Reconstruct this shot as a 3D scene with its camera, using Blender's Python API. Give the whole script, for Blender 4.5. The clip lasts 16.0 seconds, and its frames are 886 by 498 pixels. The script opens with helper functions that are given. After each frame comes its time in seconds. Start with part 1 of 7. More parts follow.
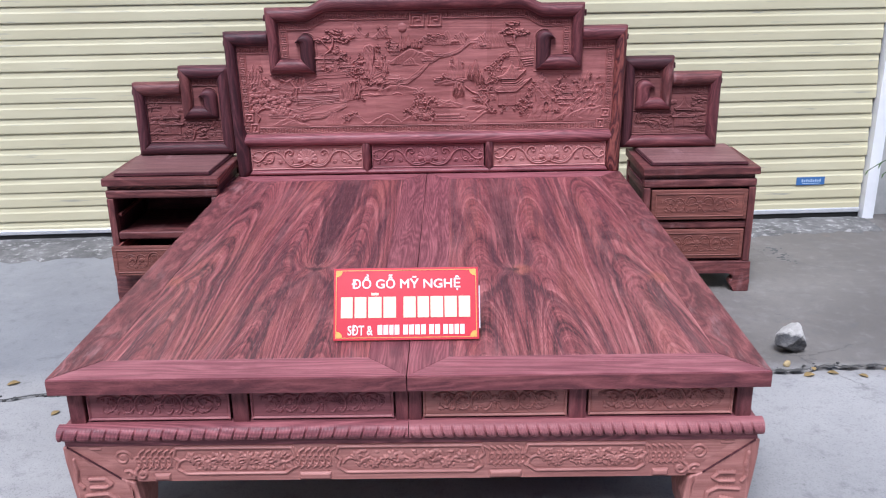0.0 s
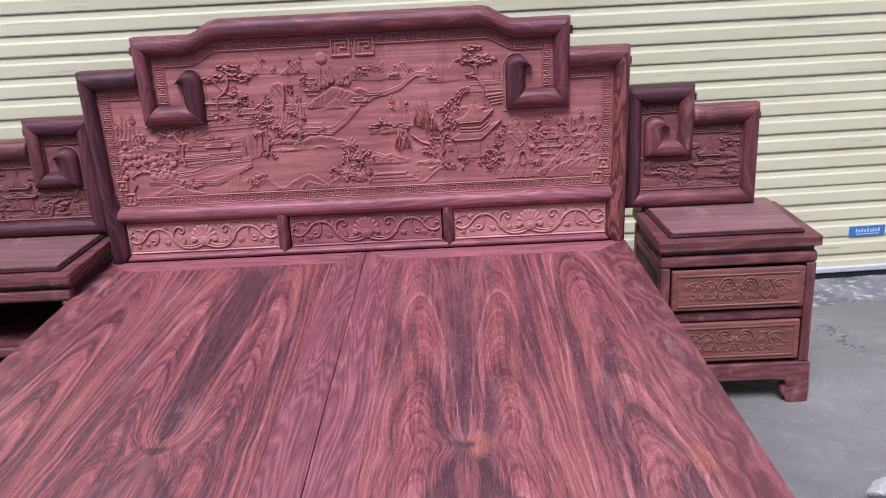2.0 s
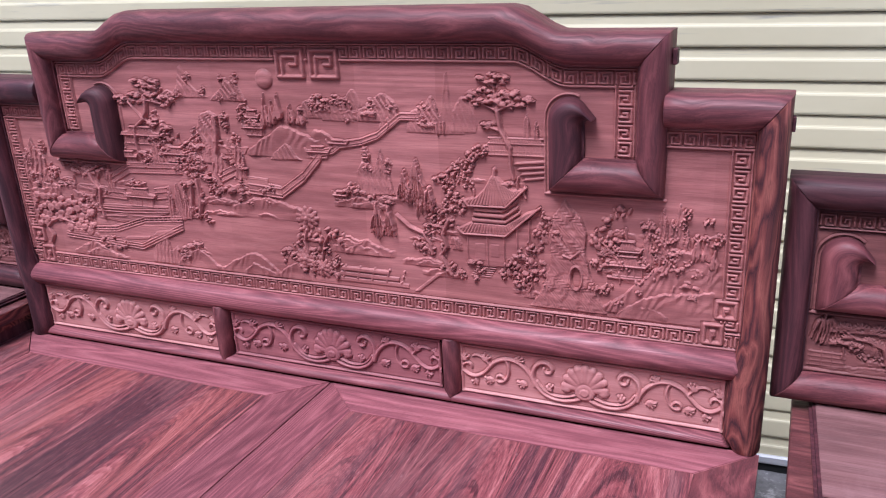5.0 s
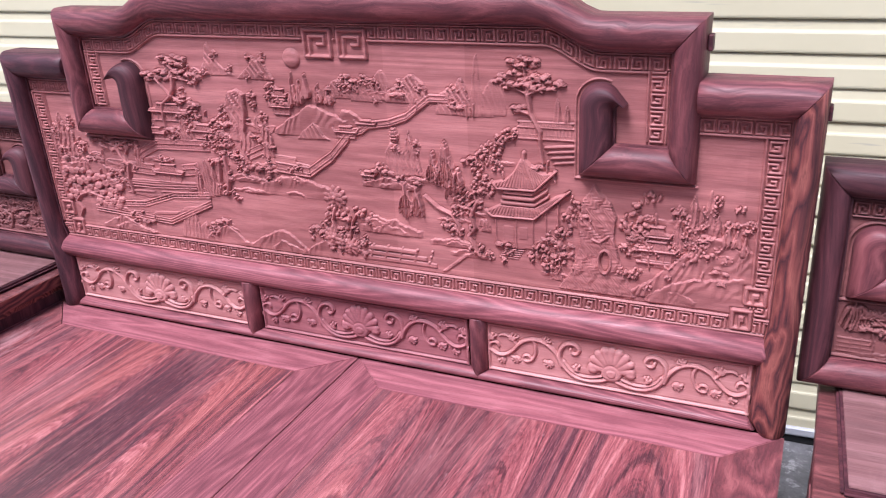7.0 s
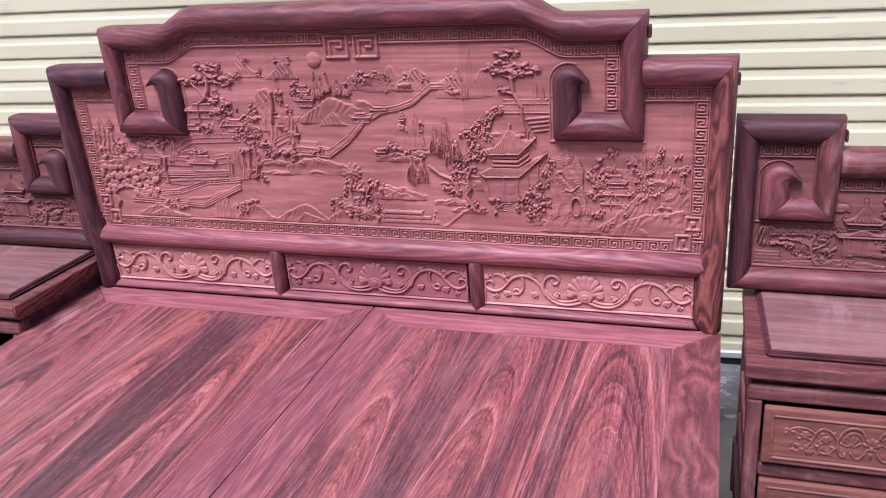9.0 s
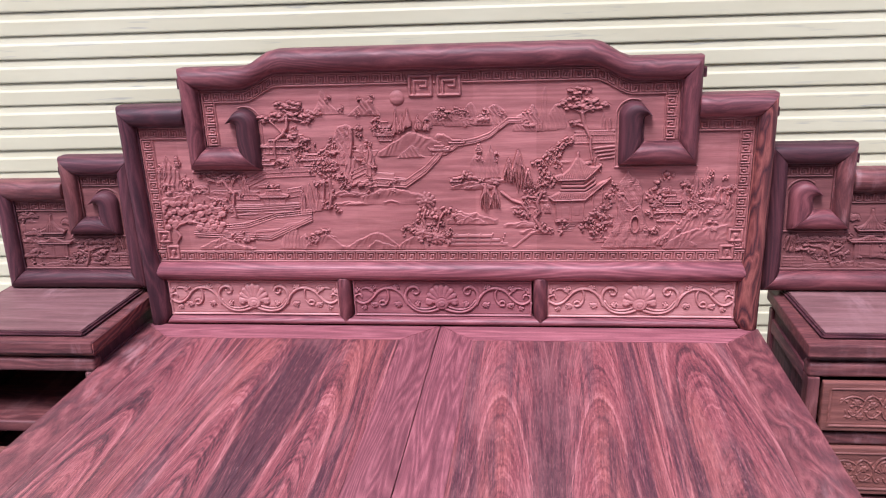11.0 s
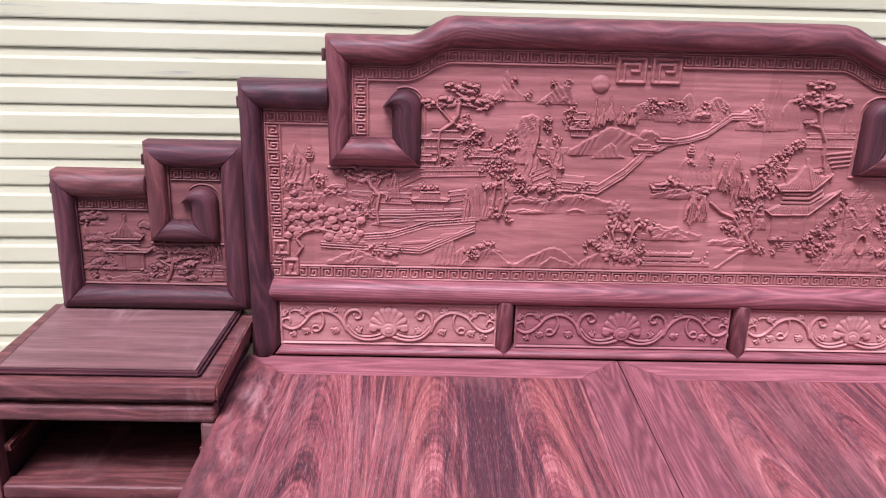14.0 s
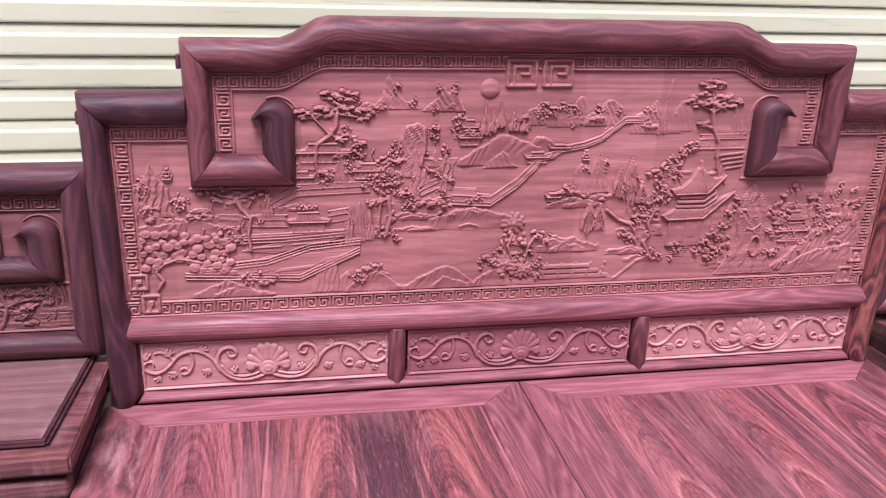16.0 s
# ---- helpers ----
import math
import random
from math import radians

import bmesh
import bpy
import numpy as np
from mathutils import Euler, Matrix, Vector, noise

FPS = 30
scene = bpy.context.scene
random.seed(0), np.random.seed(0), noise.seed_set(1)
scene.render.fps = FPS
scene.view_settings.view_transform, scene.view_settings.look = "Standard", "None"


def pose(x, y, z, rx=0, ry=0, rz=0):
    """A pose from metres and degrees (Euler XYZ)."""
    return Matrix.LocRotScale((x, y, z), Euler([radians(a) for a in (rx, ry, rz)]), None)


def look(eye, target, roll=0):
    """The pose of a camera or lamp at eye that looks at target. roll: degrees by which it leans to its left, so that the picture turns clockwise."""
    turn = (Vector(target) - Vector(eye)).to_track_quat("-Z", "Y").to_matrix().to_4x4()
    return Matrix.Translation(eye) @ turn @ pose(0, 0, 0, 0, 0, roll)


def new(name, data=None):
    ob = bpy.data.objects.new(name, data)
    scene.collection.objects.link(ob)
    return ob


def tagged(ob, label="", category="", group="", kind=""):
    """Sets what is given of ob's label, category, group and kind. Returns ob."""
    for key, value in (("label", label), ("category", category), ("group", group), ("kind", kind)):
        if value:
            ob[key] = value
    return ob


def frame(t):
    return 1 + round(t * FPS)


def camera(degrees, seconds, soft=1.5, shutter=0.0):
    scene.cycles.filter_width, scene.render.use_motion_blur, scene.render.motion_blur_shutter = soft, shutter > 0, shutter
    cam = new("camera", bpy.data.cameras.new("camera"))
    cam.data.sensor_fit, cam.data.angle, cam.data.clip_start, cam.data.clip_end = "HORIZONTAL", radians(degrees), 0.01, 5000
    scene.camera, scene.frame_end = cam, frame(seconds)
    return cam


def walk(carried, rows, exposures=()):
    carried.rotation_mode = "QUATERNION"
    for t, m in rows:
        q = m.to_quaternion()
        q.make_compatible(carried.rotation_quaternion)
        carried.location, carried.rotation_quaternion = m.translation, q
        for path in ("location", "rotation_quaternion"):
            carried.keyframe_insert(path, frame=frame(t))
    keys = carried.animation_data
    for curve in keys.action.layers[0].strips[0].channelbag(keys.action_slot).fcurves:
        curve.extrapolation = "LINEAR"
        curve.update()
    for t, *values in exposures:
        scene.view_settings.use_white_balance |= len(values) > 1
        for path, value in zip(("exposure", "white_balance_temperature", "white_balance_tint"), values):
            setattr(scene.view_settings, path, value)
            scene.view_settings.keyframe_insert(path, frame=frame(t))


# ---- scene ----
cam = camera(54.7, 16.0, soft=1.08, shutter=0.2)
PATH = [
    (0, (0.122, -3.912, 1.493), (0.096, -2.025, 0.832), -1.1),
    (0.5, (0.113, -3.715, 1.497), (0.059, -1.824, 0.847), -1.8),
    (1, (0.213, -3.462, 1.487), (0.101, -1.568, 0.855), -1.4),
    (1.5, (0.297, -3.162, 1.461), (0.18, -1.269, 0.828), -1.9),
    (2, (0.314, -2.829, 1.44), (0.283, -0.932, 0.807), -3.0),
    (2.5, (0.454, -2.519, 1.406), (0.401, -0.624, 0.769), -2.9),
    (3, (0.609, -2.232, 1.355), (0.636, -0.318, 0.774), -3.3),
    (3.5, (0.736, -1.956, 1.359), (0.766, -0.042, 0.78), -1.0),
    (4, (0.893, -1.729, 1.365), (0.527, 0.15, 0.784), -0.5),
    (4.5, (0.96, -1.565, 1.38), (0.275, 0.205, 0.749), -2.2),
    (4.7, (0.945, -1.514, 1.368), (0.222, 0.245, 0.748), -2.0),
    (6.8, (0.861, -1.438, 1.452), (0.08, 0.241, 0.696), -2.9),
    (7, (0.891, -1.475, 1.44), (0.121, 0.214, 0.697), -2.3),
    (7.5, (0.988, -1.584, 1.446), (0.158, 0.077, 0.704), -2.8),
    (8, (1.006, -1.647, 1.461), (0.079, -0.038, 0.717), -3.7),
    (8.5, (0.953, -1.767, 1.468), (0.172, -0.085, 0.719), -2.6),
    (8.7, (0.922, -1.844, 1.476), (0.223, -0.125, 0.732), -3.1),
    (10.8, (0.333, -2.331, 1.467), (0.105, -0.429, 0.892), -2.6),
    (11, (0.293, -2.317, 1.462), (0.066, -0.421, 0.868), -2.1),
    (11.5, (0.168, -2.234, 1.455), (-0.022, -0.344, 0.831), -1.7),
    (12, (0.04, -2.192, 1.422), (-0.058, -0.289, 0.813), -0.6),
    (12.5, (-0.176, -2.207, 1.433), (-0.186, -0.307, 0.809), 0.2),
    (13, (-0.298, -2.175, 1.395), (-0.339, -0.283, 0.747), 0.8),
    (13.5, (-0.407, -2.033, 1.383), (-0.436, -0.139, 0.742), 0.6),
    (14, (-0.471, -1.916, 1.377), (-0.433, -0.008, 0.78), 1.4),
    (14.5, (-0.544, -1.806, 1.395), (-0.39, 0.088, 0.772), 2.2),
    (15, (-0.6, -1.732, 1.385), (-0.341, 0.146, 0.746), 2.0),
    (15.5, (-0.6, -1.707, 1.39), (-0.262, 0.163, 0.768), 1.3),
    (16, (-0.515, -1.724, 1.384), (-0.153, 0.147, 0.777), 1.4),
]
walk(cam, [(t, look(eye, target, roll)) for t, eye, target, roll in PATH],
     exposures=[(0.0, 0.38, 5650, 14), (1.5, 0.16, 5470, 19), (2.0, 0.40, 5570, 19), (2.5, 0.55, 5620, 19), (3.5, 0.60, 5620, 19), (4.5, 0.46, 5570, 20), (7.0, 0.88, 5720, 21), (7.5, 0.84, 5720, 21), (8.5, 0.72, 5670, 20), (11.0, 0.70, 5670, 21), (12.0, 0.68, 5670, 21), (14.5, 0.76, 5670, 21), (16.0, 0.80, 5670, 21)])

# ---- world and sun ----
SUN_EL, SUN_AZ = radians(58), radians(196)
world = bpy.data.worlds.new("overcast_sky")
scene.world = world
world.use_nodes = True
wn = world.node_tree
wn.nodes.clear()
sky = wn.nodes.new("ShaderNodeTexSky")
sky.sky_type = "NISHITA"
sky.sun_disc = False
sky.sun_elevation, sky.sun_rotation = SUN_EL, SUN_AZ
sky.air_density, sky.dust_density, sky.ozone_density = 1.0, 3.0, 1.0
bg = wn.nodes.new("ShaderNodeBackground")
bg.inputs["Strength"].default_value = 0.098
wo = wn.nodes.new("ShaderNodeOutputWorld")
wn.links.new(sky.outputs[0], bg.inputs[0])
wn.links.new(bg.outputs[0], wo.inputs[0])
sun_data = bpy.data.lights.new("sun", "SUN")
sun_data.energy, sun_data.angle, sun_data.color = 3.0, radians(24), (1.0, 0.98, 0.96)
sun = new("sun", sun_data)
sun.matrix_world = look((-1.4, -4.9, 8.2), (0, 0, 0))


# ---- materials ----
class Net:
    """A small builder for node materials."""

    def __init__(self, name):
        self.mat = bpy.data.materials.new(name)
        self.mat.use_nodes = True
        self.t = self.mat.node_tree
        self.t.nodes.clear()
        self.out = self.t.nodes.new("ShaderNodeOutputMaterial")
        self.bsdf = self.t.nodes.new("ShaderNodeBsdfPrincipled")
        self.t.links.new(self.bsdf.outputs[0], self.out.inputs[0])

    def put(self, socket, value):
        if isinstance(value, bpy.types.NodeSocket):
            self.t.links.new(value, socket)
        elif value is not None:
            socket.default_value = value

    def set(self, **kw):
        for k, v in kw.items():
            self.put(self.bsdf.inputs[k.replace("_", " ")], v)
        return self

    def math(self, op, a, b=None, c=None, clamp=False):
        n = self.t.nodes.new("ShaderNodeMath")
        n.operation, n.use_clamp = op, clamp
        for s, v in zip(n.inputs, (a, b, c)):
            self.put(s, v)
        return n.outputs[0]

    def vmath(self, op, a, b=None):
        n = self.t.nodes.new("ShaderNodeVectorMath")
        n.operation = op
        self.put(n.inputs[0], a)
        self.put(n.inputs[1], b)
        return n.outputs[0]

    def combine(self, x, y, z):
        n = self.t.nodes.new("ShaderNodeCombineXYZ")
        for s, v in zip(n.inputs, (x, y, z)):
            self.put(s, v)
        return n.outputs[0]

    def split(self, v):
        n = self.t.nodes.new("ShaderNodeSeparateXYZ")
        self.put(n.inputs[0], v)
        return n.outputs

    def attr(self, name):
        n = self.t.nodes.new("ShaderNodeAttribute")
        n.attribute_name = name
        return n.outputs["Vector"]

    def obj(self):
        return self.t.nodes.new("ShaderNodeTexCoord").outputs["Object"]

    def place(self):
        return self.t.nodes.new("ShaderNodeNewGeometry").outputs["Position"]

    def rand(self):
        return self.t.nodes.new("ShaderNodeObjectInfo").outputs["Random"]

    def noise(self, v, scale=5.0, detail=4.0, rough=0.55, dist=0.0):
        n = self.t.nodes.new("ShaderNodeTexNoise")
        self.put(n.inputs["Vector"], v)
        self.put(n.inputs["Scale"], scale)
        n.inputs["Detail"].default_value, n.inputs["Roughness"].default_value = detail, rough
        n.inputs["Distortion"].default_value = dist
        return n.outputs["Fac"]

    def voronoi(self, v, scale=5.0, feature="F1", out="Distance"):
        n = self.t.nodes.new("ShaderNodeTexVoronoi")
        n.feature = feature
        self.put(n.inputs["Vector"], v)
        n.inputs["Scale"].default_value = scale
        return n.outputs[out]

    def ramp(self, fac, stops):
        n = self.t.nodes.new("ShaderNodeValToRGB")
        self.put(n.inputs[0], fac)
        e = n.color_ramp.elements
        while len(e) < len(stops):
            e.new(0.5)
        for el, (p, c) in zip(e, stops):
            el.position, el.color = p, (*c, 1) if len(c) == 3 else c
        return n.outputs[0]

    def grey(self, fac, lo, hi, a=0.0, b=1.0):
        n = self.t.nodes.new("ShaderNodeMapRange")
        self.put(n.inputs[0], fac)
        for s, v in zip(n.inputs[1:5], (lo, hi, a, b)):
            self.put(s, v)
        return n.outputs[0]

    def mix(self, fac, a, b, mode="MIX"):
        n = self.t.nodes.new("ShaderNodeMix")
        n.data_type, n.blend_type = "RGBA", mode
        self.put(n.inputs[0], fac)
        for s, v in zip((n.inputs[6], n.inputs[7]), (a, b)):
            self.put(s, (*v, 1) if isinstance(v, tuple) and len(v) == 3 else v)
        return n.outputs[2]

    def bump(self, height, strength=0.3, dist=0.002):
        n = self.t.nodes.new("ShaderNodeBump")
        n.inputs["Strength"].default_value, n.inputs["Distance"].default_value = strength, dist
        self.put(n.inputs["Height"], height)
        self.put(self.bsdf.inputs["Normal"], n.outputs[0])
        return self


def rosewood(name, dark, mid, light, figure=1.0, rough=0.5, tone=0.25, lines=1.0, contrast=0.55, swirl=0.0, blotch=1.0, tone_bands=False, scuffs=0.0):
    """Red rosewood; the grain runs along the first component of the mesh's own grain coordinates."""
    n = Net(name)
    r = n.rand()
    off = n.combine(n.math("MULTIPLY", r, 37.0), n.math("MULTIPLY", r, 11.3), n.math("MULTIPLY", r, 5.7))
    g = n.vmath("ADD", n.attr("grain"), off)
    if swirl:
        w = n.noise(n.vmath("MULTIPLY", g, (8.0, 11.0, 11.0)), 1.0, 2.0, 0.5)
        w = n.math("MULTIPLY", n.math("SUBTRACT", w, 0.5), swirl)
        g = n.vmath("ADD", g, n.combine(0.0, w, w))
    slow = n.noise(n.vmath("MULTIPLY", g, (0.9 * figure, 9.0, 9.0)), 1.0, 2.0, 0.40)
    mid_n = n.noise(n.vmath("MULTIPLY", g, (1.8, 90.0, 90.0)), 1.0, 3.0, 0.6)
    f = n.math("ADD", n.math("MULTIPLY", slow, 58.0 * lines), n.math("MULTIPLY", mid_n, 1.5))
    ring = n.math("PINGPONG", f, 1.0)
    fine = n.noise(n.vmath("MULTIPLY", g, (11.0, 420.0, 420.0)), 1.0, 3.0, 0.65)
    broad = n.noise(n.vmath("MULTIPLY", n.vmath("ADD", g, (3.7, 1.1, 0.4)), (2.0, 30.0, 30.0)), 1.0, 4.0, 0.62)
    bl = lambda a, b, t: tuple(p + (q - p) * t for p, q in zip(a, b))
    col = n.ramp(ring, [(0.0, bl(mid, dark, contrast)), (0.30, bl(mid, dark, contrast * 0.5)), (0.6, mid), (1.0, bl(mid, light, contrast))])
    col = n.mix(n.grey(broad, 0.50, 0.68, 0.0, 0.75 * blotch), col, dark)
    col = n.mix(n.grey(broad, 0.45, 0.30, 0.0, 0.45), col, light)
    col = n.mix(n.grey(fine, 0.50, 0.68, 0.0, 0.45), col, dark)
    patch = n.noise(n.vmath("MULTIPLY", n.vmath("ADD", g, (1.3, 7.7, 2.9)), (8.0, 15.0, 15.0)), 1.0, 5.0, 0.65)
    col = n.mix(n.grey(patch, 0.52, 0.66, 0.0, 0.6 * contrast * blotch), col, dark)
    micro = n.noise(n.vmath("MULTIPLY", g, (26.0, 1100.0, 1100.0)), 1.0, 2.0, 0.6)
    col = n.mix(n.grey(micro, 0.52, 0.70, 0.0, 0.32), col, dark)
    col = n.mix(n.grey(micro, 0.46, 0.32, 0.0, 0.22), col, light)
    chalk = n.noise(n.vmath("MULTIPLY", g, (5.0, 34.0, 34.0)), 1.0, 5.0, 0.75)
    col = n.mix(n.grey(chalk, 0.56, 0.74, 0.0, 0.4), col, tuple(min(1.0, c * 1.15) for c in light))
    col = n.mix(1.0, col, n.ramp(r, [(0.0, (1 - tone,) * 3), (1.0, (1 + tone * 0.3,) * 3)]), "MULTIPLY")
    if scuffs:
        rub = n.noise(n.vmath("MULTIPLY", n.place(), (26.0, 6.0, 9.0)), 1.0, 6.0, 0.72)
        where = n.noise(n.vmath("MULTIPLY", n.place(), (3.0, 1.7, 2.0)), 1.0, 2.0, 0.5)
        col = n.mix(n.math("MULTIPLY", n.grey(rub, 0.50, 0.66, 0.0, scuffs), n.grey(where, 0.46, 0.60)), col, (0.56, 0.34, 0.34))
    if tone_bands:
        # upright bands of slightly different tone
        x = n.math("ADD", n.split(n.attr("grain"))[0], n.math("MULTIPLY", slow, 0.004))
        cell = n.noise(n.combine(n.math("FLOOR", n.math("MULTIPLY", n.math("ADD", x, 0.055), 5.9)), 3.1, 0.7), 1.37, 0.0, 0.0)
        col = n.mix(1.0, col, n.ramp(cell, [(0.25, (0.92, 0.90, 0.88)), (0.50, (1.08, 1.08, 1.08)), (0.72, (1.18, 1.22, 1.21))]), "MULTIPLY")
    n.set(Base_Color=col, Roughness=n.grey(fine, 0.3, 0.7, rough - 0.06, rough + 0.14), Specular_IOR_Level=0.32)
    n.bump(n.math("ADD", fine, n.math("MULTIPLY", ring, 0.3)), 0.35, 0.0010)
    return n.mat


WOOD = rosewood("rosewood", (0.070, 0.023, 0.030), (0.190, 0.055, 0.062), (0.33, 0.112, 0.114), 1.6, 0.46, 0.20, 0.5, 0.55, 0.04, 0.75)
WOOD_PALE = rosewood("pale_rosewood", (0.20, 0.062, 0.076), (0.37, 0.124, 0.142), (0.5, 0.195, 0.21), 0.8, 0.42, 0.1, 0.6, 0.7, 0.008)
WOOD_MID = rosewood("even_rosewood", (0.11, 0.034, 0.044), (0.28, 0.088, 0.102), (0.44, 0.160, 0.172), 0.9, 0.42, 0.12, 1.1, 0.6)
WOOD_SIDE = rosewood("dark_streaked_rosewood", (0.075, 0.026, 0.032), (0.225, 0.066, 0.070), (0.36, 0.122, 0.120), 2.2, 0.42, 0.1, 0.30, 0.7, 0.06, scuffs=0.38)
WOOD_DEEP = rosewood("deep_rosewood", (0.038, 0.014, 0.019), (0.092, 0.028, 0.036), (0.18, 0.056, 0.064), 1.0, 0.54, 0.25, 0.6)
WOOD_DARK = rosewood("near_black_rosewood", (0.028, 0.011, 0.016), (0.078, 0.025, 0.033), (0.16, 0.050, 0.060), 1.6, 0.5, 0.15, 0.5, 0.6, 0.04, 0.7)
WOOD_CARVE = rosewood("carved_rosewood", (0.225, 0.083, 0.080), (0.395, 0.149, 0.142), (0.51, 0.217, 0.198), 0.6, 0.46, 0.08, 0.4, tone_bands=True)
WOOD_TAN = rosewood("tan_carved_rosewood", (0.26, 0.104, 0.090), (0.43, 0.184, 0.160), (0.53, 0.255, 0.220), 0.7, 0.5, 0.06, 0.5)
WOOD_ROSE = rosewood("rose_carved_rosewood", (0.22, 0.076, 0.086), (0.37, 0.134, 0.145), (0.47, 0.19, 0.195), 0.6, 0.48, 0.05, 0.4)
WOOD_SAP = rosewood("light_sapwood", (0.42, 0.168, 0.160), (0.56, 0.255, 0.240), (0.68, 0.35, 0.325), 0.7, 0.5, 0.12, 0.5)
WOOD_RAW = rosewood("raw_orange_rosewood", (0.045, 0.016, 0.022), (0.225, 0.062, 0.055), (0.345, 0.114, 0.090), 1.0, 0.52, 0.06, 1.0, 1.0, 0.035, 0.3)
WOOD_WING = rosewood("dull_carved_rosewood", (0.13, 0.046, 0.046), (0.215, 0.078, 0.074), (0.29, 0.112, 0.104), 0.6, 0.55, 0.08, 0.5)
WOOD_DRAWER = rosewood("brown_rosewood", (0.12, 0.042, 0.036), (0.245, 0.086, 0.068), (0.33, 0.132, 0.106), 0.7, 0.5, 0.1, 0.6)
WOOD_BODY = rosewood("worn_brown_rosewood", (0.065, 0.022, 0.024), (0.175, 0.054, 0.053), (0.30, 0.108, 0.100), 1.4, 0.46, 0.12, 0.5, 0.6, 0.03, scuffs=0.25)
WOOD_DUSTY = rosewood("dusty_rosewood", (0.13, 0.060, 0.058), (0.24, 0.112, 0.108), (0.34, 0.182, 0.176), 0.8, 0.52, 0.12, 0.25, 0.5, scuffs=0.35)


def figured_top():
    """Book-matched crown-cut boards with mirrored knots."""
    n = Net("figured_rosewood_boards")
    g = n.split(n.attr("grain"))
    along, fold, seed = g[0], g[1], g[2]
    traits = n.split(n.attr("burl"))
    has_burl, outer, left = traits[0], traits[1], traits[2]
    pv = n.combine(along, fold, seed)
    centred = lambda v, k: n.math("MULTIPLY", n.math("SUBTRACT", v, 0.5), k)
    bell = lambda v: n.math("POWER", 2.718, n.math("MULTIPLY", v, -1.0))
    warp = n.noise(n.vmath("MULTIPLY", pv, (1.0, 4.0, 3.0)), 1.0, 1.0, 0.5)
    ripple = n.noise(n.vmath("MULTIPLY", pv, (2.2, 40.0, 3.0)), 1.0, 3.0, 0.6)
    # the grain pinches in towards the knot and then flares
    dk = n.math("ADD", along, centred(warp, 0.10))
    near = bell(n.math("MULTIPLY", n.math("MULTIPLY", dk, dk), 260.0))
    fall = bell(n.math("MULTIPLY", fold, 18.0))
    pinch = n.math("SUBTRACT", 1.0, n.math("MULTIPLY", n.math("MULTIPLY", near, fall), 0.86))
    p = n.math("ADD", fold, centred(warp, 0.06))
    pe = n.math("DIVIDE", n.math("ADD", p, centred(ripple, 0.010)), pinch)
    q = n.math("SUBTRACT", pe, 0.105)
    crown = n.math("ADD", n.math("MULTIPLY", n.math("MULTIPLY", q, q), 26.0), n.math("MULTIPLY", along, 0.30))
    r2 = n.math("ADD", n.math("MULTIPLY", n.math("POWER", n.math("SUBTRACT", p, 0.026), 2.0), 1100.0), n.math("MULTIPLY", n.math("MULTIPLY", dk, dk), 420.0))
    burl_pull = n.math("MULTIPLY", bell(r2), has_burl)
    field = n.math("ADD", n.math("ADD", crown, n.math("MULTIPLY", burl_pull, 0.10)), centred(warp, 0.09))
    rough_edge = n.noise(n.vmath("MULTIPLY", pv, (30.0, 190.0, 3.0)), 1.0, 3.0, 0.7)
    field = n.math("ADD", field, centred(rough_edge, 0.014))
    # growth bands, then ever finer streaks drawn out along the board
    band = n.noise(n.vmath("MULTIPLY", n.combine(field, seed, n.math("MULTIPLY", along, 0.06)), (21.0, 2.0, 1.0)), 1.0, 3.0, 0.62)
    line = n.noise(n.vmath("MULTIPLY", n.combine(field, seed, n.math("MULTIPLY", along, 0.05)), (130.0, 2.0, 1.0)), 1.0, 4.0, 0.78)
    streak = n.noise(n.combine(n.math("MULTIPLY", along, 0.9), n.math("MULTIPLY", pe, 92.0), n.math("MULTIPLY_ADD", field, 3.0, seed)), 1.0, 4.0, 0.72)
    fine = n.noise(n.combine(n.math("MULTIPLY", along, 3.6), n.math("MULTIPLY", pe, 300.0), n.math("MULTIPLY", field, 16.0)), 1.0, 3.0, 0.7)
    tone = n.math("ADD", n.math("ADD", n.math("MULTIPLY", band, 0.31), n.math("MULTIPLY", line, 0.31)), n.math("ADD", n.math("MULTIPLY", streak, 0.23), n.math("MULTIPLY", fine, 0.15)))
    col = n.ramp(n.grey(tone, 0.415, 0.590), [(0.0, (0.045, 0.016, 0.023)), (0.22, (0.110, 0.031, 0.038)), (0.48, (0.240, 0.061, 0.068)), (0.74, (0.365, 0.112, 0.115)), (1.0, (0.53, 0.208, 0.200))])
    warm = n.noise(n.vmath("MULTIPLY", pv, (1.3, 10.0, 5.0)), 1.0, 3.0, 0.55)
    col = n.mix(n.math("MULTIPLY", n.grey(warm, 0.48, 0.64, 0.0, 0.34), n.grey(tone, 0.41, 0.55)), col, (0.37, 0.118, 0.082))
    # plum veins that follow the grain
    vein = n.noise(n.combine(n.math("MULTIPLY", along, 0.55), n.math("MULTIPLY", pe, 24.0), n.math("MULTIPLY_ADD", field, 5.0, seed)), 1.0, 2.0, 0.5)
    col = n.mix(n.math("MULTIPLY", n.grey(vein, 0.520, 0.620, 0.0, 0.9), n.grey(fine, 0.40, 0.60, 1.0, 0.45)), col, (0.058, 0.022, 0.034))
    # the dark heart above the knot, feathered by the streaks
    feather = n.math("ADD", centred(streak, 0.16), centred(fine, 0.05))
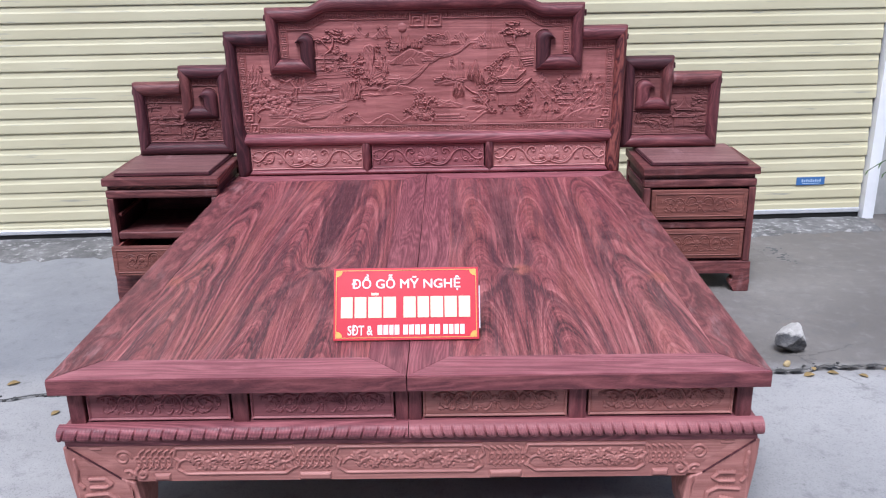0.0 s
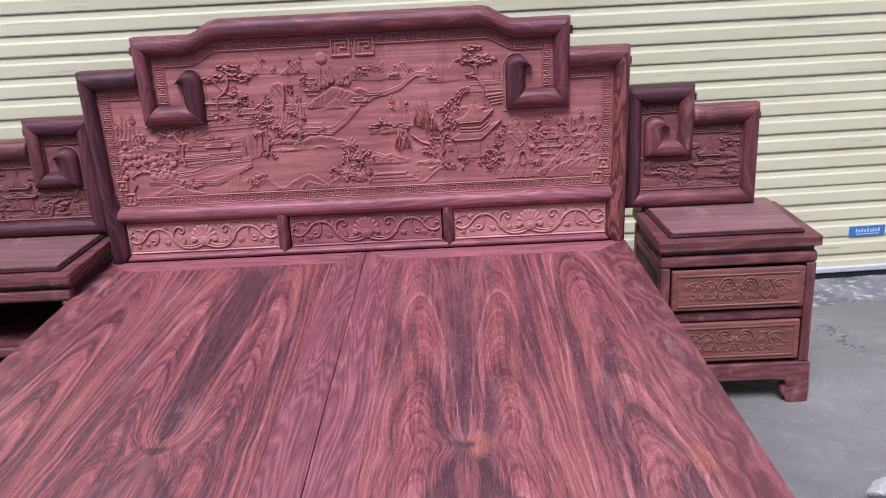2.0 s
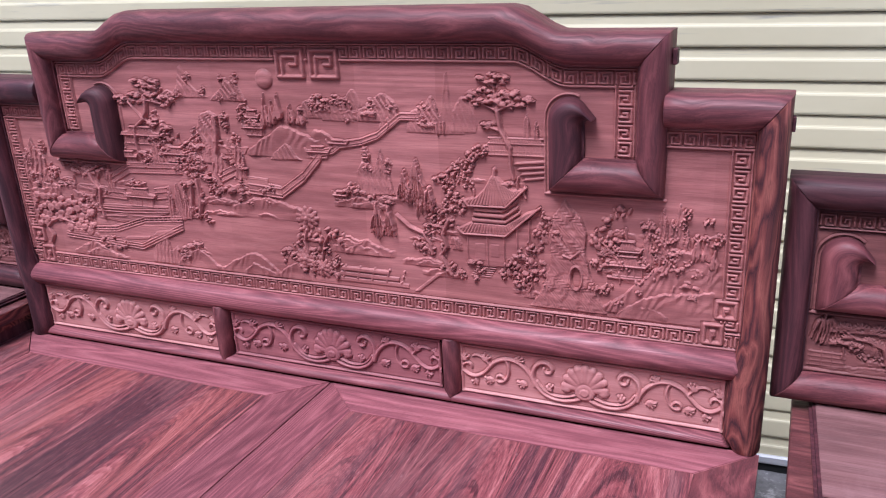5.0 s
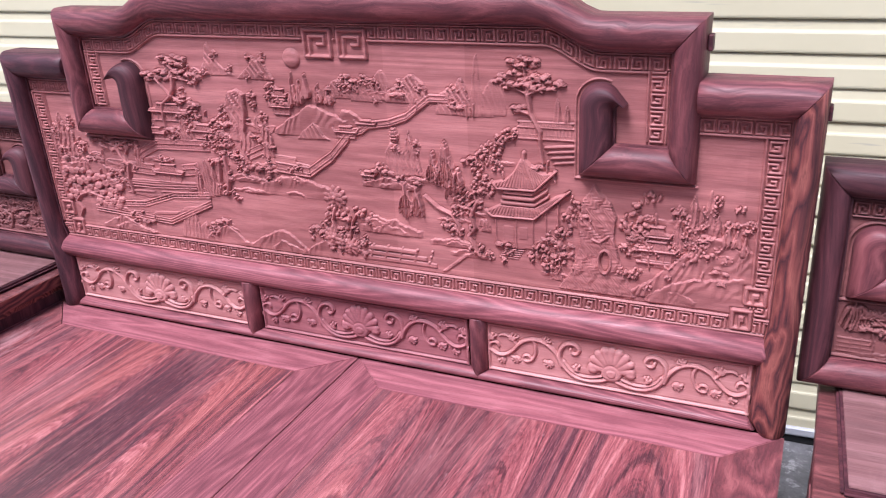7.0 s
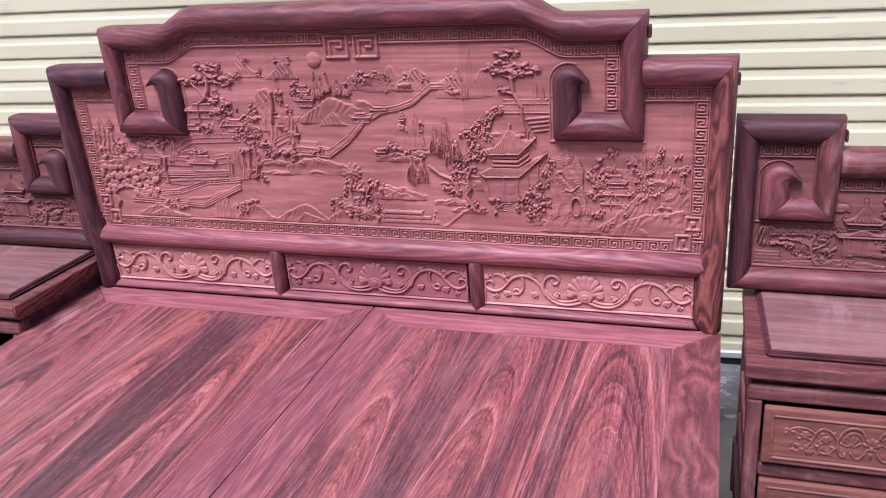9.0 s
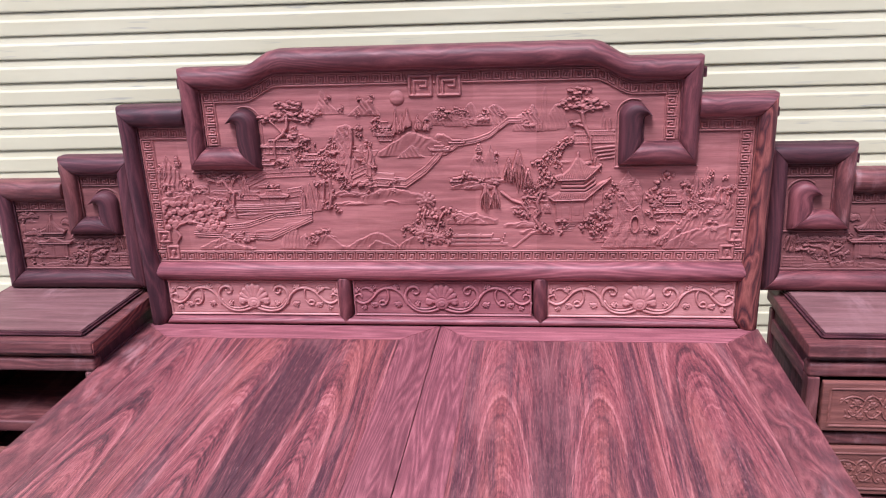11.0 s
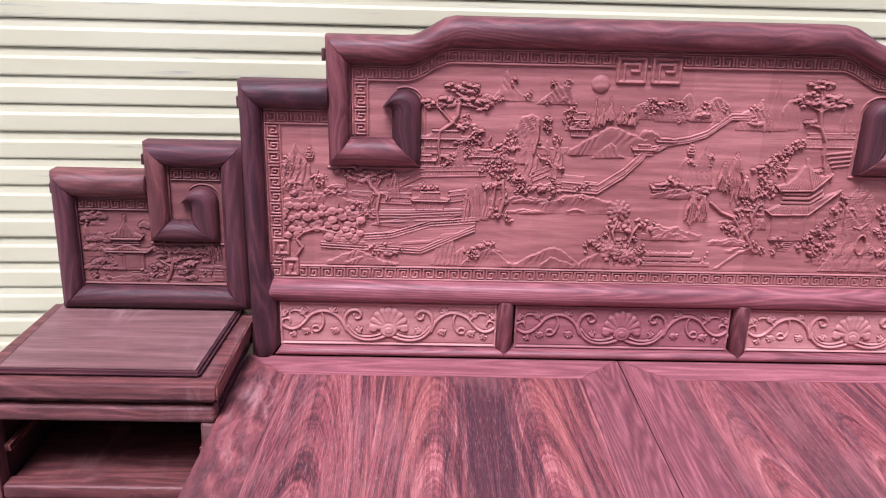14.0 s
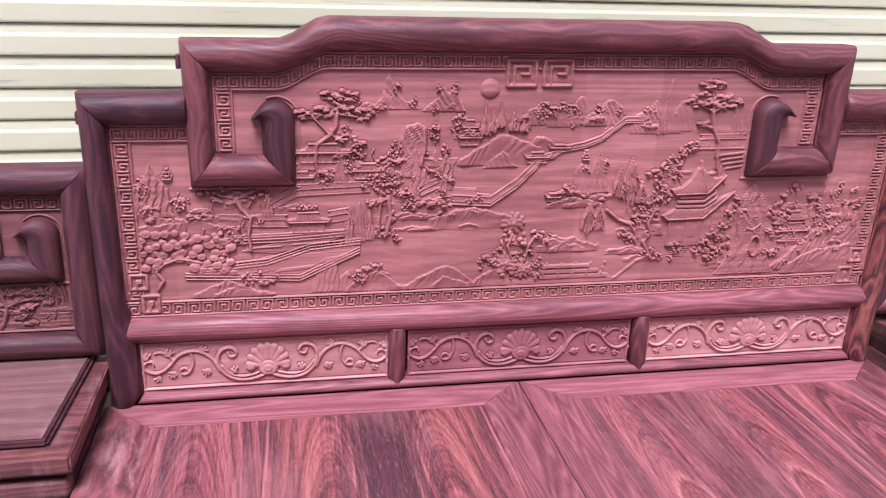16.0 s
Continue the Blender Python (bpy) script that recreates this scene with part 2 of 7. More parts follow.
    width = n.math("MULTIPLY", n.math("ADD", n.grey(along, -0.01, 0.16, 0.004, 0.026), n.grey(along, 0.16, 0.75, 0.0, 0.022)), n.math("MULTIPLY_ADD", left, 0.40, 1.0))
    reach_up = n.math("MULTIPLY", n.grey(along, -0.012, 0.012), n.math("ADD", n.grey(along, 0.55, 1.15, 1.0, 0.55), n.math("MULTIPLY", left, 0.35), clamp=True))
    heart = n.math("MULTIPLY", n.grey(n.math("DIVIDE", n.math("ADD", fold, feather), width), 0.55, 1.5, 0.93, 0.0), n.math("MULTIPLY", reach_up, n.math("SUBTRACT", 1.0, n.math("MULTIPLY", outer, 0.7))))
    col = n.mix(n.math("MULTIPLY", heart, n.grey(line, 0.42, 0.66, 1.0, 0.6)), col, (0.045, 0.019, 0.028))
    # below the knot the dark grain parts into arms
    for slope, shift, strength in ((0.40, 0.0, 0.9), (0.16, 0.002, 0.75)):
        arm = n.math("ABSOLUTE", n.math("ADD", n.math("ADD", fold, centred(streak, 0.045)), n.math("MULTIPLY_ADD", along, slope, shift)))
        thick = n.grey(along, -0.30, 0.0, 0.030, 0.007)
        arm = n.math("MULTIPLY", n.grey(n.math("DIVIDE", arm, thick), 0.4, 1.3, strength, 0.0), n.math("MULTIPLY", n.grey(along, 0.004, -0.02, 0.0, 1.0), n.grey(along, -0.46, -0.22, 0.0, 1.0)))
        arm = n.math("MULTIPLY", arm, n.math("SUBTRACT", 1.0, n.math("MULTIPLY", outer, 0.75)))
        col = n.mix(n.math("MULTIPLY", arm, n.grey(fine, 0.38, 0.62, 1.0, 0.55)), col, (0.050, 0.020, 0.030))
    # dark and pale wings beside the knot
    lift = n.math("ADD", n.math("MULTIPLY_ADD", fold, -0.45, along), centred(ripple, 0.05))
    reach = n.math("MULTIPLY", n.grey(n.math("ADD", fold, centred(streak, 0.05)), 0.012, 0.055, 1.0, 0.0), n.math("SUBTRACT", 1.0, outer))
    col = n.mix(n.math("MULTIPLY", n.grey(n.math("ABSOLUTE", lift), 0.003, 0.013, 0.9, 0.0), reach), col, (0.05, 0.022, 0.031))
    col = n.mix(n.math("MULTIPLY", n.grey(n.math("ABSOLUTE", n.math("SUBTRACT", lift, 0.030)), 0.005, 0.020, 0.25, 0.0), reach), col, (0.40, 0.150, 0.140))
    burl = n.math("MULTIPLY", n.grey(n.math("ADD", r2, centred(streak, 2.2)), 0.05, 1.4, 0.8, 0.0), has_burl)
    col = n.mix(n.math("MULTIPLY", burl, n.grey(line, 0.36, 0.60, 0.25, 1.0)), col, (0.47, 0.150, 0.090))
    core = n.math("ADD", n.math("MULTIPLY", n.math("MULTIPLY", fold, fold), 2600.0), n.math("MULTIPLY", n.math("MULTIPLY", along, along), 4200.0))
    col = n.mix(n.math("MULTIPLY", n.grey(n.math("ADD", core, centred(rough_edge, 1.6)), 0.25, 1.5, 0.95, 0.0), n.math("SUBTRACT", 1.0, outer)), col, (0.030, 0.014, 0.018))
    # pores, nicks, and the sky's pale sheen painted on in patches
    fleck = n.noise(n.combine(n.math("MULTIPLY", along, 30.0), n.math("MULTIPLY", pe, 520.0), n.math("MULTIPLY", field, 30.0)), 1.0, 2.0, 0.6)
    col = n.mix(n.grey(fleck, 0.57, 0.68, 0.0, 0.50), col, (0.045, 0.017, 0.026))
    col = n.mix(n.grey(fleck, 0.42, 0.31, 0.0, 0.30), col, (0.52, 0.235, 0.225))
    micro = n.noise(n.vmath("MULTIPLY", pv, (22.0, 1200.0, 3.0)), 1.0, 2.0, 0.6)
    col = n.mix(n.grey(micro, 0.52, 0.70, 0.0, 0.40), col, (0.06, 0.02, 0.03))
    col = n.mix(n.grey(micro, 0.46, 0.32, 0.0, 0.22), col, (0.50, 0.21, 0.20))
    nick = n.noise(n.vmath("MULTIPLY", n.place(), (160.0, 22.0, 1.0)), 1.0, 2.0, 0.6)
    col = n.mix(n.grey(nick, 0.70, 0.76, 0.0, 0.25), col, (0.62, 0.36, 0.36))
    sky_sheen = n.noise(n.vmath("MULTIPLY", n.place(), (8.0, 2.6, 1.0)), 1.0, 6.0, 0.70)
    col = n.mix(n.grey(sky_sheen, 0.50, 0.70, 0.0, 0.30), col, (0.50, 0.215, 0.21))
    n.set(Base_Color=col, Roughness=n.grey(fine, 0.3, 0.7, 0.34, 0.50), Specular_IOR_Level=0.45)
    n.bump(n.math("ADD", fine, n.math("MULTIPLY", line, 0.4)), 0.2, 0.0008)
    return n.mat


WOOD_FIGURE = figured_top()


def shutter_paint():
    n = Net("cream_shutter_paint")
    p = n.place()
    r = n.rand()
    smear = n.noise(n.vmath("ADD", n.vmath("MULTIPLY", p, (3.0, 1.0, 45.0)), n.combine(n.math("MULTIPLY", r, 90.0), 0.0, 0.0)), 1.0, 3.0, 0.65)
    dust = n.noise(n.vmath("MULTIPLY", p, (2.0, 1.0, 7.0)), 1.0, 4.0)
    col = n.ramp(dust, [(0.3, (0.585, 0.540, 0.355)), (0.7, (0.655, 0.612, 0.418))])
    col = n.mix(n.grey(smear, 0.62, 0.72, 0.0, 0.55), col, (0.24, 0.245, 0.25))
    n.set(Base_Color=col, Roughness=0.45, Specular_IOR_Level=0.4)
    n.bump(dust, 0.05, 0.001)
    return n.mat


SHUTTER = shutter_paint()


def plain(name, col, rough=0.5, metal=0.0, vary=0.12, scale=40.0, bump=0.1):
    n = Net(name)
    f = n.noise(n.obj(), scale, 4.0, 0.6)
    f2 = n.noise(n.obj(), scale * 0.13, 3.0)
    lo = tuple(c * (1 - vary) for c in col)
    hi = tuple(min(1.0, c * (1 + vary)) for c in col)
    c = n.ramp(n.math("ADD", n.math("MULTIPLY", f, 0.5), n.math("MULTIPLY", f2, 0.5)), [(0.3, lo), (0.7, hi)])
    n.set(Base_Color=c, Roughness=rough, Metallic=metal)
    n.bump(f, bump, 0.001)
    return n.mat


def concrete():
    n = Net("worn_concrete")
    p = n.place()
    s = n.split(p)
    a = n.noise(p, 0.9, 7.0, 0.62)
    b = n.noise(p, 15.0, 8.0, 0.72)
    c = n.noise(p, 160.0, 3.0, 0.7)
    d = n.noise(n.vmath("ADD", p, (7.1, 3.4, 0.0)), 4.0, 8.0, 0.7)
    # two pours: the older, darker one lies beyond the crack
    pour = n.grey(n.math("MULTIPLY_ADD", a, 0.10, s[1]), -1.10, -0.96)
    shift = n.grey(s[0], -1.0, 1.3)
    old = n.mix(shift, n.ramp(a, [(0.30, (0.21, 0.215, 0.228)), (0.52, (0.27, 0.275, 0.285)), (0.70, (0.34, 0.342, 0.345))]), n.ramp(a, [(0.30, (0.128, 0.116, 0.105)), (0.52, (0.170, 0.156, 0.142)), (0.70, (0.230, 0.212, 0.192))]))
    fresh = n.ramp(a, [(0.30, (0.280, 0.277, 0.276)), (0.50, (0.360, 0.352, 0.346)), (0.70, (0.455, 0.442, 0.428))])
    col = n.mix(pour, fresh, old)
    col = n.mix(n.grey(b, 0.54, 0.66, 0.0, 0.30), col, n.mix(0.45, col, (0.44, 0.435, 0.43)))
    col = n.mix(n.grey(b, 0.46, 0.34, 0.0, 0.38), col, (0.13, 0.13, 0.135))
    smear = n.noise(n.vmath("MULTIPLY", n.vmath("ADD", p, n.combine(0.0, n.math("MULTIPLY", a, 0.6), 0.0)), (4.0, 5.0, 1.0)), 1.0, 8.0, 0.78)
    col = n.mix(n.grey(smear, 0.54, 0.66, 0.0, 0.22), col, n.mix(0.4, col, (0.50, 0.495, 0.49)))
    pit = n.voronoi(n.vmath("ADD", p, n.combine(b, d, 0.0)), 9.0)
    col = n.mix(n.math("MULTIPLY", n.grey(pit, 0.05, 0.10, 0.8, 0.0), n.grey(d, 0.50, 0.56, 0.0, 1.0)), col, (0.07, 0.068, 0.066))
    col = n.mix(n.grey(d, 0.54, 0.70, 0.0, 0.4), col, n.mix(0.30, col, (0.50, 0.495, 0.485)))
    col = n.mix(n.grey(c, 0.53, 0.68, 0.0, 0.45), col, (0.15, 0.15, 0.15))
    rust = n.noise(n.vmath("ADD", p, (3.3, 1.2, 0.0)), 2.6, 5.0, 0.7)
    col = n.mix(n.grey(rust, 0.66, 0.74, 0.0, 0.4), col, (0.25, 0.17, 0.14))
    wander = n.vmath("ADD", p, n.combine(n.math("MULTIPLY", d, 0.35), n.math("MULTIPLY", b, 0.12), 0.0))
    hair = n.voronoi(wander, 1.3, "DISTANCE_TO_EDGE")
    line = n.math("MULTIPLY", n.grey(hair, 0.0, 0.008, 1.0, 0.0), n.grey(a, 0.50, 0.60, 0.0, 0.45))
    col = n.mix(line, col, (0.06, 0.06, 0.06))
    n.set(Base_Color=col, Roughness=n.grey(a, 0.3, 0.7, 0.6, 0.85), Specular_IOR_Level=0.3)
    n.bump(n.math("SUBTRACT", n.math("ADD", b, n.math("MULTIPLY", c, 0.4)), line), 0.5, 0.005)
    return n.mat


CONCRETE = concrete()


def cement():
    n = Net("rough_smeared_cement")
    p = n.place()
    a, b, c = n.noise(p, 5.0, 8.0, 0.72), n.noise(p, 22.0, 8.0, 0.75), n.noise(p, 120.0, 3.0, 0.7)
    col = n.ramp(a, [(0.34, (0.115, 0.113, 0.110)), (0.5, (0.165, 0.162, 0.158)), (0.66, (0.25, 0.246, 0.24))])
    col = n.mix(n.grey(b, 0.54, 0.62, 0.0, 0.7), col, (0.52, 0.51, 0.495))
    col = n.mix(n.grey(b, 0.45, 0.36, 0.0, 0.6), col, (0.11, 0.108, 0.105))
    col = n.mix(n.grey(c, 0.55, 0.7, 0.0, 0.5), col, (0.14, 0.135, 0.13))
    n.set(Base_Color=col, Roughness=0.92, Specular_IOR_Level=0.2)
    n.bump(n.math("ADD", b, n.math("MULTIPLY", c, 0.5)), 0.8, 0.006)
    return n.mat


CEMENT = cement()
PLASTER = plain("grey_plaster", (0.42, 0.42, 0.41), 0.85, 0, 0.25, 14.0, 0.3)
WHITE = plain("white_painted_steel", (0.90, 0.91, 0.93), 0.4, 0, 0.06, 20.0, 0.05)
GREY_BAR = plain("pale_aluminium", (0.60, 0.61, 0.63), 0.35, 0.3, 0.1, 30.0, 0.05)
BLACK = plain("black_rubber_and_gap_shade", (0.008, 0.008, 0.008), 0.9)
RED = plain("red_sign_print", (0.62, 0.022, 0.045), 0.35, 0, 0.04)
INK = plain("white_sign_print", (0.85, 0.84, 0.80), 0.4, 0, 0.02)
CREAM = plain("cream_sign_print", (0.84, 0.82, 0.55), 0.4, 0, 0.02)
GOLD = plain("gold_sign_print", (0.72, 0.42, 0.08), 0.4, 0, 0.05)
BLUE = plain("blue_label", (0.06, 0.17, 0.42), 0.4, 0, 0.1)
PALE_BLUE = plain("pale_blue_print", (0.45, 0.58, 0.72), 0.4, 0, 0.05)
CHIP = plain("tarry_chip", (0.10, 0.10, 0.10), 0.9, 0, 0.3, 40.0, 0.3)
STONE_DARK = plain("dark_broken_concrete", (0.06, 0.058, 0.055), 0.9, 0, 0.4, 30.0, 0.6)
LEAF_DRY = plain("dry_leaf", (0.32, 0.22, 0.09), 0.7, 0, 0.3, 30.0, 0.2)
LEAF_GREEN = plain("palm_leaf", (0.07, 0.13, 0.035), 0.5, 0, 0.35, 12.0, 0.1)
TWIG = plain("dry_vine", (0.13, 0.10, 0.07), 0.8, 0, 0.3, 40.0, 0.3)


# ---- mesh helpers ----
def axes_grain(co, axis):
    order = {"x": (0, 1, 2), "y": (1, 0, 2), "z": (2, 0, 1)}[axis]
    return co[:, order]


def link_mesh(name, me, mat, parent=None, label="", grain=None, smooth=True):
    me.materials.append(mat)
    if grain is not None:
        at = me.attributes.new("grain", "FLOAT_VECTOR", "POINT")
        at.data.foreach_set("vector", np.asarray(grain, np.float32).ravel())
    if smooth:
        me.polygons.foreach_set("use_smooth", np.ones(len(me.polygons), bool))
    ob = new(name, me)
    if parent is not None:
        ob.parent = parent
        base = parent.location + (parent.parent.location if parent.parent else Vector())
        ob.location = -base
        # store the shift in the mesh so that every part sits at its thing's origin
        me.transform(Matrix.Translation(-base))
        ob.location = (0, 0, 0)
    return tagged(ob, label) if label else ob


def part(name, bm, mat, parent=None, label="", axis="x", smooth=False):
    """Links a bmesh, built in world coordinates, as one mesh under a thing or a part."""
    me = bpy.data.meshes.new(name)
    bmesh.ops.recalc_face_normals(bm, faces=bm.faces)
    bm.to_mesh(me)
    bm.free()
    co = np.zeros(len(me.vertices) * 3, np.float32)
    me.vertices.foreach_get("co", co)
    return link_mesh(name, me, mat, parent, label, axes_grain(co.reshape(-1, 3), axis), smooth)


def thing(name, at, label, category, group="", kind=""):
    ob = new(name)
    ob.empty_display_size = 0.05
    ob.location = at
    return tagged(ob, label, category, group, kind)


def add_box(bm, x0, x1, y0, y1, z0, z1, bevel=0.003, seg=2, turn=None):
    m = Matrix.Translation(((x0 + x1) / 2, (y0 + y1) / 2, (z0 + z1) / 2))
    if turn is not None:
        m = m @ turn
    made = bmesh.ops.create_cube(bm, size=1, matrix=m @ Matrix.Diagonal((abs(x1 - x0), abs(y1 - y0), abs(z1 - z0), 1)))
    if bevel > 0:
        edges = {e for v in made["verts"] for e in v.link_edges}
        bmesh.ops.bevel(bm, geom=list(edges), offset=bevel, segments=seg, affect="EDGES", profile=0.5)
    return bm


def box(x0, x1, y0, y1, z0, z1, bevel=0.003, seg=2, turn=None):
    return add_box(bmesh.new(), x0, x1, y0, y1, z0, z1, bevel, seg, turn)


def prism(points, y0, y1, bevel=0.0):
    """A slab between y0 and y1 whose outline in x and z is given."""
    bm = bmesh.new()
    f = bm.faces.new([bm.verts.new((x, y0, z)) for x, z in points])
    got = bmesh.ops.extrude_face_region(bm, geom=[f])
    bmesh.ops.translate(bm, verts=[v for v in got["geom"] if isinstance(v, bmesh.types.BMVert)], vec=(0, y1 - y0, 0))
    if bevel > 0:
        bmesh.ops.bevel(bm, geom=list(bm.edges), offset=bevel, segments=1, affect="EDGES")
    return bm


def prism_z(points, z0, z1, bevel=0.0):
    """A slab between z0 and z1 whose outline in x and y is given."""
    bm = bmesh.new()
    f = bm.faces.new([bm.verts.new((x, y, z0)) for x, y in points])
    got = bmesh.ops.extrude_face_region(bm, geom=[f])
    bmesh.ops.translate(bm, verts=[v for v in got["geom"] if isinstance(v, bmesh.types.BMVert)], vec=(0, 0, z1 - z0))
    if bevel > 0:
        bmesh.ops.bevel(bm, geom=list(bm.edges), offset=bevel, segments=2, affect="EDGES")
    return bm


PROFILE = [(0.0, 0.0), (0.02, 0.30), (0.06, 0.52), (0.14, 0.74), (0.26, 0.91), (0.40, 0.99), (0.55, 1.0),
           (0.70, 0.93), (0.82, 0.78), (0.90, 0.58), (0.935, 0.42), (0.94, 0.26), (1.0, 0.24), (1.0, 0.0)]


def moulding(name, outer, inner, y_edge, depth, y_back, mat, parent, label="", profile=PROFILE, wobble=0.0):
    """A rounded frame member between an outer and an inner edge (equal counts of x, z), mitred at its ends."""
    rows = len(profile)
    n = len(outer)
    verts, grain = [], []
    s = 0.0
    # a hair of a chamfer at both ends, so that the joints show as they do in worked wood
    outer, inner = [Vector(p) for p in outer], [Vector(p) for p in inner]
    for pts in (outer, inner):
        a, b = (pts[1] - pts[0]).normalized() * 0.0016, (pts[-2] - pts[-1]).normalized() * 0.0016
        pts.insert(1, pts[0] + a)
        pts.insert(len(pts) - 1, pts[-1] + b)
    n = len(outer)
    for i in range(n):
        o, q = outer[i], inner[i]
        if i:
            s += ((o - outer[i - 1]).length + (q - inner[i - 1]).length) / 2
        w = (q - o).length
        sink = 0.0022 if i in (0, n - 1) else 0.0
        for u, d in profile:
            p = o.lerp(q, u)
            verts.append((p.x, y_edge - depth * d + sink * d, p.y))
            grain.append((s, u * w, d * depth))
        for u in (1.0, 0.0):
            p = o.lerp(q, u)
            verts.append((p.x, y_back, p.y))
            grain.append((s, u * w, -0.03))
    k = rows + 2
    faces = []
    for i in range(n - 1):
        for j in range(k):
            a, b = i * k + j, i * k + (j + 1) % k
            faces.append((a, b, b + k, a + k))
    faces.append(tuple(range(k))[::-1])
    faces.append(tuple((n - 1) * k + j for j in range(k)))
    me = bpy.data.meshes.new(name)
    me.from_pydata(verts, [], faces)
    me.update()
    bm = bmesh.new()
    bm.from_mesh(me)
    bmesh.ops.recalc_face_normals(bm, faces=bm.faces)
    for e in bm.edges:
        if len(e.link_faces) == 2 and e.calc_face_angle(0) > 0.9:
            e.smooth = False
    bm.to_mesh(me)
    bm.free()
    return link_mesh(name, me, mat, parent, label, grain, True)


def straight(a, b, k=8):
    return [Vector(a).lerp(Vector(b), i / k) for i in range(k + 1)]


# ---- carving: relief fields ----
DEPTH = 1.2


class Relief:
    """A carved field in x and z; heights rise towards the viewer."""

    def __init__(self, x0, x1, z0, z1, step):
        self.xs, self.zs = np.arange(x0, x1 + step / 2, step), np.arange(z0, z1 + step / 2, step)
        self.step = step
        self.h = np.zeros((len(self.zs), len(self.xs)), np.float32)
        self.rng = random.Random(7)
        self.k = 1.0

    def win(self, x0, x1, z0, z1):
        i0, i1 = np.searchsorted(self.xs, (x0, x1))
        j0, j1 = np.searchsorted(self.zs, (z0, z1))
        if i1 <= i0 or j1 <= j0:
            return None
        return (slice(j0, j1), slice(i0, i1)), self.xs[i0:i1][None, :], self.zs[j0:j1][:, None]

    def raise_(self, sl, v):
        self.h[sl] = np.maximum(self.h[sl], v * self.k)

    def blob(self, x, z, rx, rz, h, base=0.0, rot=0.0):
        r = max(rx, rz)
        w = self.win(x - r, x + r, z - r, z + r)
        if w:
            sl, X, Z = w
            c, s = math.cos(rot), math.sin(rot)
            u, v = ((X - x) * c + (Z - z) * s) / rx, (-(X - x) * s + (Z - z) * c) / rz
            d = 1 - u * u - v * v
            self.raise_(sl, np.where(d > 0, base + h * np.sqrt(np.maximum(d, 0)), 0))

    def stroke(self, pts, w, h, base=0.0, taper=1.0):
        n = len(pts) - 1
        for k, (a, b) in enumerate(zip(pts, pts[1:])):
            wa = w * (1 - (1 - taper) * k / max(1, n))
            g = self.win(min(a[0], b[0]) - wa, max(a[0], b[0]) + wa, min(a[1], b[1]) - wa, max(a[1], b[1]) + wa)
            if not g:
                continue
            sl, X, Z = g
            dx, dz = b[0] - a[0], b[1] - a[1]
            t = np.clip(((X - a[0]) * dx + (Z - a[1]) * dz) / (dx * dx + dz * dz + 1e-12), 0, 1)
            d = 1 - ((X - a[0] - t * dx) ** 2 + (Z - a[1] - t * dz) ** 2) / (wa * wa)
            self.raise_(sl, np.where(d > 0, base + h * np.sqrt(np.maximum(d, 0)), 0))

    def poly(self, pts, h, base=0.0, slope=1.2, tilt=0.0, groove=None):
        """A flat-topped piece with sloping sides; tilt lowers it towards its foot."""
        xs, zs = [p[0] for p in pts], [p[1] for p in pts]
        g = self.win(min(xs), max(xs), min(zs), max(zs))
        if not g:
            return
        sl, X, Z = g
        shape = np.broadcast(X, Z).shape
        inside, dist = np.zeros(shape, bool), np.full(shape, 9.0)
        for (ax, az), (bx, bz) in zip(pts, pts[1:] + pts[:1]):
            if az != bz:
                inside ^= ((az > Z) != (bz > Z)) & (X < (bx - ax) * (Z - az) / (bz - az) + ax)
            dx, dz = bx - ax, bz - az
            t = np.clip(((X - ax) * dx + (Z - az) * dz) / (dx * dx + dz * dz + 1e-12), 0, 1)
            dist = np.minimum(dist, np.hypot(X - ax - t * dx, Z - az - t * dz))
        top = h - tilt * (1 - (Z - min(zs)) / (max(zs) - min(zs) + 1e-9))
        if groove is not None:
            top = top - groove(X, Z)
        self.raise_(sl, np.where(inside, base + np.minimum(top, dist * slope), 0))

    def rect(self, x0, x1, z0, z1, h, base=0.0, **kw):
        self.poly([(x0, z0), (x1, z0), (x1, z1), (x0, z1)], h, base, **kw)

    def hill(self, pts, foot, h=0.006, fade=0.03, base=0.0, flute=0.0009):
        """A layered slope: a crisp crest that melts into the ground below it."""
        px, pz = [p[0] for p in pts], [p[1] for p in pts]
        g = self.win(px[0], px[-1], foot, max(pz) + 0.004)
        if not g:
            return
        sl, X, Z = g
        ph = self.rng.uniform(0, 6.28)
        crest = np.interp(X, px, pz) + 0.0012 * np.sin(X * 170 + ph) + 0.0007 * np.sin(X * 470 + 2 * ph) + 0.0004 * np.sin(X * 1100 + ph)
        ends = np.clip(np.minimum(X - px[0], px[-1] - X) / 0.012, 0, 1)
        d = crest - Z
        f = np.clip(1 - d / fade, 0, 1)
        fl = flute * np.sin(X * 260 + 2.3 * np.sin(X * 83 + ph) + d * 190 + 1.5 * np.sin(d * 90 + X * 60)) * f
        top = h * ends * (0.10 + 0.90 * f ** 1.25) + fl * ends
        self.raise_(sl, np.where(d > 0, base + np.minimum(d * 2.2, top), 0) * 0.8)

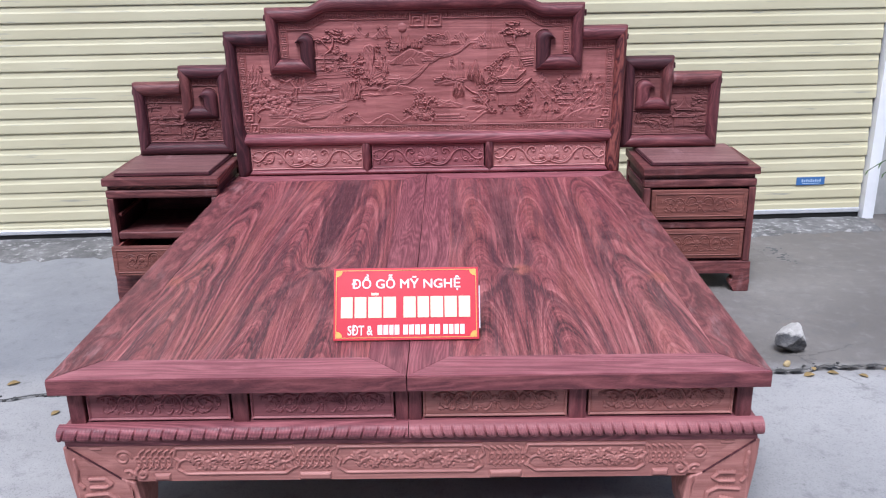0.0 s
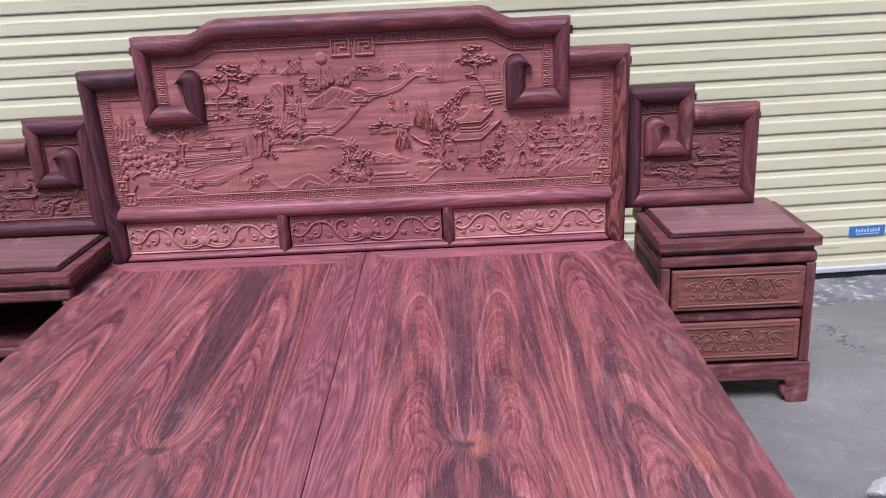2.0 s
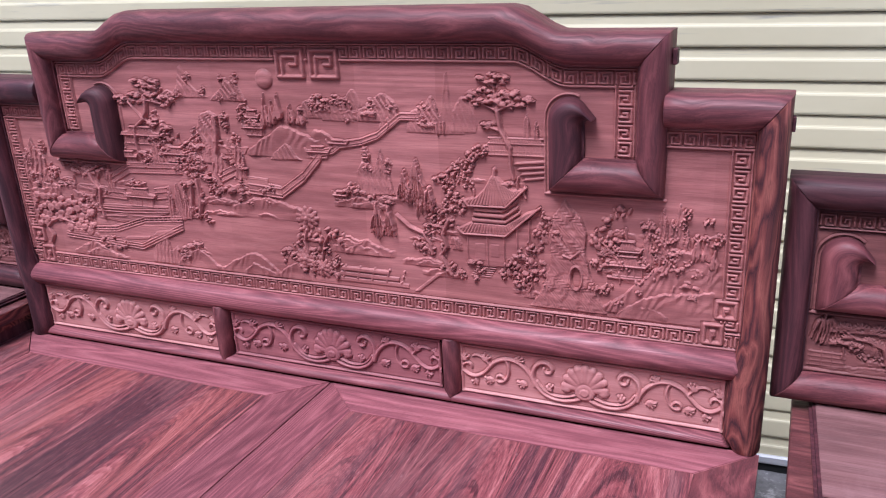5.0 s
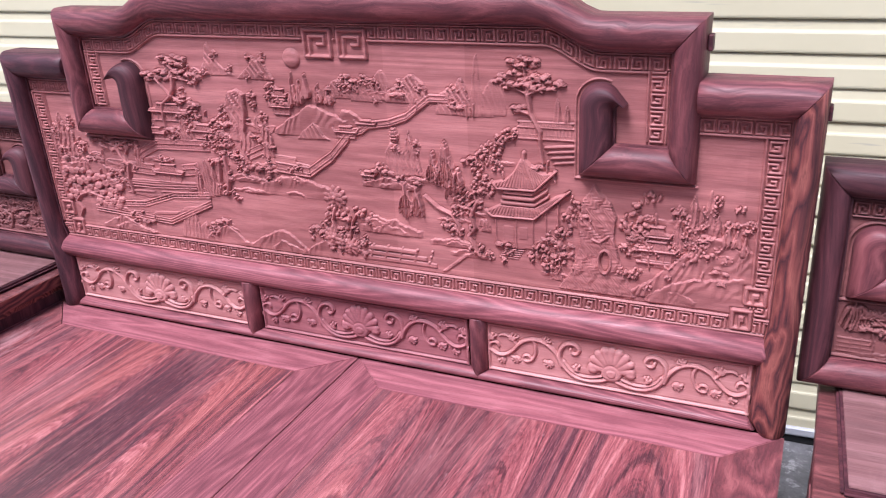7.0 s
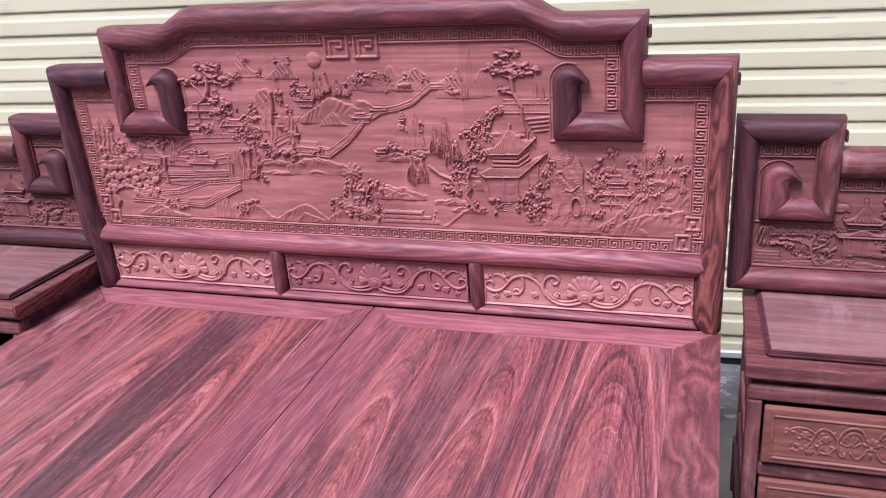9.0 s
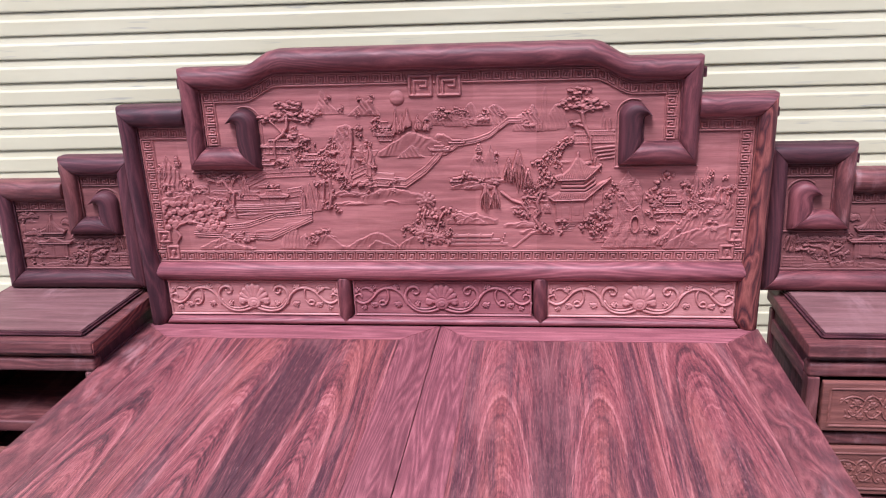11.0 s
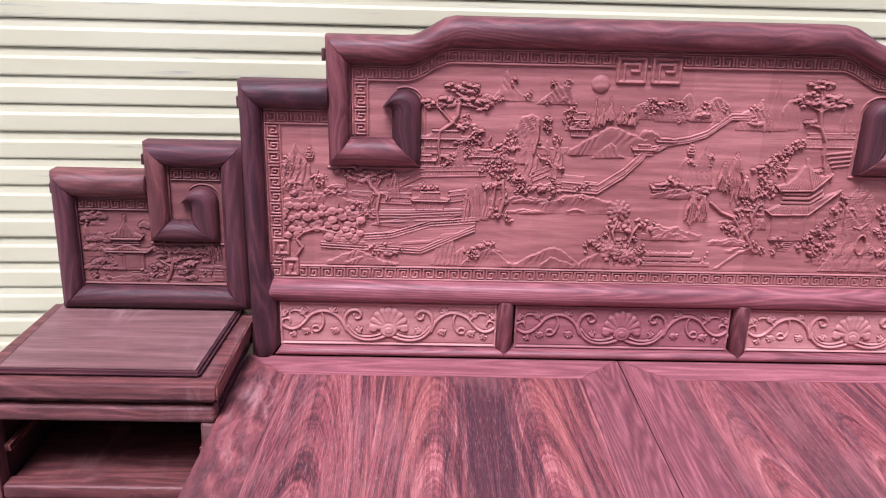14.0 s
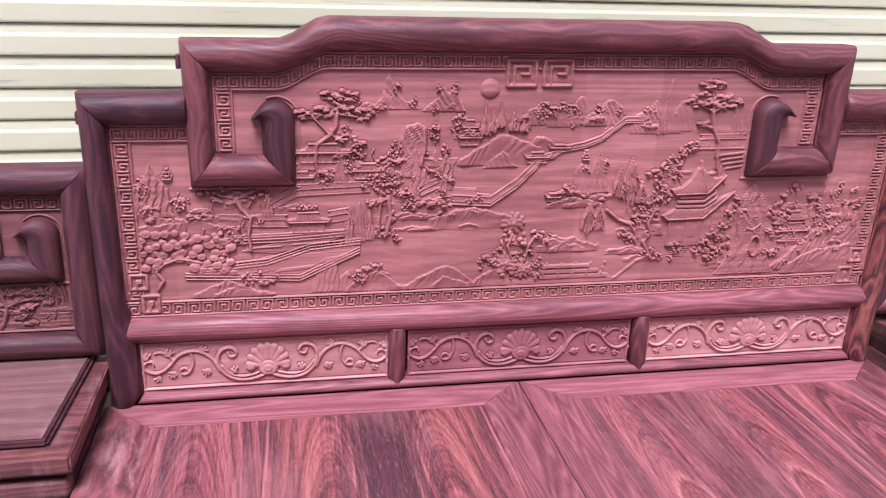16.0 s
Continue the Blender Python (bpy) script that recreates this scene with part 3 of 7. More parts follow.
    def lens(self, x, z, rx, rz, h, base=0.0):
        """A low bank: drawn-out humps, one before the other."""
        r = self.rng
        for k in range(2):
            q, c = rx * (1 - 0.35 * k), x + r.uniform(-0.25, 0.25) * rx * k
            top = [(c - q + 2 * q * i / 7, z - 0.25 * k * rz + rz * (1 - 0.3 * k) * (math.sin(math.pi * i / 7) ** 1.3) * r.uniform(0.6, 1.15)) for i in range(8)]
            self.hill(top, z - rz * 0.6 - 0.002, h, rz * 1.5, 0.0007 * k)

    def leaves(self, x, z, rx, rz, count, size, h, base=0.003):
        """A clump of small overlapping oval leaves with gaps between."""
        r = self.rng
        for _ in range(int(count * 1.5)):
            a, q = r.uniform(0, 6.283), math.sqrt(r.random())
            s = size * r.uniform(0.45, 0.75)
            px, pz, up = x + rx * q * math.cos(a), z + rz * q * math.sin(a), base * r.uniform(0.2, 1.5)
            self.blob(px, pz, s, s * r.uniform(0.42, 0.65), h * r.uniform(0.4, 0.65), up, r.uniform(0.0, 3.14))

    def pad(self, x, z, rx, rz, h=0.0030, base=0.0034):
        """A flat fan of needles with a scalloped rim."""
        r = self.rng
        self.blob(x, z, rx * 0.75, rz * 0.7, base * 0.7, 0.0005)
        n = max(7, int(rx / 0.0016))
        for i in range(n):
            t = -0.45 + (math.pi + 0.9) * i / (n - 1)
            e = r.uniform(0.85, 1.1)
            q = r.uniform(0.1, 0.5)
            dx, dz = rx * math.cos(t), rz * math.sin(t)
            self.stroke([(x + q * dx, z - 0.2 * rz + q * dz), (x + e * dx, z + e * dz)], 0.0015, h * r.uniform(0.7, 1.0), base * r.uniform(0.6, 1.1), 0.8)

    def bush(self, x, z, rx, rz, size=0.007):
        """Broken clumps of leaves with gaps between them, on thin twigs."""
        r = self.rng
        k = max(3, int(13 * rx * rz / 0.0009))
        for _ in range(k):
            a, q = r.uniform(0, 6.283), math.sqrt(r.random())
            px, pz = x + rx * q * math.cos(a), z + rz * q * math.sin(a)
            self.stroke([(x, z - rz * 0.9), ((x + px) / 2, (z + pz) / 2 - 0.003), (px, pz)], 0.0013, 0.0025, 0.001)
            if r.random() < 0.3:
                self.pad(px, pz, 0.008, 0.006, 0.0025, 0.003)
            else:
                self.leaves(px, pz, 0.008, 0.0055, 7, size * 0.72, 0.0055, 0.0035)

    def disc(self, x, z, rx, rz, h, base):
        g = self.win(x - rx, x + rx, z - rz, z + rz)
        if g:
            sl, X, Z = g
            d = 1 - ((X - x) / rx) ** 2 - ((Z - z) / rz) ** 2
            self.raise_(sl, np.where(d > 0, base + h * np.clip(2.2 * d, 0, 1) ** 0.6, 0))

    def hall(self, x, z, w, h, tiers=1, columns=5):
        """A hall with tiled, upswept roofs over posts."""
        self.k = 0.8
        for k in range(tiers):
            zz, ww = z + k * h * 0.55, w * (1 - 0.32 * k)
            self.rect(x - ww * 0.8, x + ww * 0.8, zz, zz + h * 0.4, 0.0022, slope=3)
            for i in range(columns):
                cx = x + ww * 0.78 * (2 * i / (columns - 1) - 1)
                self.stroke([(cx, zz), (cx, zz + h * 0.4)], 0.0013, 0.0025, 0.002)
            self.rect(x - ww * 0.85, x + ww * 0.85, zz - 0.003, zz + 0.001, 0.005, slope=3)
            e = zz + h * 0.38
            roof = [(x - ww * 1.12, e + 0.006), (x - ww, e), (x + ww, e), (x + ww * 1.12, e + 0.006), (x + ww * 0.66, e + h * 0.17), (x + ww * 0.5, e + h * 0.36), (x - ww * 0.5, e + h * 0.36), (x - ww * 0.66, e + h * 0.17)]
            self.poly(roof, 0.0062, 0.0, 2.5, 0.0, groove=lambda X, Z: 0.0011 * (np.sin((X - x) * 2 * math.pi / 0.0050) > 0.0) + 0 * Z)
            self.stroke([(x - ww * 1.14, e + 0.007), (x - ww, e), (x + ww, e), (x + ww * 1.14, e + 0.007)], 0.0015, 0.003, 0.0055)
            self.stroke([(x - ww * 0.52, e + h * 0.37), (x + ww * 0.52, e + h * 0.37)], 0.0016, 0.003, 0.0055)
        self.k = 1.0

    def tower(self, x, z, w, h):
        """A hipped pavilion with a tall curved roof over a lower skirt roof."""
        self.rect(x - w * 0.70, x + w * 0.75, z - 0.008, z + h * 0.36, 0.0035, slope=3)
        self.rect(x - w * 0.40, x + w * 0.02, z, z + h * 0.25, 0.0012, 0.0035, slope=3)
        self.rect(x + w * 0.22, x + w * 0.60, z, z + h * 0.25, 0.0012, 0.0035, slope=3)
        for u in (-0.68, -0.5, 0.12, 0.66, 0.73):
            self.stroke([(x + u * w, z - 0.008), (x + u * w, z + h * 0.36)], 0.0016, 0.003, 0.0035)
        for e, ww, rise in ((z + h * 0.33, w, h * 0.17), (z + h * 0.60, w * 0.72, h * 0.36)):
            roof = [(x - ww * 1.05, e + 0.008), (x - ww * 0.9, e), (x + ww * 0.9, e), (x + ww * 1.05, e + 0.008), (x + ww * 0.55, e + rise * 0.38), (x + ww * 0.28, e + rise * 0.72), (x + ww * 0.08, e + rise), (x - ww * 0.08, e + rise), (x - ww * 0.28, e + rise * 0.72), (x - ww * 0.55, e + rise * 0.38)]
            self.poly(roof, 0.0085, 0.0, 2.5, 0.001, groove=lambda X, Z, e=e, rise=rise: 0.0020 * (np.sin((X - x) / (1.2 - np.clip((Z - e) / rise, 0, 1)) * 2 * math.pi / 0.0082) > 0))
            self.stroke([(x - ww * 1.06, e + 0.009), (x - ww * 0.9, e), (x + ww * 0.9, e), (x + ww * 1.06, e + 0.009)], 0.0020, 0.003, 0.0078)
        for k in range(3):
            self.rect(x - w * (0.62 - 0.05 * k), x + w * (0.62 - 0.05 * k), z + h * (0.46 + 0.045 * k), z + h * (0.50 + 0.045 * k), 0.0075 - 0.0008 * k, slope=3)
        self.stroke([(x, z + h * 0.94), (x, z + h * 1.06)], 0.0035, 0.005, 0.003, 0.4)
        for k in range(6):
            self.rect(x - w * 0.62, x - w * 0.12, z - 0.009 - 0.0052 * (k + 1), z - 0.009 - 0.0052 * k - 0.0016, 0.0042 - 0.0005 * k, slope=3)

    def gallery(self, a, b, w, columns):
        """A covered walk between two points, with a tiled roof and thin posts."""
        self.k = 0.62
        dx, dz = b[0] - a[0], b[1] - a[1]
        self.poly([a, b, (b[0], b[1] + w), (a[0], a[1] + w)], 0.0022, slope=3)
        for i in range(columns * 2 + 1):
            u = i / (columns * 2)
            self.stroke([(a[0] + u * dx, a[1] + u * dz), (a[0] + u * dx, a[1] + u * dz + w)], 0.0011, 0.0018, 0.0018)
        up = w + 0.010
        self.poly([(a[0], a[1] + w), (b[0], b[1] + w), (b[0] - 0.004, b[1] + up), (a[0] + 0.004, a[1] + up)], 0.0050, slope=3, groove=lambda X, Z: 0.0011 * (np.sin(X * 2 * math.pi / 0.0048) > 0) + 0 * Z)
        for off, ww, h in ((0.0, 0.0017, 0.003), (w * 0.35, 0.0010, 0.0022), (w, 0.0014, 0.0045), (up, 0.0014, 0.0045)):
            self.stroke([(a[0], a[1] + off), (b[0], b[1] + off)], ww, 0.0022, h - 0.001)
        self.k = 1.0

    def wall_path(self, pts, w):
        """A walled causeway with parapets and steps."""
        self.k = 0.66
        for a, b in zip(pts, pts[1:]):
            self.poly([a, b, (b[0], b[1] + w), (a[0], a[1] + w)], 0.0042, 0.0, 2.0)
            k = max(3, int(math.hypot(b[0] - a[0], b[1] - a[1]) / 0.0055))
            for i in range(k):
                u = i / k
                p = (a[0] + (b[0] - a[0]) * u, a[1] + (b[1] - a[1]) * u)
                self.stroke([(p[0] - 0.002, p[1] + w * 0.42), (p[0] + 0.002, p[1] + w * 0.92)], 0.0011, 0.0012, 0.0036)
        for off, ww, h in ((0.0, 0.0016, 0.0058), (w * 0.35, 0.0013, 0.0060), (w, 0.0016, 0.0062)):
            self.stroke([(p[0], p[1] + off) for p in pts], ww, 0.0022, h - 0.002)
        self.k = 1.0

    def willow(self, x, z, w, h, count=15):
        r = self.rng
        self.stroke([(x + 0.9 * w, z - 0.05 * h), (x + 0.4 * w, z + 0.1 * h), (x - 0.3 * w, z)], 0.0028, 0.0045, 0.002)
        for i in range(count):
            u = 2 * i / (count - 1) - 1
            top, low = z + h * 0.12 * (1 - u * u) + r.uniform(-0.006, 0.006), z - h * r.uniform(0.5, 1.0) * (1 - 0.25 * u * u)
            px = x + u * w
            self.stroke([(px * 0.75 + x * 0.25, top), (px, (top + low) / 2), (px - r.uniform(0.001, 0.006), low)], 0.0022, 0.0045, r.uniform(0.0, 0.0045), 0.35)

    def cypress(self, x, z, w, h):
        r = self.rng
        for i in range(18):
            u = r.uniform(-1, 1)
            hh = h * (1 - 0.55 * abs(u)) * r.uniform(0.55, 1.0)
            self.stroke([(x + u * w, z + r.uniform(0, 0.3) * hh), (x + u * w * 1.15, z + hh * 0.55), (x + u * w * 0.5, z + hh)], 0.0021, 0.0045, r.uniform(0.0, 0.0045), 0.4)

    def peony(self, x, z, s):
        """An open flower of curled petals."""
        for ring, (n, q) in enumerate(((11, 1.0), (8, 0.68), (5, 0.36))):
            for i in range(n):
                t = 6.283 * i / n + 0.4 * ring
                self.blob(x + q * s * math.cos(t) * 0.8, z + q * s * math.sin(t) * 0.7, s * 0.30, s * 0.20, 0.0024, 0.0020 + 0.0013 * ring, t)
        self.blob(x, z, s * 0.2, s * 0.2, 0.003, 0.006)

    def spiral(self, x, z, r0, turns, w, h, start=0.0, sx=1, grow=0.25):
        pts = []
        k = int(16 * turns)
        for i in range(k + 1):
            a = start + 2 * math.pi * turns * i / k
            r = r0 * (grow + (1 - grow) * i / k)
            pts.append((x + sx * r * math.cos(a), z + r * math.sin(a)))
        self.stroke(pts, w, h)
        self.blob(x, z, r0 * (grow + 0.12), r0 * (grow + 0.12), h)

    def foliage(self, x, z, rx, rz, leaf=0.0056, rise=0.0062):
        """A rounded clump of overlapping leaves, cut deep between."""
        r = self.rng
        leaf *= 0.80
        n = max(6, int(1.9 * rx * rz / (leaf * leaf)))
        for _ in range(n):
            a, q = r.uniform(0, 6.283), math.sqrt(r.random()) * 1.08
            s = leaf * r.uniform(0.5, 1.0)
            self.blob(x + rx * q * math.cos(a), z + rz * q * math.sin(a), s, s * r.uniform(0.5, 0.8), 0.0030 * r.uniform(0.5, 1.1), rise * 1.25 * (1.0 - 0.5 * q * q) * r.uniform(0.04, 1.1), r.uniform(0, 3.14))

    def fans(self, x, z, rx, rz, rise=0.0062):
        """A pine bough: ragged tufts of needles in layers, with gaps between them."""
        r = self.rng
        for _ in range(max(5, int(0.62 * rx * rz / 0.0000125))):
            u = r.uniform(-1, 1)
            v = r.uniform(-1, 1) * (1.05 - 0.75 * u * u)
            px, pz = x + rx * u * 1.08, z + rz * v * 1.15
            up = rise * r.uniform(0.10, 1.35) * (1.05 - 0.35 * abs(v))
            turn, e0 = r.uniform(-0.5, 0.5), r.uniform(0.0044, 0.0074)
            for k in range(7):
                t = turn - 0.25 + 3.6 * k / 6
                e = e0 * r.uniform(0.75, 1.15)
                self.stroke([(px, pz), (px + e * math.cos(t), pz + 0.80 * e * math.sin(t))], 0.0011, 0.0017, up, 0.8)

    def thicket(self, regions, per=9):
        """Shrubs, small rocks, boughs and banks that fill the land between the buildings."""
        r = self.rng
        for x, z, rx, rz in regions:
            for _ in range(max(3, int(per * rx * rz / 0.0016))):
                a, q = r.uniform(0, 6.283), math.sqrt(r.random())
                px, pz = x + rx * q * math.cos(a), z + rz * q * math.sin(a)
                k = r.random()
                if k < 0.42:
                    self.foliage(px, pz, r.uniform(0.006, 0.013), r.uniform(0.005, 0.010), 0.0050)
                elif k < 0.58:
                    self.crag(px, pz - 0.012, r.uniform(0.006, 0.012), r.uniform(0.016, 0.036), r.randint(1, 9999), h=0.0062, pitch=0.006)
                elif k < 0.74:
                    self.fans(px, pz, r.uniform(0.010, 0.018), r.uniform(0.004, 0.007), 0.0055)
                elif k < 0.90:
                    self.lens(px, pz, r.uniform(0.02, 0.045), r.uniform(0.004, 0.008), 0.0045)
                else:
                    self.stroke([(px, pz + 0.010), (px + r.uniform(-0.004, 0.004), pz), (px + r.uniform(-0.004, 0.004), pz - 0.012)], 0.0020, 0.0045, 0.001, 0.7)

    def old_pine(self, trunk, boughs, w=0.0048):
        self.stroke(trunk, w, 0.0058, 0.002, 0.55)
        top = trunk[0]
        for x, z, rx, rz in boughs:
            near = min(trunk, key=lambda p: math.hypot(p[0] - x, p[1] - z + rz))
            self.stroke([near, ((near[0] + x) / 2, (near[1] + z) / 2 - 0.002), (x, z - rz * 0.4)], 0.0018, 0.004, 0.002, 0.7)
            self.fans(x, z, rx, rz)

    def rock(self, pts, h=0.0075, pitch=0.011, lean=0.0, foot=0.45):
        """A standing rock with slanting facets; its foot melts into the ground."""
        xs, zs = [p[0] for p in pts], [p[1] for p in pts]
        g = self.win(min(xs), max(xs), min(zs), max(zs))
        if not g:
            return
        sl, X, Z = g
        shape = np.broadcast(X, Z).shape
        inside, dist = np.zeros(shape, bool), np.full(shape, 9.0)
        n = len(pts)
        foot_z = min(zs)
        for k in range(n):
            (ax, az), (bx, bz) = pts[k], pts[(k + 1) % n]
            if az != bz:
                inside ^= ((az > Z) != (bz > Z)) & (X < (bx - ax) * (Z - az) / (bz - az) + ax)
            if max(az, bz) <= foot_z + 0.002:
                continue
            dx, dz = bx - ax, bz - az
            t = np.clip(((X - ax) * dx + (Z - az) * dz) / (dx * dx + dz * dz + 1e-12), 0, 1)
            dist = np.minimum(dist, np.hypot(X - ax - t * dx, Z - az - t * dz))
        ph = self.rng.uniform(0, 6.28)
        u = (X + lean * (Z - foot_z)) / pitch + 0.55 * np.sin(Z * 38 + ph) + 0.10 * np.sin(Z * 150 + X * 70 + 2 * ph)
        cell, saw = np.floor(u), u % 1.0
        facet = np.where(saw < 0.72, saw / 0.72, (1 - saw) / 0.28)
        u2 = (X - 0.6 * lean * (Z - foot_z)) / (pitch * 0.36) + 0.9 * np.sin(Z * 95 + 2 * ph) + 0.5 * np.sin(Z * 260 + X * 190)
        fine = np.abs(2 * (u2 % 1.0) - 1)
        ledge = np.abs(2 * ((Z / (pitch * 0.9) + 0.5 * np.sin(X * 240 + ph)) % 1.0) - 1)
        facet = 0.62 * facet + 0.26 * fine + 0.12 * ledge
        dist = np.maximum(0, dist - 0.0009 * (1 + np.sin(X * 900 + 3 * np.sin(Z * 700 + ph))))
        tall = 0.72 + 0.28 * np.sin(cell * 12.9 + ph * 3)
        up = np.clip((Z - foot_z) / (max(zs) - foot_z), 0, 1)
        top = h * (foot + (1 - foot) * up ** 0.6) * (0.34 + 0.66 * facet) * tall
        self.raise_(sl, np.where(inside, np.minimum(top * 1.15, 0.0012 + dist * 3.0), 0))

    def crag(self, x, z, w, rise, seed=1, **kw):
        """A jagged upright rock of given half-width and height."""
        r = random.Random(seed)
        left = [(x - w * (1 - 0.55 * t ** 1.4) + r.uniform(-0.10, 0.10) * w, z + rise * t) for t in (0, 0.3, 0.55, 0.8)]
        right = [(x + w * (1 - 0.55 * t ** 1.4) + r.uniform(-0.10, 0.10) * w, z + rise * t) for t in (0.74, 0.5, 0.22, 0)]
        self.rock(left + [(x - 0.22 * w, z + rise * r.uniform(0.92, 1.0)), (x + 0.12 * w, z + rise), (x + 0.3 * w, z + rise * 0.9)] + right, **kw)

    def streamers(self, x, z, w, h, count, rise=0.0080):
        """Hanging willow boughs that taper to points, with dark gaps between."""
        r = self.rng
        for i in range(count):
            u = 2 * i / (count - 1) - 1
            top = z - h * 0.34 * abs(u) ** 1.3
            low = z - h * r.uniform(0.74, 1.0) * (1 - 0.18 * abs(u))
            px = x + u * w
            self.stroke([(x + u * w * 0.55, top), (px * 0.85 + x * 0.15, top * 0.7 + low * 0.3), (px, top * 0.35 + low * 0.65), (px - 0.15 * w * r.uniform(0.2, 1), low)], 0.0021, 0.0036, rise * r.uniform(0.45, 1.25), 0.22)

    def steps(self, pts, h=0.0030, count=2, inset=0.006):
        """A low terrace of stepped courts."""
        self.k = 0.55
        cx, cz = sum(p[0] for p in pts) / len(pts), sum(p[1] for p in pts) / len(pts)
        ext = max(abs(p[0] - cx) for p in pts)
        for k in range(count):
            f = 1 - k * inset / ext * 1.6
            ring = [(cx + (p[0] - cx) * f, cz + (p[1] - cz) * (f - 0.12 * k)) for p in pts]
            self.poly(ring, h * 0.75 ** k, 0.0010 * k, slope=3)
            inner = [(cx + (p[0] - cx) * 0.975, cz + (p[1] - cz) * 0.90) for p in ring]
            self.stroke(inner + inner[:1], 0.0012, 0.0012, h * 0.75 ** k + 0.0010 * k - 0.0003)
        self.k = 1.0

    def eaves(self, pts, apex, h, lines=0.0055):
        """A tiled roof whose rolls run from its ridge or point down to the eaves."""
        ax, az = apex
        lo = min(p[1] for p in pts)
        def rolls(X, Z):
            u = (X - ax) / (0.25 + np.clip((az - Z) / (az - lo + 1e-6), 0, 1.2))
            return 0.0018 * (np.sin(u * 2 * math.pi / lines) > 0.1)
        self.poly(pts, h, 0.0, 3.0, 0.0008, groove=rolls)

    def curve(self, p0, p1, p2, p3, w, h, taper=1.0, k=14, base=0.0):
        pts = []
        for i in range(k + 1):
            t = i / k
            c = ((1 - t) ** 3, 3 * t * (1 - t) ** 2, 3 * t * t * (1 - t), t ** 3)
            pts.append(tuple(sum(c[m] * (p0, p1, p2, p3)[m][n] for m in range(4)) for n in (0, 1)))
        self.stroke(pts, w, h, base, taper)

    def fret_h(self, x0, x1, ztop, width, h=0.0040, pitch=0.030):
        """A running key band below the curve ztop(x)."""
        zt = ztop(self.xs)
        V = (zt[None, :] - self.zs[:, None]) / width
        S = (self.xs[None, :] - x0) / pitch
        use = (V >= 0) & (V <= 1) & (self.xs[None, :] >= x0) & (self.xs[None, :] <= x1)
        self._fret(S, V, use, h)

    def fret_v(self, z0, z1, xedge, width, side, h=0.0040, pitch=0.030):
        V = side * (self.xs[None, :] - xedge) / width + 0 * self.zs[:, None]
        S = (self.zs[:, None] - z0) / pitch + 0 * self.xs[None, :]
        use = (V >= 0) & (V <= 1) & (self.zs[:, None] >= z0) & (self.zs[:, None] <= z1)
        self._fret(S, V, use, h)

    KEY = np.array([[int(c) for c in row] for row in ("1111111", "1000001", "1011101", "1010101", "1010101", "1010001", "1011111")])

    def _fret(self, S, V, use, h):
        edge = (V < 0.09) | (V > 0.91)
        u, v = (S % 1.0) * 8.0, (V - 0.16) / 0.68 * 7.0
        flipped = (np.floor(S).astype(int) % 2) == 1
        iu = np.clip(np.floor(np.where(flipped, 7.0 - u, u)).astype(int), 0, 6)
        iv = np.clip(np.floor(v).astype(int), 0, 6)
        on = (u < 7.0) & (v >= 0) & (v < 7.0) & (self.KEY[iv, iu] == 1)
        val = np.where(edge, h * 1.25, np.where(on, h, 0.0))
        self.h = np.where(use, val, self.h).astype(np.float32)

    def key_box(self, x0, x1, z0, z1, h=0.006):
        w = self.win(x0, x1, z0, z1)
        self.h[w[0]] = 0.0
        a, b, c = 0.006, 0.0042, 0.019
        xm, zm = (x0 + x1) / 2, (z0 + z1) / 2
        self.stroke([(x0 + a, z0 + a), (x1 - a, z0 + a), (x1 - a, z1 - a), (x0 + a, z1 - a), (x0 + a, z0 + a)], b, h)
        self.stroke([(x0 + c, z0 + a), (x0 + c, z1 - c), (x1 - c, z1 - c), (x1 - c, zm - 0.002), (xm, zm - 0.002)], b * 0.85, h)

    def soften(self, rounds=1, cut=0.75):
        """Cuts the ground deeper round whatever stands up, then takes off the sharpest edges."""
        top = self.h.copy()
        for _ in range(2):
            p = np.pad(top, 1, mode="edge")
            top = np.maximum.reduce([p[:-2, 1:-1], p[2:, 1:-1], p[1:-1, :-2], p[1:-1, 2:], p[1:-1, 1:-1]])
        self.h = (self.h - np.clip(top - self.h - 0.0015, 0, 0.007) * cut).astype(np.float32)
        for _ in range(rounds):
            p = np.pad(self.h, 1, mode="edge")
            self.h = ((p[:-2, 1:-1] + p[2:, 1:-1] + p[1:-1, :-2] + p[1:-1, 2:]) * 0.06 + p[1:-1, 1:-1] * 0.76).astype(np.float32)

    def mesh(self, name, y, mat, parent, label="", keep=None, sx=1, dx=0.0):
        """The field as a mesh facing -y; sx mirrors it, dx moves it along x."""
        nz, nx = self.h.shape
        X, Z = np.meshgrid(self.xs * sx + dx, self.zs)
        co = np.stack([X, y - self.h * DEPTH, Z], -1).reshape(-1, 3).astype(np.float32)
        i = np.arange(nz * nx).reshape(nz, nx)
        quad = np.stack([i[:-1, :-1], i[:-1, 1:], i[1:, 1:], i[1:, :-1]], -1)
        if sx < 0:
            quad = quad[..., ::-1]
        quad = quad.reshape(-1, 4)
        if keep is not None:
            quad = quad[keep(self.xs[None, :-1] + 0 * self.zs[:-1, None], self.zs[:-1, None] + 0 * self.xs[None, :-1]).ravel()]
            used = np.unique(quad)
            back = np.full(nz * nx, -1)
            back[used] = np.arange(len(used))
            co, quad = co[used], back[quad]
        me = bpy.data.meshes.new(name)
        me.vertices.add(len(co))
        me.vertices.foreach_set("co", co.ravel())
        me.loops.add(quad.size)
        me.loops.foreach_set("vertex_index", quad.astype(np.int32).ravel())
        me.polygons.add(len(quad))
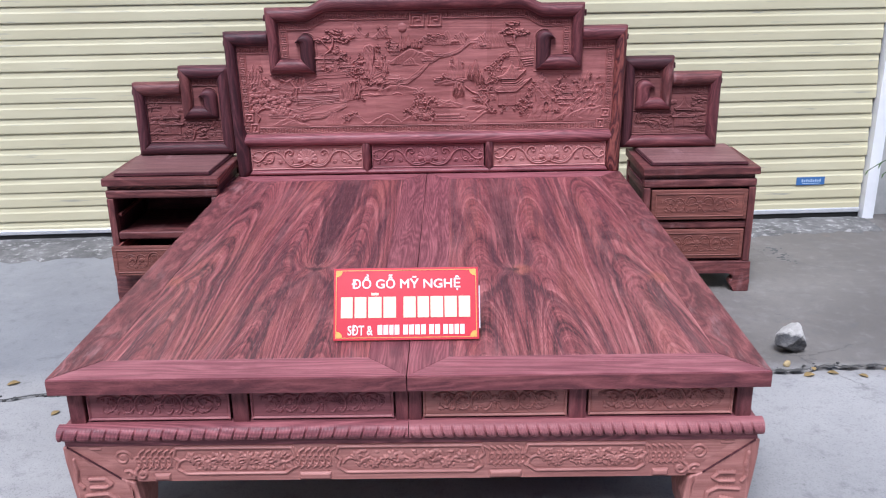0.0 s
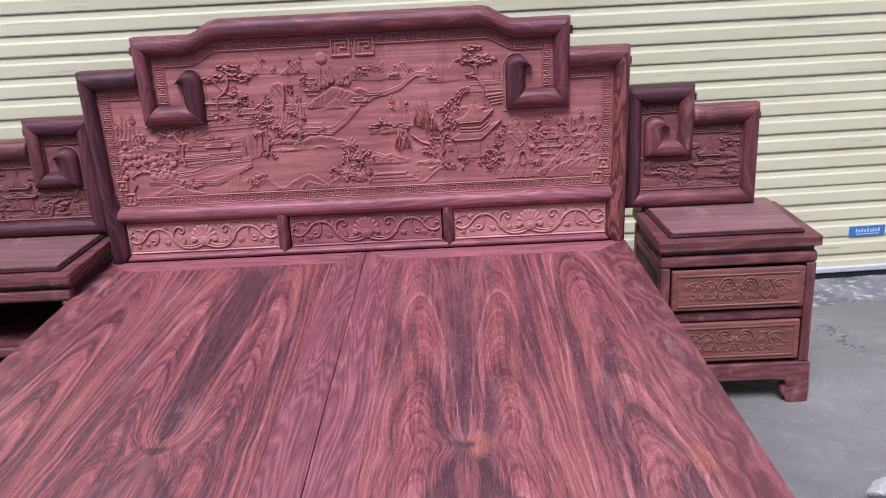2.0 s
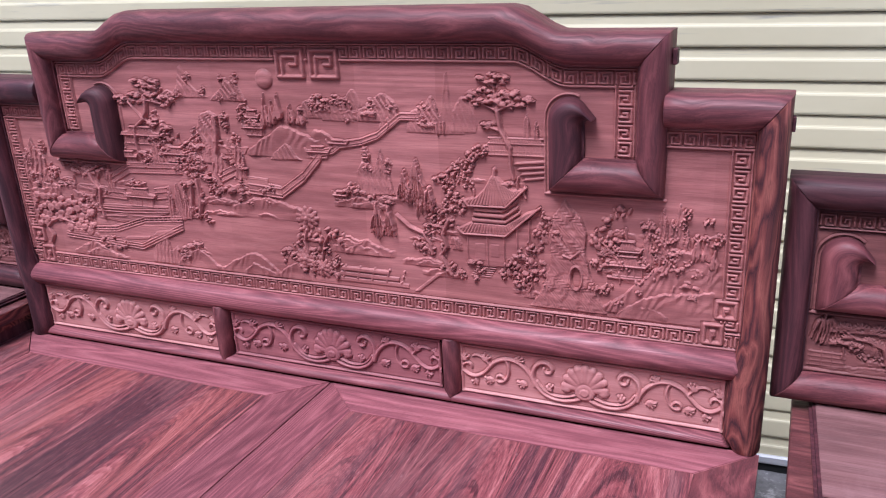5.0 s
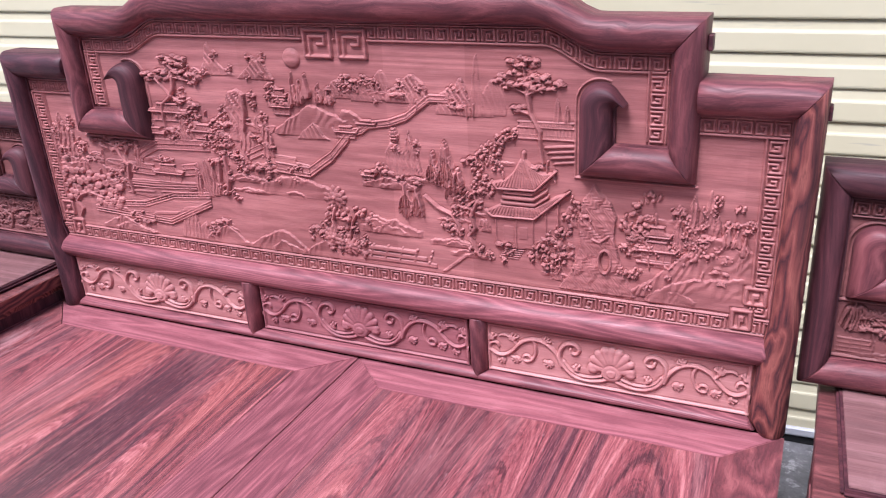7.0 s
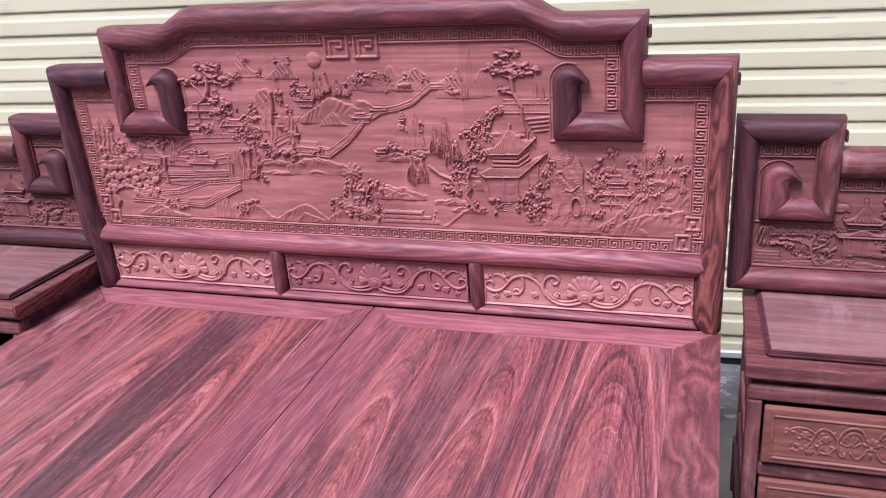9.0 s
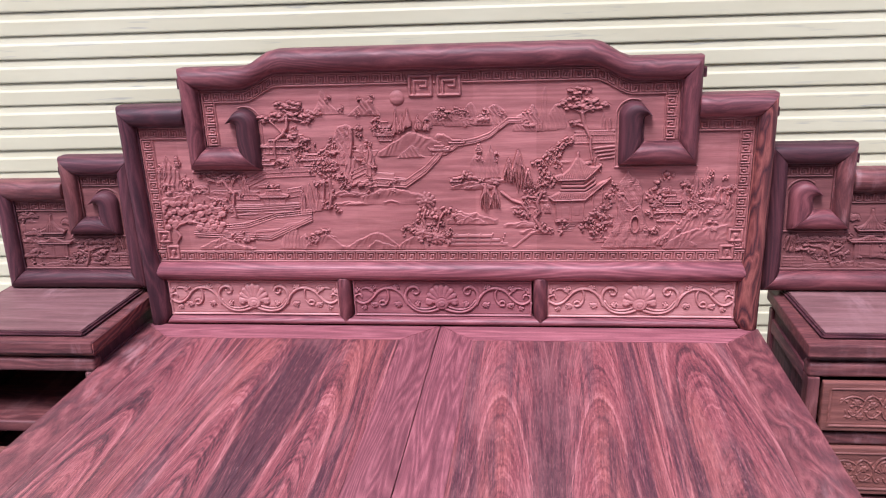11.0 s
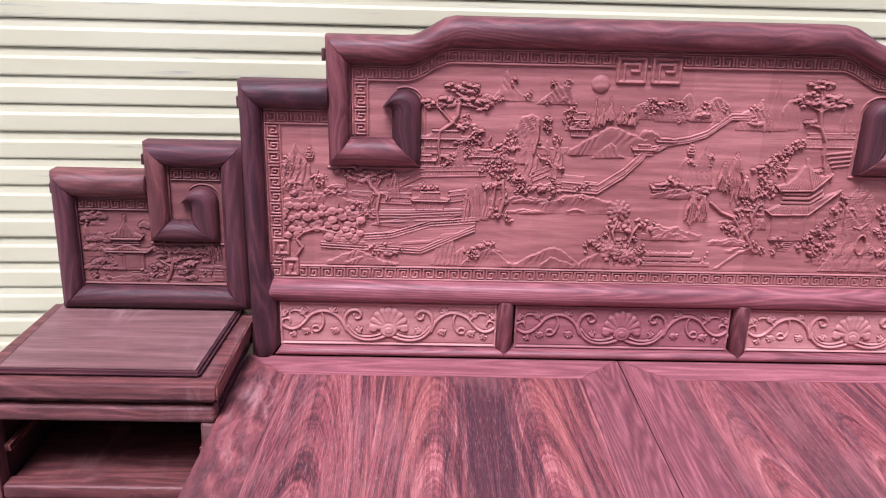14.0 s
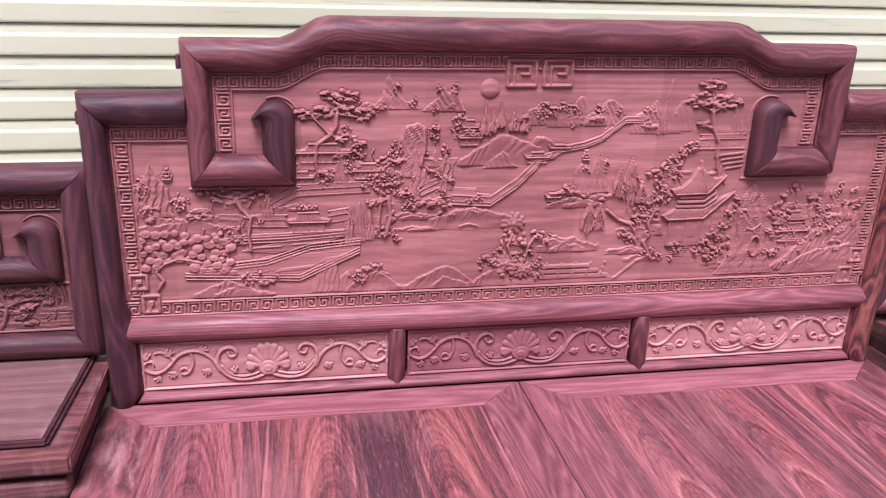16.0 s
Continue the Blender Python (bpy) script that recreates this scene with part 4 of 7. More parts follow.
        me.polygons.foreach_set("loop_start", np.arange(0, quad.size, 4, dtype=np.int32))
        me.update(calc_edges=True)
        g = np.stack([co[:, 0], co[:, 2], co[:, 1]], -1)
        return link_mesh(name, me, mat, parent, label, g, True)


# ---- the setting ----
GZ = 0.015
FLOOR_CRACK = lambda x: -1.155 + 0.045 * x + 0.016 * math.sin(5.1 * x + 0.4) + 0.010 * math.sin(13.0 * x) + 0.006 * math.sin(31.0 * x)



def ground_z(x, y):
    """The yard falls a little towards the shutter's far corner."""
    return GZ - 0.0043 * min(max(y + 1.1, 0.0), 2.2) * min(max(x + 2.4, 0.0), 5.5)


def build_ground():
    xs = [-400, -60, -12, -6] + [-4 + 0.04 * i for i in range(201)] + [6, 12, 60, 400]
    offs = [(-400, 0), (-60, 0), (-12, 0), (-5, 0), (-2.5, 0), (-1.2, 0), (-0.5, 0), (-0.1, 0), (-0.016, 0), (-0.007, -0.03), (0.004, -0.03), (0.012, 0.0), (0.06, 0.001), (0.3, 0), (0.8, 0), (1.25, 0), (1.9, 0), (6, 0), (60, 0), (400, 0)]
    rnd = random.Random(3)
    bm = bmesh.new()
    grid = []
    for x in xs:
        k = 1 if abs(x) < 5 else 0
        row = []
        for o, dz in offs:
            near = k and abs(o) < 0.05
            c = FLOOR_CRACK(x) * k + (-1.1) * (1 - k)
            j = rnd.uniform(-0.006, 0.006) if near else 0
            wide = 1.9 if near and x > 0.85 else 1.0
            row.append(bm.verts.new((x, c + o * wide + j, ground_z(x, c + o * wide) + (dz * (0.5 + rnd.random()) if near else 0))))
        grid.append(row)
    for a, b in zip(grid, grid[1:]):
        for i in range(len(offs) - 1):
            bm.faces.new((a[i], b[i], b[i + 1], a[i + 1]))
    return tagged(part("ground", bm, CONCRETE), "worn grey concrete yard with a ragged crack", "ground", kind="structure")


build_ground()

SH_SLOPE = 0.0665
SH_TURN = math.atan(SH_SLOPE)
sh_y = lambda x: 0.728 + SH_SLOPE * x
SH_END = 2.455


def sheet(points, u0, u1, name, mat, parent, label="", sag=0.0):
    """A length of folded sheet along the shutter, from its cross-section (out, up); sag drops its far end."""
    bm = bmesh.new()
    c, s = math.cos(SH_TURN), math.sin(SH_TURN)
    ring = []
    for u in (u0, u1):
        ring.append([bm.verts.new((u * c + o * s, 0.728 + u * s - o * c, z - sag * (u + 1.9))) for o, z in points])
    n = len(points)
    for i in range(n):
        bm.faces.new((ring[0][i], ring[1][i], ring[1][(i + 1) % n], ring[0][(i + 1) % n]))
    bm.faces.new(ring[0][::-1])
    bm.faces.new(ring[1])
    return part(name, bm, mat, parent, label)


PITCH = 0.0813
shutter = thing("roller_shutter", (0, 0.728, GZ), "closed cream-painted steel roller shutter with smudges", "shutter")
rnd = random.Random(11)
for i in range(32):
    z = 0.1185 + PITCH * (i - 1)
    e = rnd.uniform(-0.0015, 0.0015)
    prof = [(-0.012, z - 0.004), (0.0066, z - 0.004), (0.0084, z), (0.0088, z + 0.004), (0.0084, z + 0.043), (0.0068, z + 0.0475), (0.0050, z + 0.049),
            (0.0036, z + 0.053), (0.001, z + PITCH - 0.006), (-0.012, z + PITCH - 0.005)]
    prof = [(o, max(q, GZ + 0.032)) for o, q in prof]
    sheet([(o + e, q) for o, q in prof], -6.2, SH_END + 0.024 + rnd.uniform(-0.006, 0.006), "slat", SHUTTER, shutter, sag=0.0042)
sheet([(-0.012, GZ + 0.026), (0.016, GZ + 0.026), (0.018, GZ + 0.030), (0.018, GZ + 0.047), (0.014, GZ + 0.052), (-0.012, GZ + 0.052)], -6.2, SH_END + 0.026, "bottom_bar", GREY_BAR, shutter, "pale aluminium bottom bar", 0.0075)
# the seal's black also stands in for the shaded gap below the bar
sheet([(-0.012, GZ - 0.022), (0.010, GZ - 0.022), (0.010, GZ + 0.0255), (-0.012, GZ + 0.0255)], -6.2, SH_END + 0.026, "rubber_seal", BLACK, shutter, "black rubber seal, made taller to stand in for the shaded gap", 0.0075)
label_ob = sheet([(0.0092, 0.178), (0.0110, 0.178), (0.0110, 0.224), (0.0092, 0.224)], 2.09, 2.255, "maker_label", BLUE, shutter, "small blue printed label")
for k in range(9):
    u = 2.120 + 0.0130 * k
    sheet([(0.0111, 0.195), (0.0117, 0.195), (0.0117, 0.212 - 0.004 * (k % 2)), (0.0111, 0.212 - 0.004 * (k % 2))], u, u + 0.008, "print_bar", PALE_BLUE, label_ob)
sheet([(0.0111, 0.185), (0.0117, 0.185), (0.0117, 0.189), (0.0111, 0.189)], 2.125, 2.228, "print_bar", PALE_BLUE, label_ob)

rail = thing("shutter_guide_rail", (2.6, 0.9, GZ), "white painted steel guide rail beside the shutter", "rail", kind="structure")
sheet([(-0.03, GZ - 0.06), (0.045, GZ - 0.06), (0.045, 3.0), (-0.03, 3.0)], SH_END + 0.035, SH_END + 0.100, "rail_face", WHITE, rail)
sheet([(-0.03, GZ - 0.06), (-0.016, GZ - 0.06), (-0.016, 3.0), (-0.03, 3.0)], SH_END - 0.06, SH_END + 0.034, "rail_slot", BLACK, rail, "dark slot of the guide rail")
wall_r = thing("wall_right", (4, 1.0, GZ), "weathered grey plaster wall beside the shutter", "wall", kind="structure")
sheet([(-0.25, GZ - 0.06), (-0.04, GZ - 0.06), (-0.04, 5.0), (-0.25, 5.0)], SH_END + 0.103, 9.0, "wall_face", PLASTER, wall_r)
wall_l = thing("wall_left", (-7, 0.3, GZ), "weathered grey plaster wall beside the shutter", "wall", kind="structure")
sheet([(-0.25, GZ - 0.06), (0.02, GZ - 0.06), (0.02, 5.0), (-0.25, 5.0)], -10.0, -6.21, "wall_face", PLASTER, wall_l)
lintel = thing("wall_lintel", (0, 0.7, 2.7), "grey plaster wall over the shutter", "wall", kind="structure")
sheet([(-0.25, 2.68), (0.03, 2.68), (0.03, 5.0), (-0.25, 5.0)], -6.2, SH_END + 0.03, "wall_face", PLASTER, lintel)
back = thing("wall_inside", (0, 1.1, GZ), "dark wall behind the shutter", "wall", kind="structure")
sheet([(-0.30, GZ - 0.06), (-0.255, GZ - 0.06), (-0.255, 5.0), (-0.30, 5.0)], -10.0, 9.0, "wall_face", PLASTER, back)
# added wall, out of view: blocks low sky so shade under mouldings deepens
opposite = thing("wall_opposite", (0, -8.0, GZ), "unseen plain grey wall added to block the low sky", "wall", kind="structure")
part("wall_face", box(-16, 16, -8.3, -8.0, GZ, 6.5, 0.0), PLASTER, opposite)
sill = thing("threshold", (2.0, 0.55, GZ), "rough pale cement threshold under the shutter", "threshold", kind="structure")
bm = bmesh.new()
rnd = random.Random(5)
rows = []
for k in range(171):
    u = -6 + 0.05 * k
    y1 = sh_y(u) - 0.01
    y0 = y1 - 0.30 - 0.04 * math.sin(2.1 * u) - rnd.uniform(0, 0.06)
    rows.append([bm.verts.new((u, y, ground_z(u, y) + up)) for y, up in ((y0, 0.001), (y0 + 0.03, 0.004 + rnd.uniform(0, 0.004)), ((y0 + y1) / 2, 0.007 + rnd.uniform(-0.003, 0.003)), (y1 + 0.2, 0.002))])
for a, b in zip(rows, rows[1:]):
    for i in range(3):
        bm.faces.new((a[i], b[i], b[i + 1], a[i + 1]))
part("cement_strip", bm, CEMENT, sill, smooth=True)

# ---- the bed ----
BT = 0.50
bed = thing("bed", (0, -1.0, GZ), "wide carved red rosewood platform bed with stepped headboard", "bed")
SLAB = 0.042
RW = 0.104


def platform():
    gap = 0.0011
    for sx in (1, -1):
        f = lambda pts: [(sx * x, y) for x, y in pts]
        o, i0, i1 = 0.9, 0.9 - RW, RW
        yb, yf = -0.001, -2.02
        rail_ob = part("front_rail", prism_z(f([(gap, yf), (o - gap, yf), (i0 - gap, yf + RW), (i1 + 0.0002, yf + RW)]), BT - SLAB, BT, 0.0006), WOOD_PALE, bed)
        # added darker strip: colours in the upright edge's shade along with its dark grain
        part("front_edge", box(*sorted((sx * gap, sx * (o - 0.0005))), yf - 0.004, yf - 0.0002, BT - SLAB, BT - 0.003, 0.0012), WOOD, rail_ob, "added dark strip for the shaded edge and its dark grain, with a rounded arris")
        part("back_rail", prism_z(f([(gap, yb), (o - gap, yb), (i0 - gap, yb - RW), (i1 + gap, yb - RW)]), BT - SLAB, BT, 0.0015), WOOD_PALE, bed)
        part("side_rail", prism_z(f([(o, yf + gap), (o, yb - gap), (i0, yb - RW - gap), (i0, yf + RW + gap)]), BT - SLAB, BT, 0.0004), WOOD_SIDE, bed, axis="y")
        part("centre_rail", prism_z(f([(gap, yf + 0.0005), (gap, yb - gap), (i1, yb - RW - gap), (i1, yf + RW + 0.0003)]), BT - SLAB, BT, 0.0005), WOOD_MID, bed, axis="y")
        c = 0.315 if sx > 0 else 0.337
        cuts = [RW + 0.0005, c, c + 0.235, i0 - 0.0001]
        for a, b in zip(cuts, cuts[1:]):
            x0, x1 = sorted((sx * a, sx * b))
            bm = bmesh.new()
            add_box(bm, x0 + 0.0002, x1 - 0.0002, yf + RW + 0.0005, yb - RW - 0.0005, BT - 0.03, BT - 0.0002, 0.0003, 1)
            ob = part("board", bm, WOOD_FIGURE, bed)
            me = ob.data
            co = np.zeros(len(me.vertices) * 3, np.float32)
            me.vertices.foreach_get("co", co)
            co = co.reshape(-1, 3)
            xx, yy = co[:, 0], co[:, 1] - 1.0
            d = np.abs(np.abs(xx) - c)
            fold = np.minimum(d, np.abs(0.47 - d))
            knot = -1.288 if sx > 0 else -1.262
            outer = 0.45 if a > c + 0.2 else 0.0
            g = np.stack([yy - knot + outer * 0.2, fold, np.full_like(xx, (0.3 if sx > 0 else 1.4) + outer)], -1)
            me.attributes["grain"].data.foreach_set("vector", g.astype(np.float32).ravel())
            at = me.attributes.new("burl", "FLOAT_VECTOR", "POINT")
            strength = 1.0 if sx > 0 and a >= c and not outer else (0.7 if outer else 0.0)
            traits = (strength, 1.0 if outer else 0.0, 1.0 if sx < 0 else 0.0)
            at.data.foreach_set("vector", np.tile(np.array(traits, np.float32), len(co)))


platform()


def scroll_panel(w, h, kind=0):
    """A small carved panel: kind 0, the shell and scrolls of the headboard; kind 1, dense flowers and scrolls."""
    r = Relief(-w / 2, w / 2, 0, h, 0.00125)
    r.rng = random.Random(20 + kind)
    for a, b in (((-w / 2, 0.003), (w / 2, 0.003)), ((-w / 2, h - 0.003), (w / 2, h - 0.003)), ((-w / 2 + 0.003, 0), (-w / 2 + 0.003, h)), ((w / 2 - 0.003, 0), (w / 2 - 0.003, h))):
        r.stroke([a, b], 0.0032, 0.004)
    m = h / 2
    if kind == 0:
        q = h / 0.102
        c0 = m - 0.008 * q
        for k in range(9):
            a = math.radians(2 + 22 * k)
            tipx, tipz = 0.035 * q * math.cos(a), c0 + 0.040 * q * math.sin(a)
            r.stroke([(0.016 * q * math.cos(a), c0 + 0.016 * q * math.sin(a)), (tipx, tipz)], 0.0068 * q, 0.0042, 0.0012)
            r.blob(tipx, tipz, 0.0085 * q, 0.0078 * q, 0.0042, 0.0014, a)
        r.disc(0, c0 - 0.006 * q, 0.019 * q, 0.017 * q, 0.003, 0.003)
        r.disc(0, c0 - 0.006 * q, 0.009 * q, 0.008 * q, 0.0025, 0.0055)
        for s in (1, -1):
            W = lambda *pts: [(s * x * q, m + z * q) for x, z in pts]
            r.blob(s * 0.034 * q, m - 0.012 * q, 0.010 * q, 0.008 * q, 0.005, 0.001)
            r.curve(*W((0.010, -0.030), (0.045, -0.046), (0.085, -0.040), (0.096, 0.000)), 0.0038 * q, 0.0055)
            r.curve(*W((0.018, -0.024), (0.045, -0.036), (0.075, -0.034), (0.088, -0.006)), 0.0020 * q, 0.0045)
            r.curve(*W((0.096, 0.000), (0.100, 0.034), (0.066, 0.044), (0.060, 0.022)), 0.0038 * q, 0.0055)
            r.curve(*W((0.060, 0.022), (0.060, 0.010), (0.078, 0.010), (0.076, 0.022)), 0.0028 * q, 0.005)
            r.curve(*W((0.094, -0.016), (0.104, 0.024), (0.140, 0.044), (0.172, 0.018)), 0.0036 * q, 0.0052)
            r.curve(*W((0.172, 0.018), (0.186, 0.000), (0.206, -0.030), (0.232, -0.006)), 0.0032 * q, 0.0050)
            r.curve(*W((0.232, -0.006), (0.240, 0.012), (0.214, 0.018), (0.216, 0.002)), 0.0026 * q, 0.0046)
            r.curve(*W((0.150, 0.030), (0.132, 0.010), (0.148, -0.028), (0.166, -0.018)), 0.0028 * q, 0.0048)
            r.curve(*W((0.166, -0.018), (0.172, -0.006), (0.154, -0.002), (0.154, -0.012)), 0.0022 * q, 0.0042)
            r.curve(*W((0.178, 0.010), (0.190, 0.030), (0.206, 0.034), (0.214, 0.026)), 0.0024 * q, 0.0044, 0.6)
            for x, z, t0, n in ((0.116, -0.012, -1.6, 5), (0.180, -0.014, -1.5, 5), (0.184, 0.022, 0.9, 5), (0.226, 0.016, 0.9, 4), (0.124, 0.026, 1.6, 4), (0.236, -0.012, -0.4, 4), (0.208, -0.020, -1.6, 3), (0.062, -0.022, 0.9, 3)):
                for k in range(n):
                    t = t0 + 0.55 * (k - (n - 1) / 2)
                    e = 0.0125 - 0.0015 * abs(k - (n - 1) / 2)
                    r.stroke([(s * x * q, m + z * q), (s * (x + 0.6 * e * math.cos(t)) * q, m + (z + 0.6 * e * math.sin(t)) * q), (s * (x + e * math.cos(t + 0.35)) * q, m + (z + e * math.sin(t + 0.35)) * q)], 0.0021 * q, 0.004, 0.0004, 0.75)
                    r.blob(s * (x + e * math.cos(t + 0.35)) * q, m + (z + e * math.sin(t + 0.35)) * q, 0.0026 * q, 0.0026 * q, 0.0045)
    else:
        rn = r.rng
        for s in (1, -1):
            W = lambda *pts: [(s * x * w, m + z * h) for x, z in pts]
            r.curve(*W((0.035, 0.20), (0.050, 0.46), (0.150, 0.46), (0.165, 0.02)), 0.0026, 0.0045)
            r.curve(*W((0.165, 0.02), (0.170, -0.22), (0.135, -0.36), (0.120, -0.22)), 0.0026, 0.0045)
            r.curve(*W((0.050, 0.16), (0.070, 0.34), (0.130, 0.32), (0.142, 0.00)), 0.0015, 0.0038)
            r.blob(s * 0.126 * w, m - 0.22 * h, 0.0045, 0.0042, 0.005)
            for i in range(6):
                t = math.radians(20 + 26 * i)
                r.stroke([(s * (0.100 * w + 0.006 * math.cos(t)), m - 0.06 * h + 0.006 * math.sin(t)), (s * (0.100 * w + 0.20 * h * math.cos(t)), m - 0.06 * h + 0.24 * h * math.sin(t))], 0.0017, 0.003, 0.0005)
            r.curve(*W((0.02, -0.06), (0.045, -0.34), (0.080, -0.36), (0.095, -0.18)), 0.0022, 0.004)
            r.curve(*W((0.165, 0.05), (0.200, 0.34), (0.260, 0.38), (0.275, 0.14)), 0.0020, 0.004)
            r.curve(*W((0.165, -0.05), (0.200, -0.32), (0.250, -0.30), (0.262, -0.12)), 0.0020, 0.004)
            r.curve(*W((0.275, 0.14), (0.300, -0.10), (0.340, -0.34), (0.370, -0.10)), 0.0020, 0.004)
            r.curve(*W((0.275, 0.16), (0.330, 0.36), (0.400, 0.30), (0.425, 0.10)), 0.0018, 0.0036, 0.6)
            for fx, fz in ((0.225, 0.06), (0.325, 0.12), (0.300, -0.22)):
                for i in range(6):
                    t = i * 1.047
                    r.blob(s * fx * w + 0.052 * h * math.cos(t), m + fz * h + 0.052 * h * math.sin(t), 0.048 * h, 0.034 * h, 0.0034, 0.0006, t)
                r.blob(s * fx * w, m + fz * h, 0.030 * h, 0.030 * h, 0.0045)
            for _ in range(34):
                x, z = rn.uniform(0.17, 0.43), rn.uniform(-0.33, 0.36)
                r.blob(s * x * w, m + z * h * (1.15 - x), 0.0052, 0.0024, 0.0032, 0, rn.uniform(0, 3.14))
        for i in range(5):
            t = math.radians(18 + 36 * i)
            r.blob(0.10 * h * math.cos(t), m + 0.12 * h * math.sin(t), 0.085 * h, 0.045 * h, 0.004, 0.0005, t)
        r.blob(0, m - 0.04 * h, 0.06 * h, 0.07 * h, 0.005)
        r.blob(0, m - 0.20 * h, 0.035 * h, 0.09 * h, 0.004)
    r.soften(1)
    return r


PANEL_FRONT = scroll_panel(0.368, 0.088, 1)


def bed_front():
    yf = -1.985
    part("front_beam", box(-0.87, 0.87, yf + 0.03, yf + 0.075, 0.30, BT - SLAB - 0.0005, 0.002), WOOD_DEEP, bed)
    for x0, x1 in ((-0.872, -0.832), (-0.451, -0.410), (-0.033, -0.0008), (0.0008, 0.033), (0.408, 0.452), (0.832, 0.872)):
        part("front_post", box(x0, x1, yf, yf + 0.03, 0.352, BT - SLAB - 0.0005, 0.003), WOOD, bed, axis="z")
    for xc in (-0.6415, -0.2215, 0.2205, 0.642):
        PANEL_FRONT.h = np.ascontiguousarray(PANEL_FRONT.h)
        r = PANEL_FRONT
        old = r.zs
        r.zs = old + 0.360
        r.mesh("carved_panel", yf + 0.008, WOOD_TAN if xc > 0 else WOOD_ROSE, bed, "shallow carved panel of flowers and scrolls", dx=xc)
        r.zs = old
    # twisted rope moulding: a half-round bar cut by slanting grooves
    for s, x0, x1 in ((-1, -0.898, -0.0008), (1, 0.0008, 0.898)):
        n, k = 1600, 14
        verts, grain = [], []
        for i in range(n + 1):
            x = x0 + (x1 - x0) * i / n
            for j in range(k + 1):
                v = j / k
                a = math.pi * v * 0.94 - 0.1
                ph = (s * x / (0.0270 if s > 0 else 0.0365) - 0.55 * v ** 1.6) % 1.0
                fade = min(1.0, max(0.0, (v - 0.20) / 0.20)) * min(1.0, i / 24, (n - i) / 24)
                gap = min(ph, 1 - ph)
                groove = fade * (0.0095 * math.exp(-(gap / (0.085 if s > 0 else 0.055)) ** 2) * v + 0.0100 * max(0.0, v - 0.62) * (1 - math.sin(math.pi * ph)))
                sub = 0.0012 * fade * max(0.0, math.cos(2 * math.pi * 4 * ph)) ** 3
                rr = 1.0 - (groove + sub) / 0.023
                verts.append((x, yf - 0.010 - 0.028 * rr * math.sin(a), 0.336 + 0.023 * rr * math.cos(a)))
                grain.append((x, j * 0.004, 0))
        q = k + 1
        faces = [(i * q + j, i * q + j + 1, (i + 1) * q + j + 1, (i + 1) * q + j) for i in range(n) for j in range(k)]
        faces += [tuple(range(q)), tuple(n * q + j for j in range(q))[::-1]]
        me = bpy.data.meshes.new("rope_moulding")
        me.from_pydata(verts, [], faces)
        me.update()
        link_mesh("rope_moulding", me, WOOD_ROSE if s > 0 else WOOD_MID, bed, "twisted rope moulding", grain, True)
    part("rope_bed", box(-0.885, 0.885, yf - 0.006, yf + 0.05, 0.318, 0.3555, 0.002), WOOD_MID, bed)
    part("front_band", box(-0.890, 0.890, yf - 0.016, yf + 0.03, 0.297, 0.3175, 0.002), WOOD_MID, bed)


bed_front()


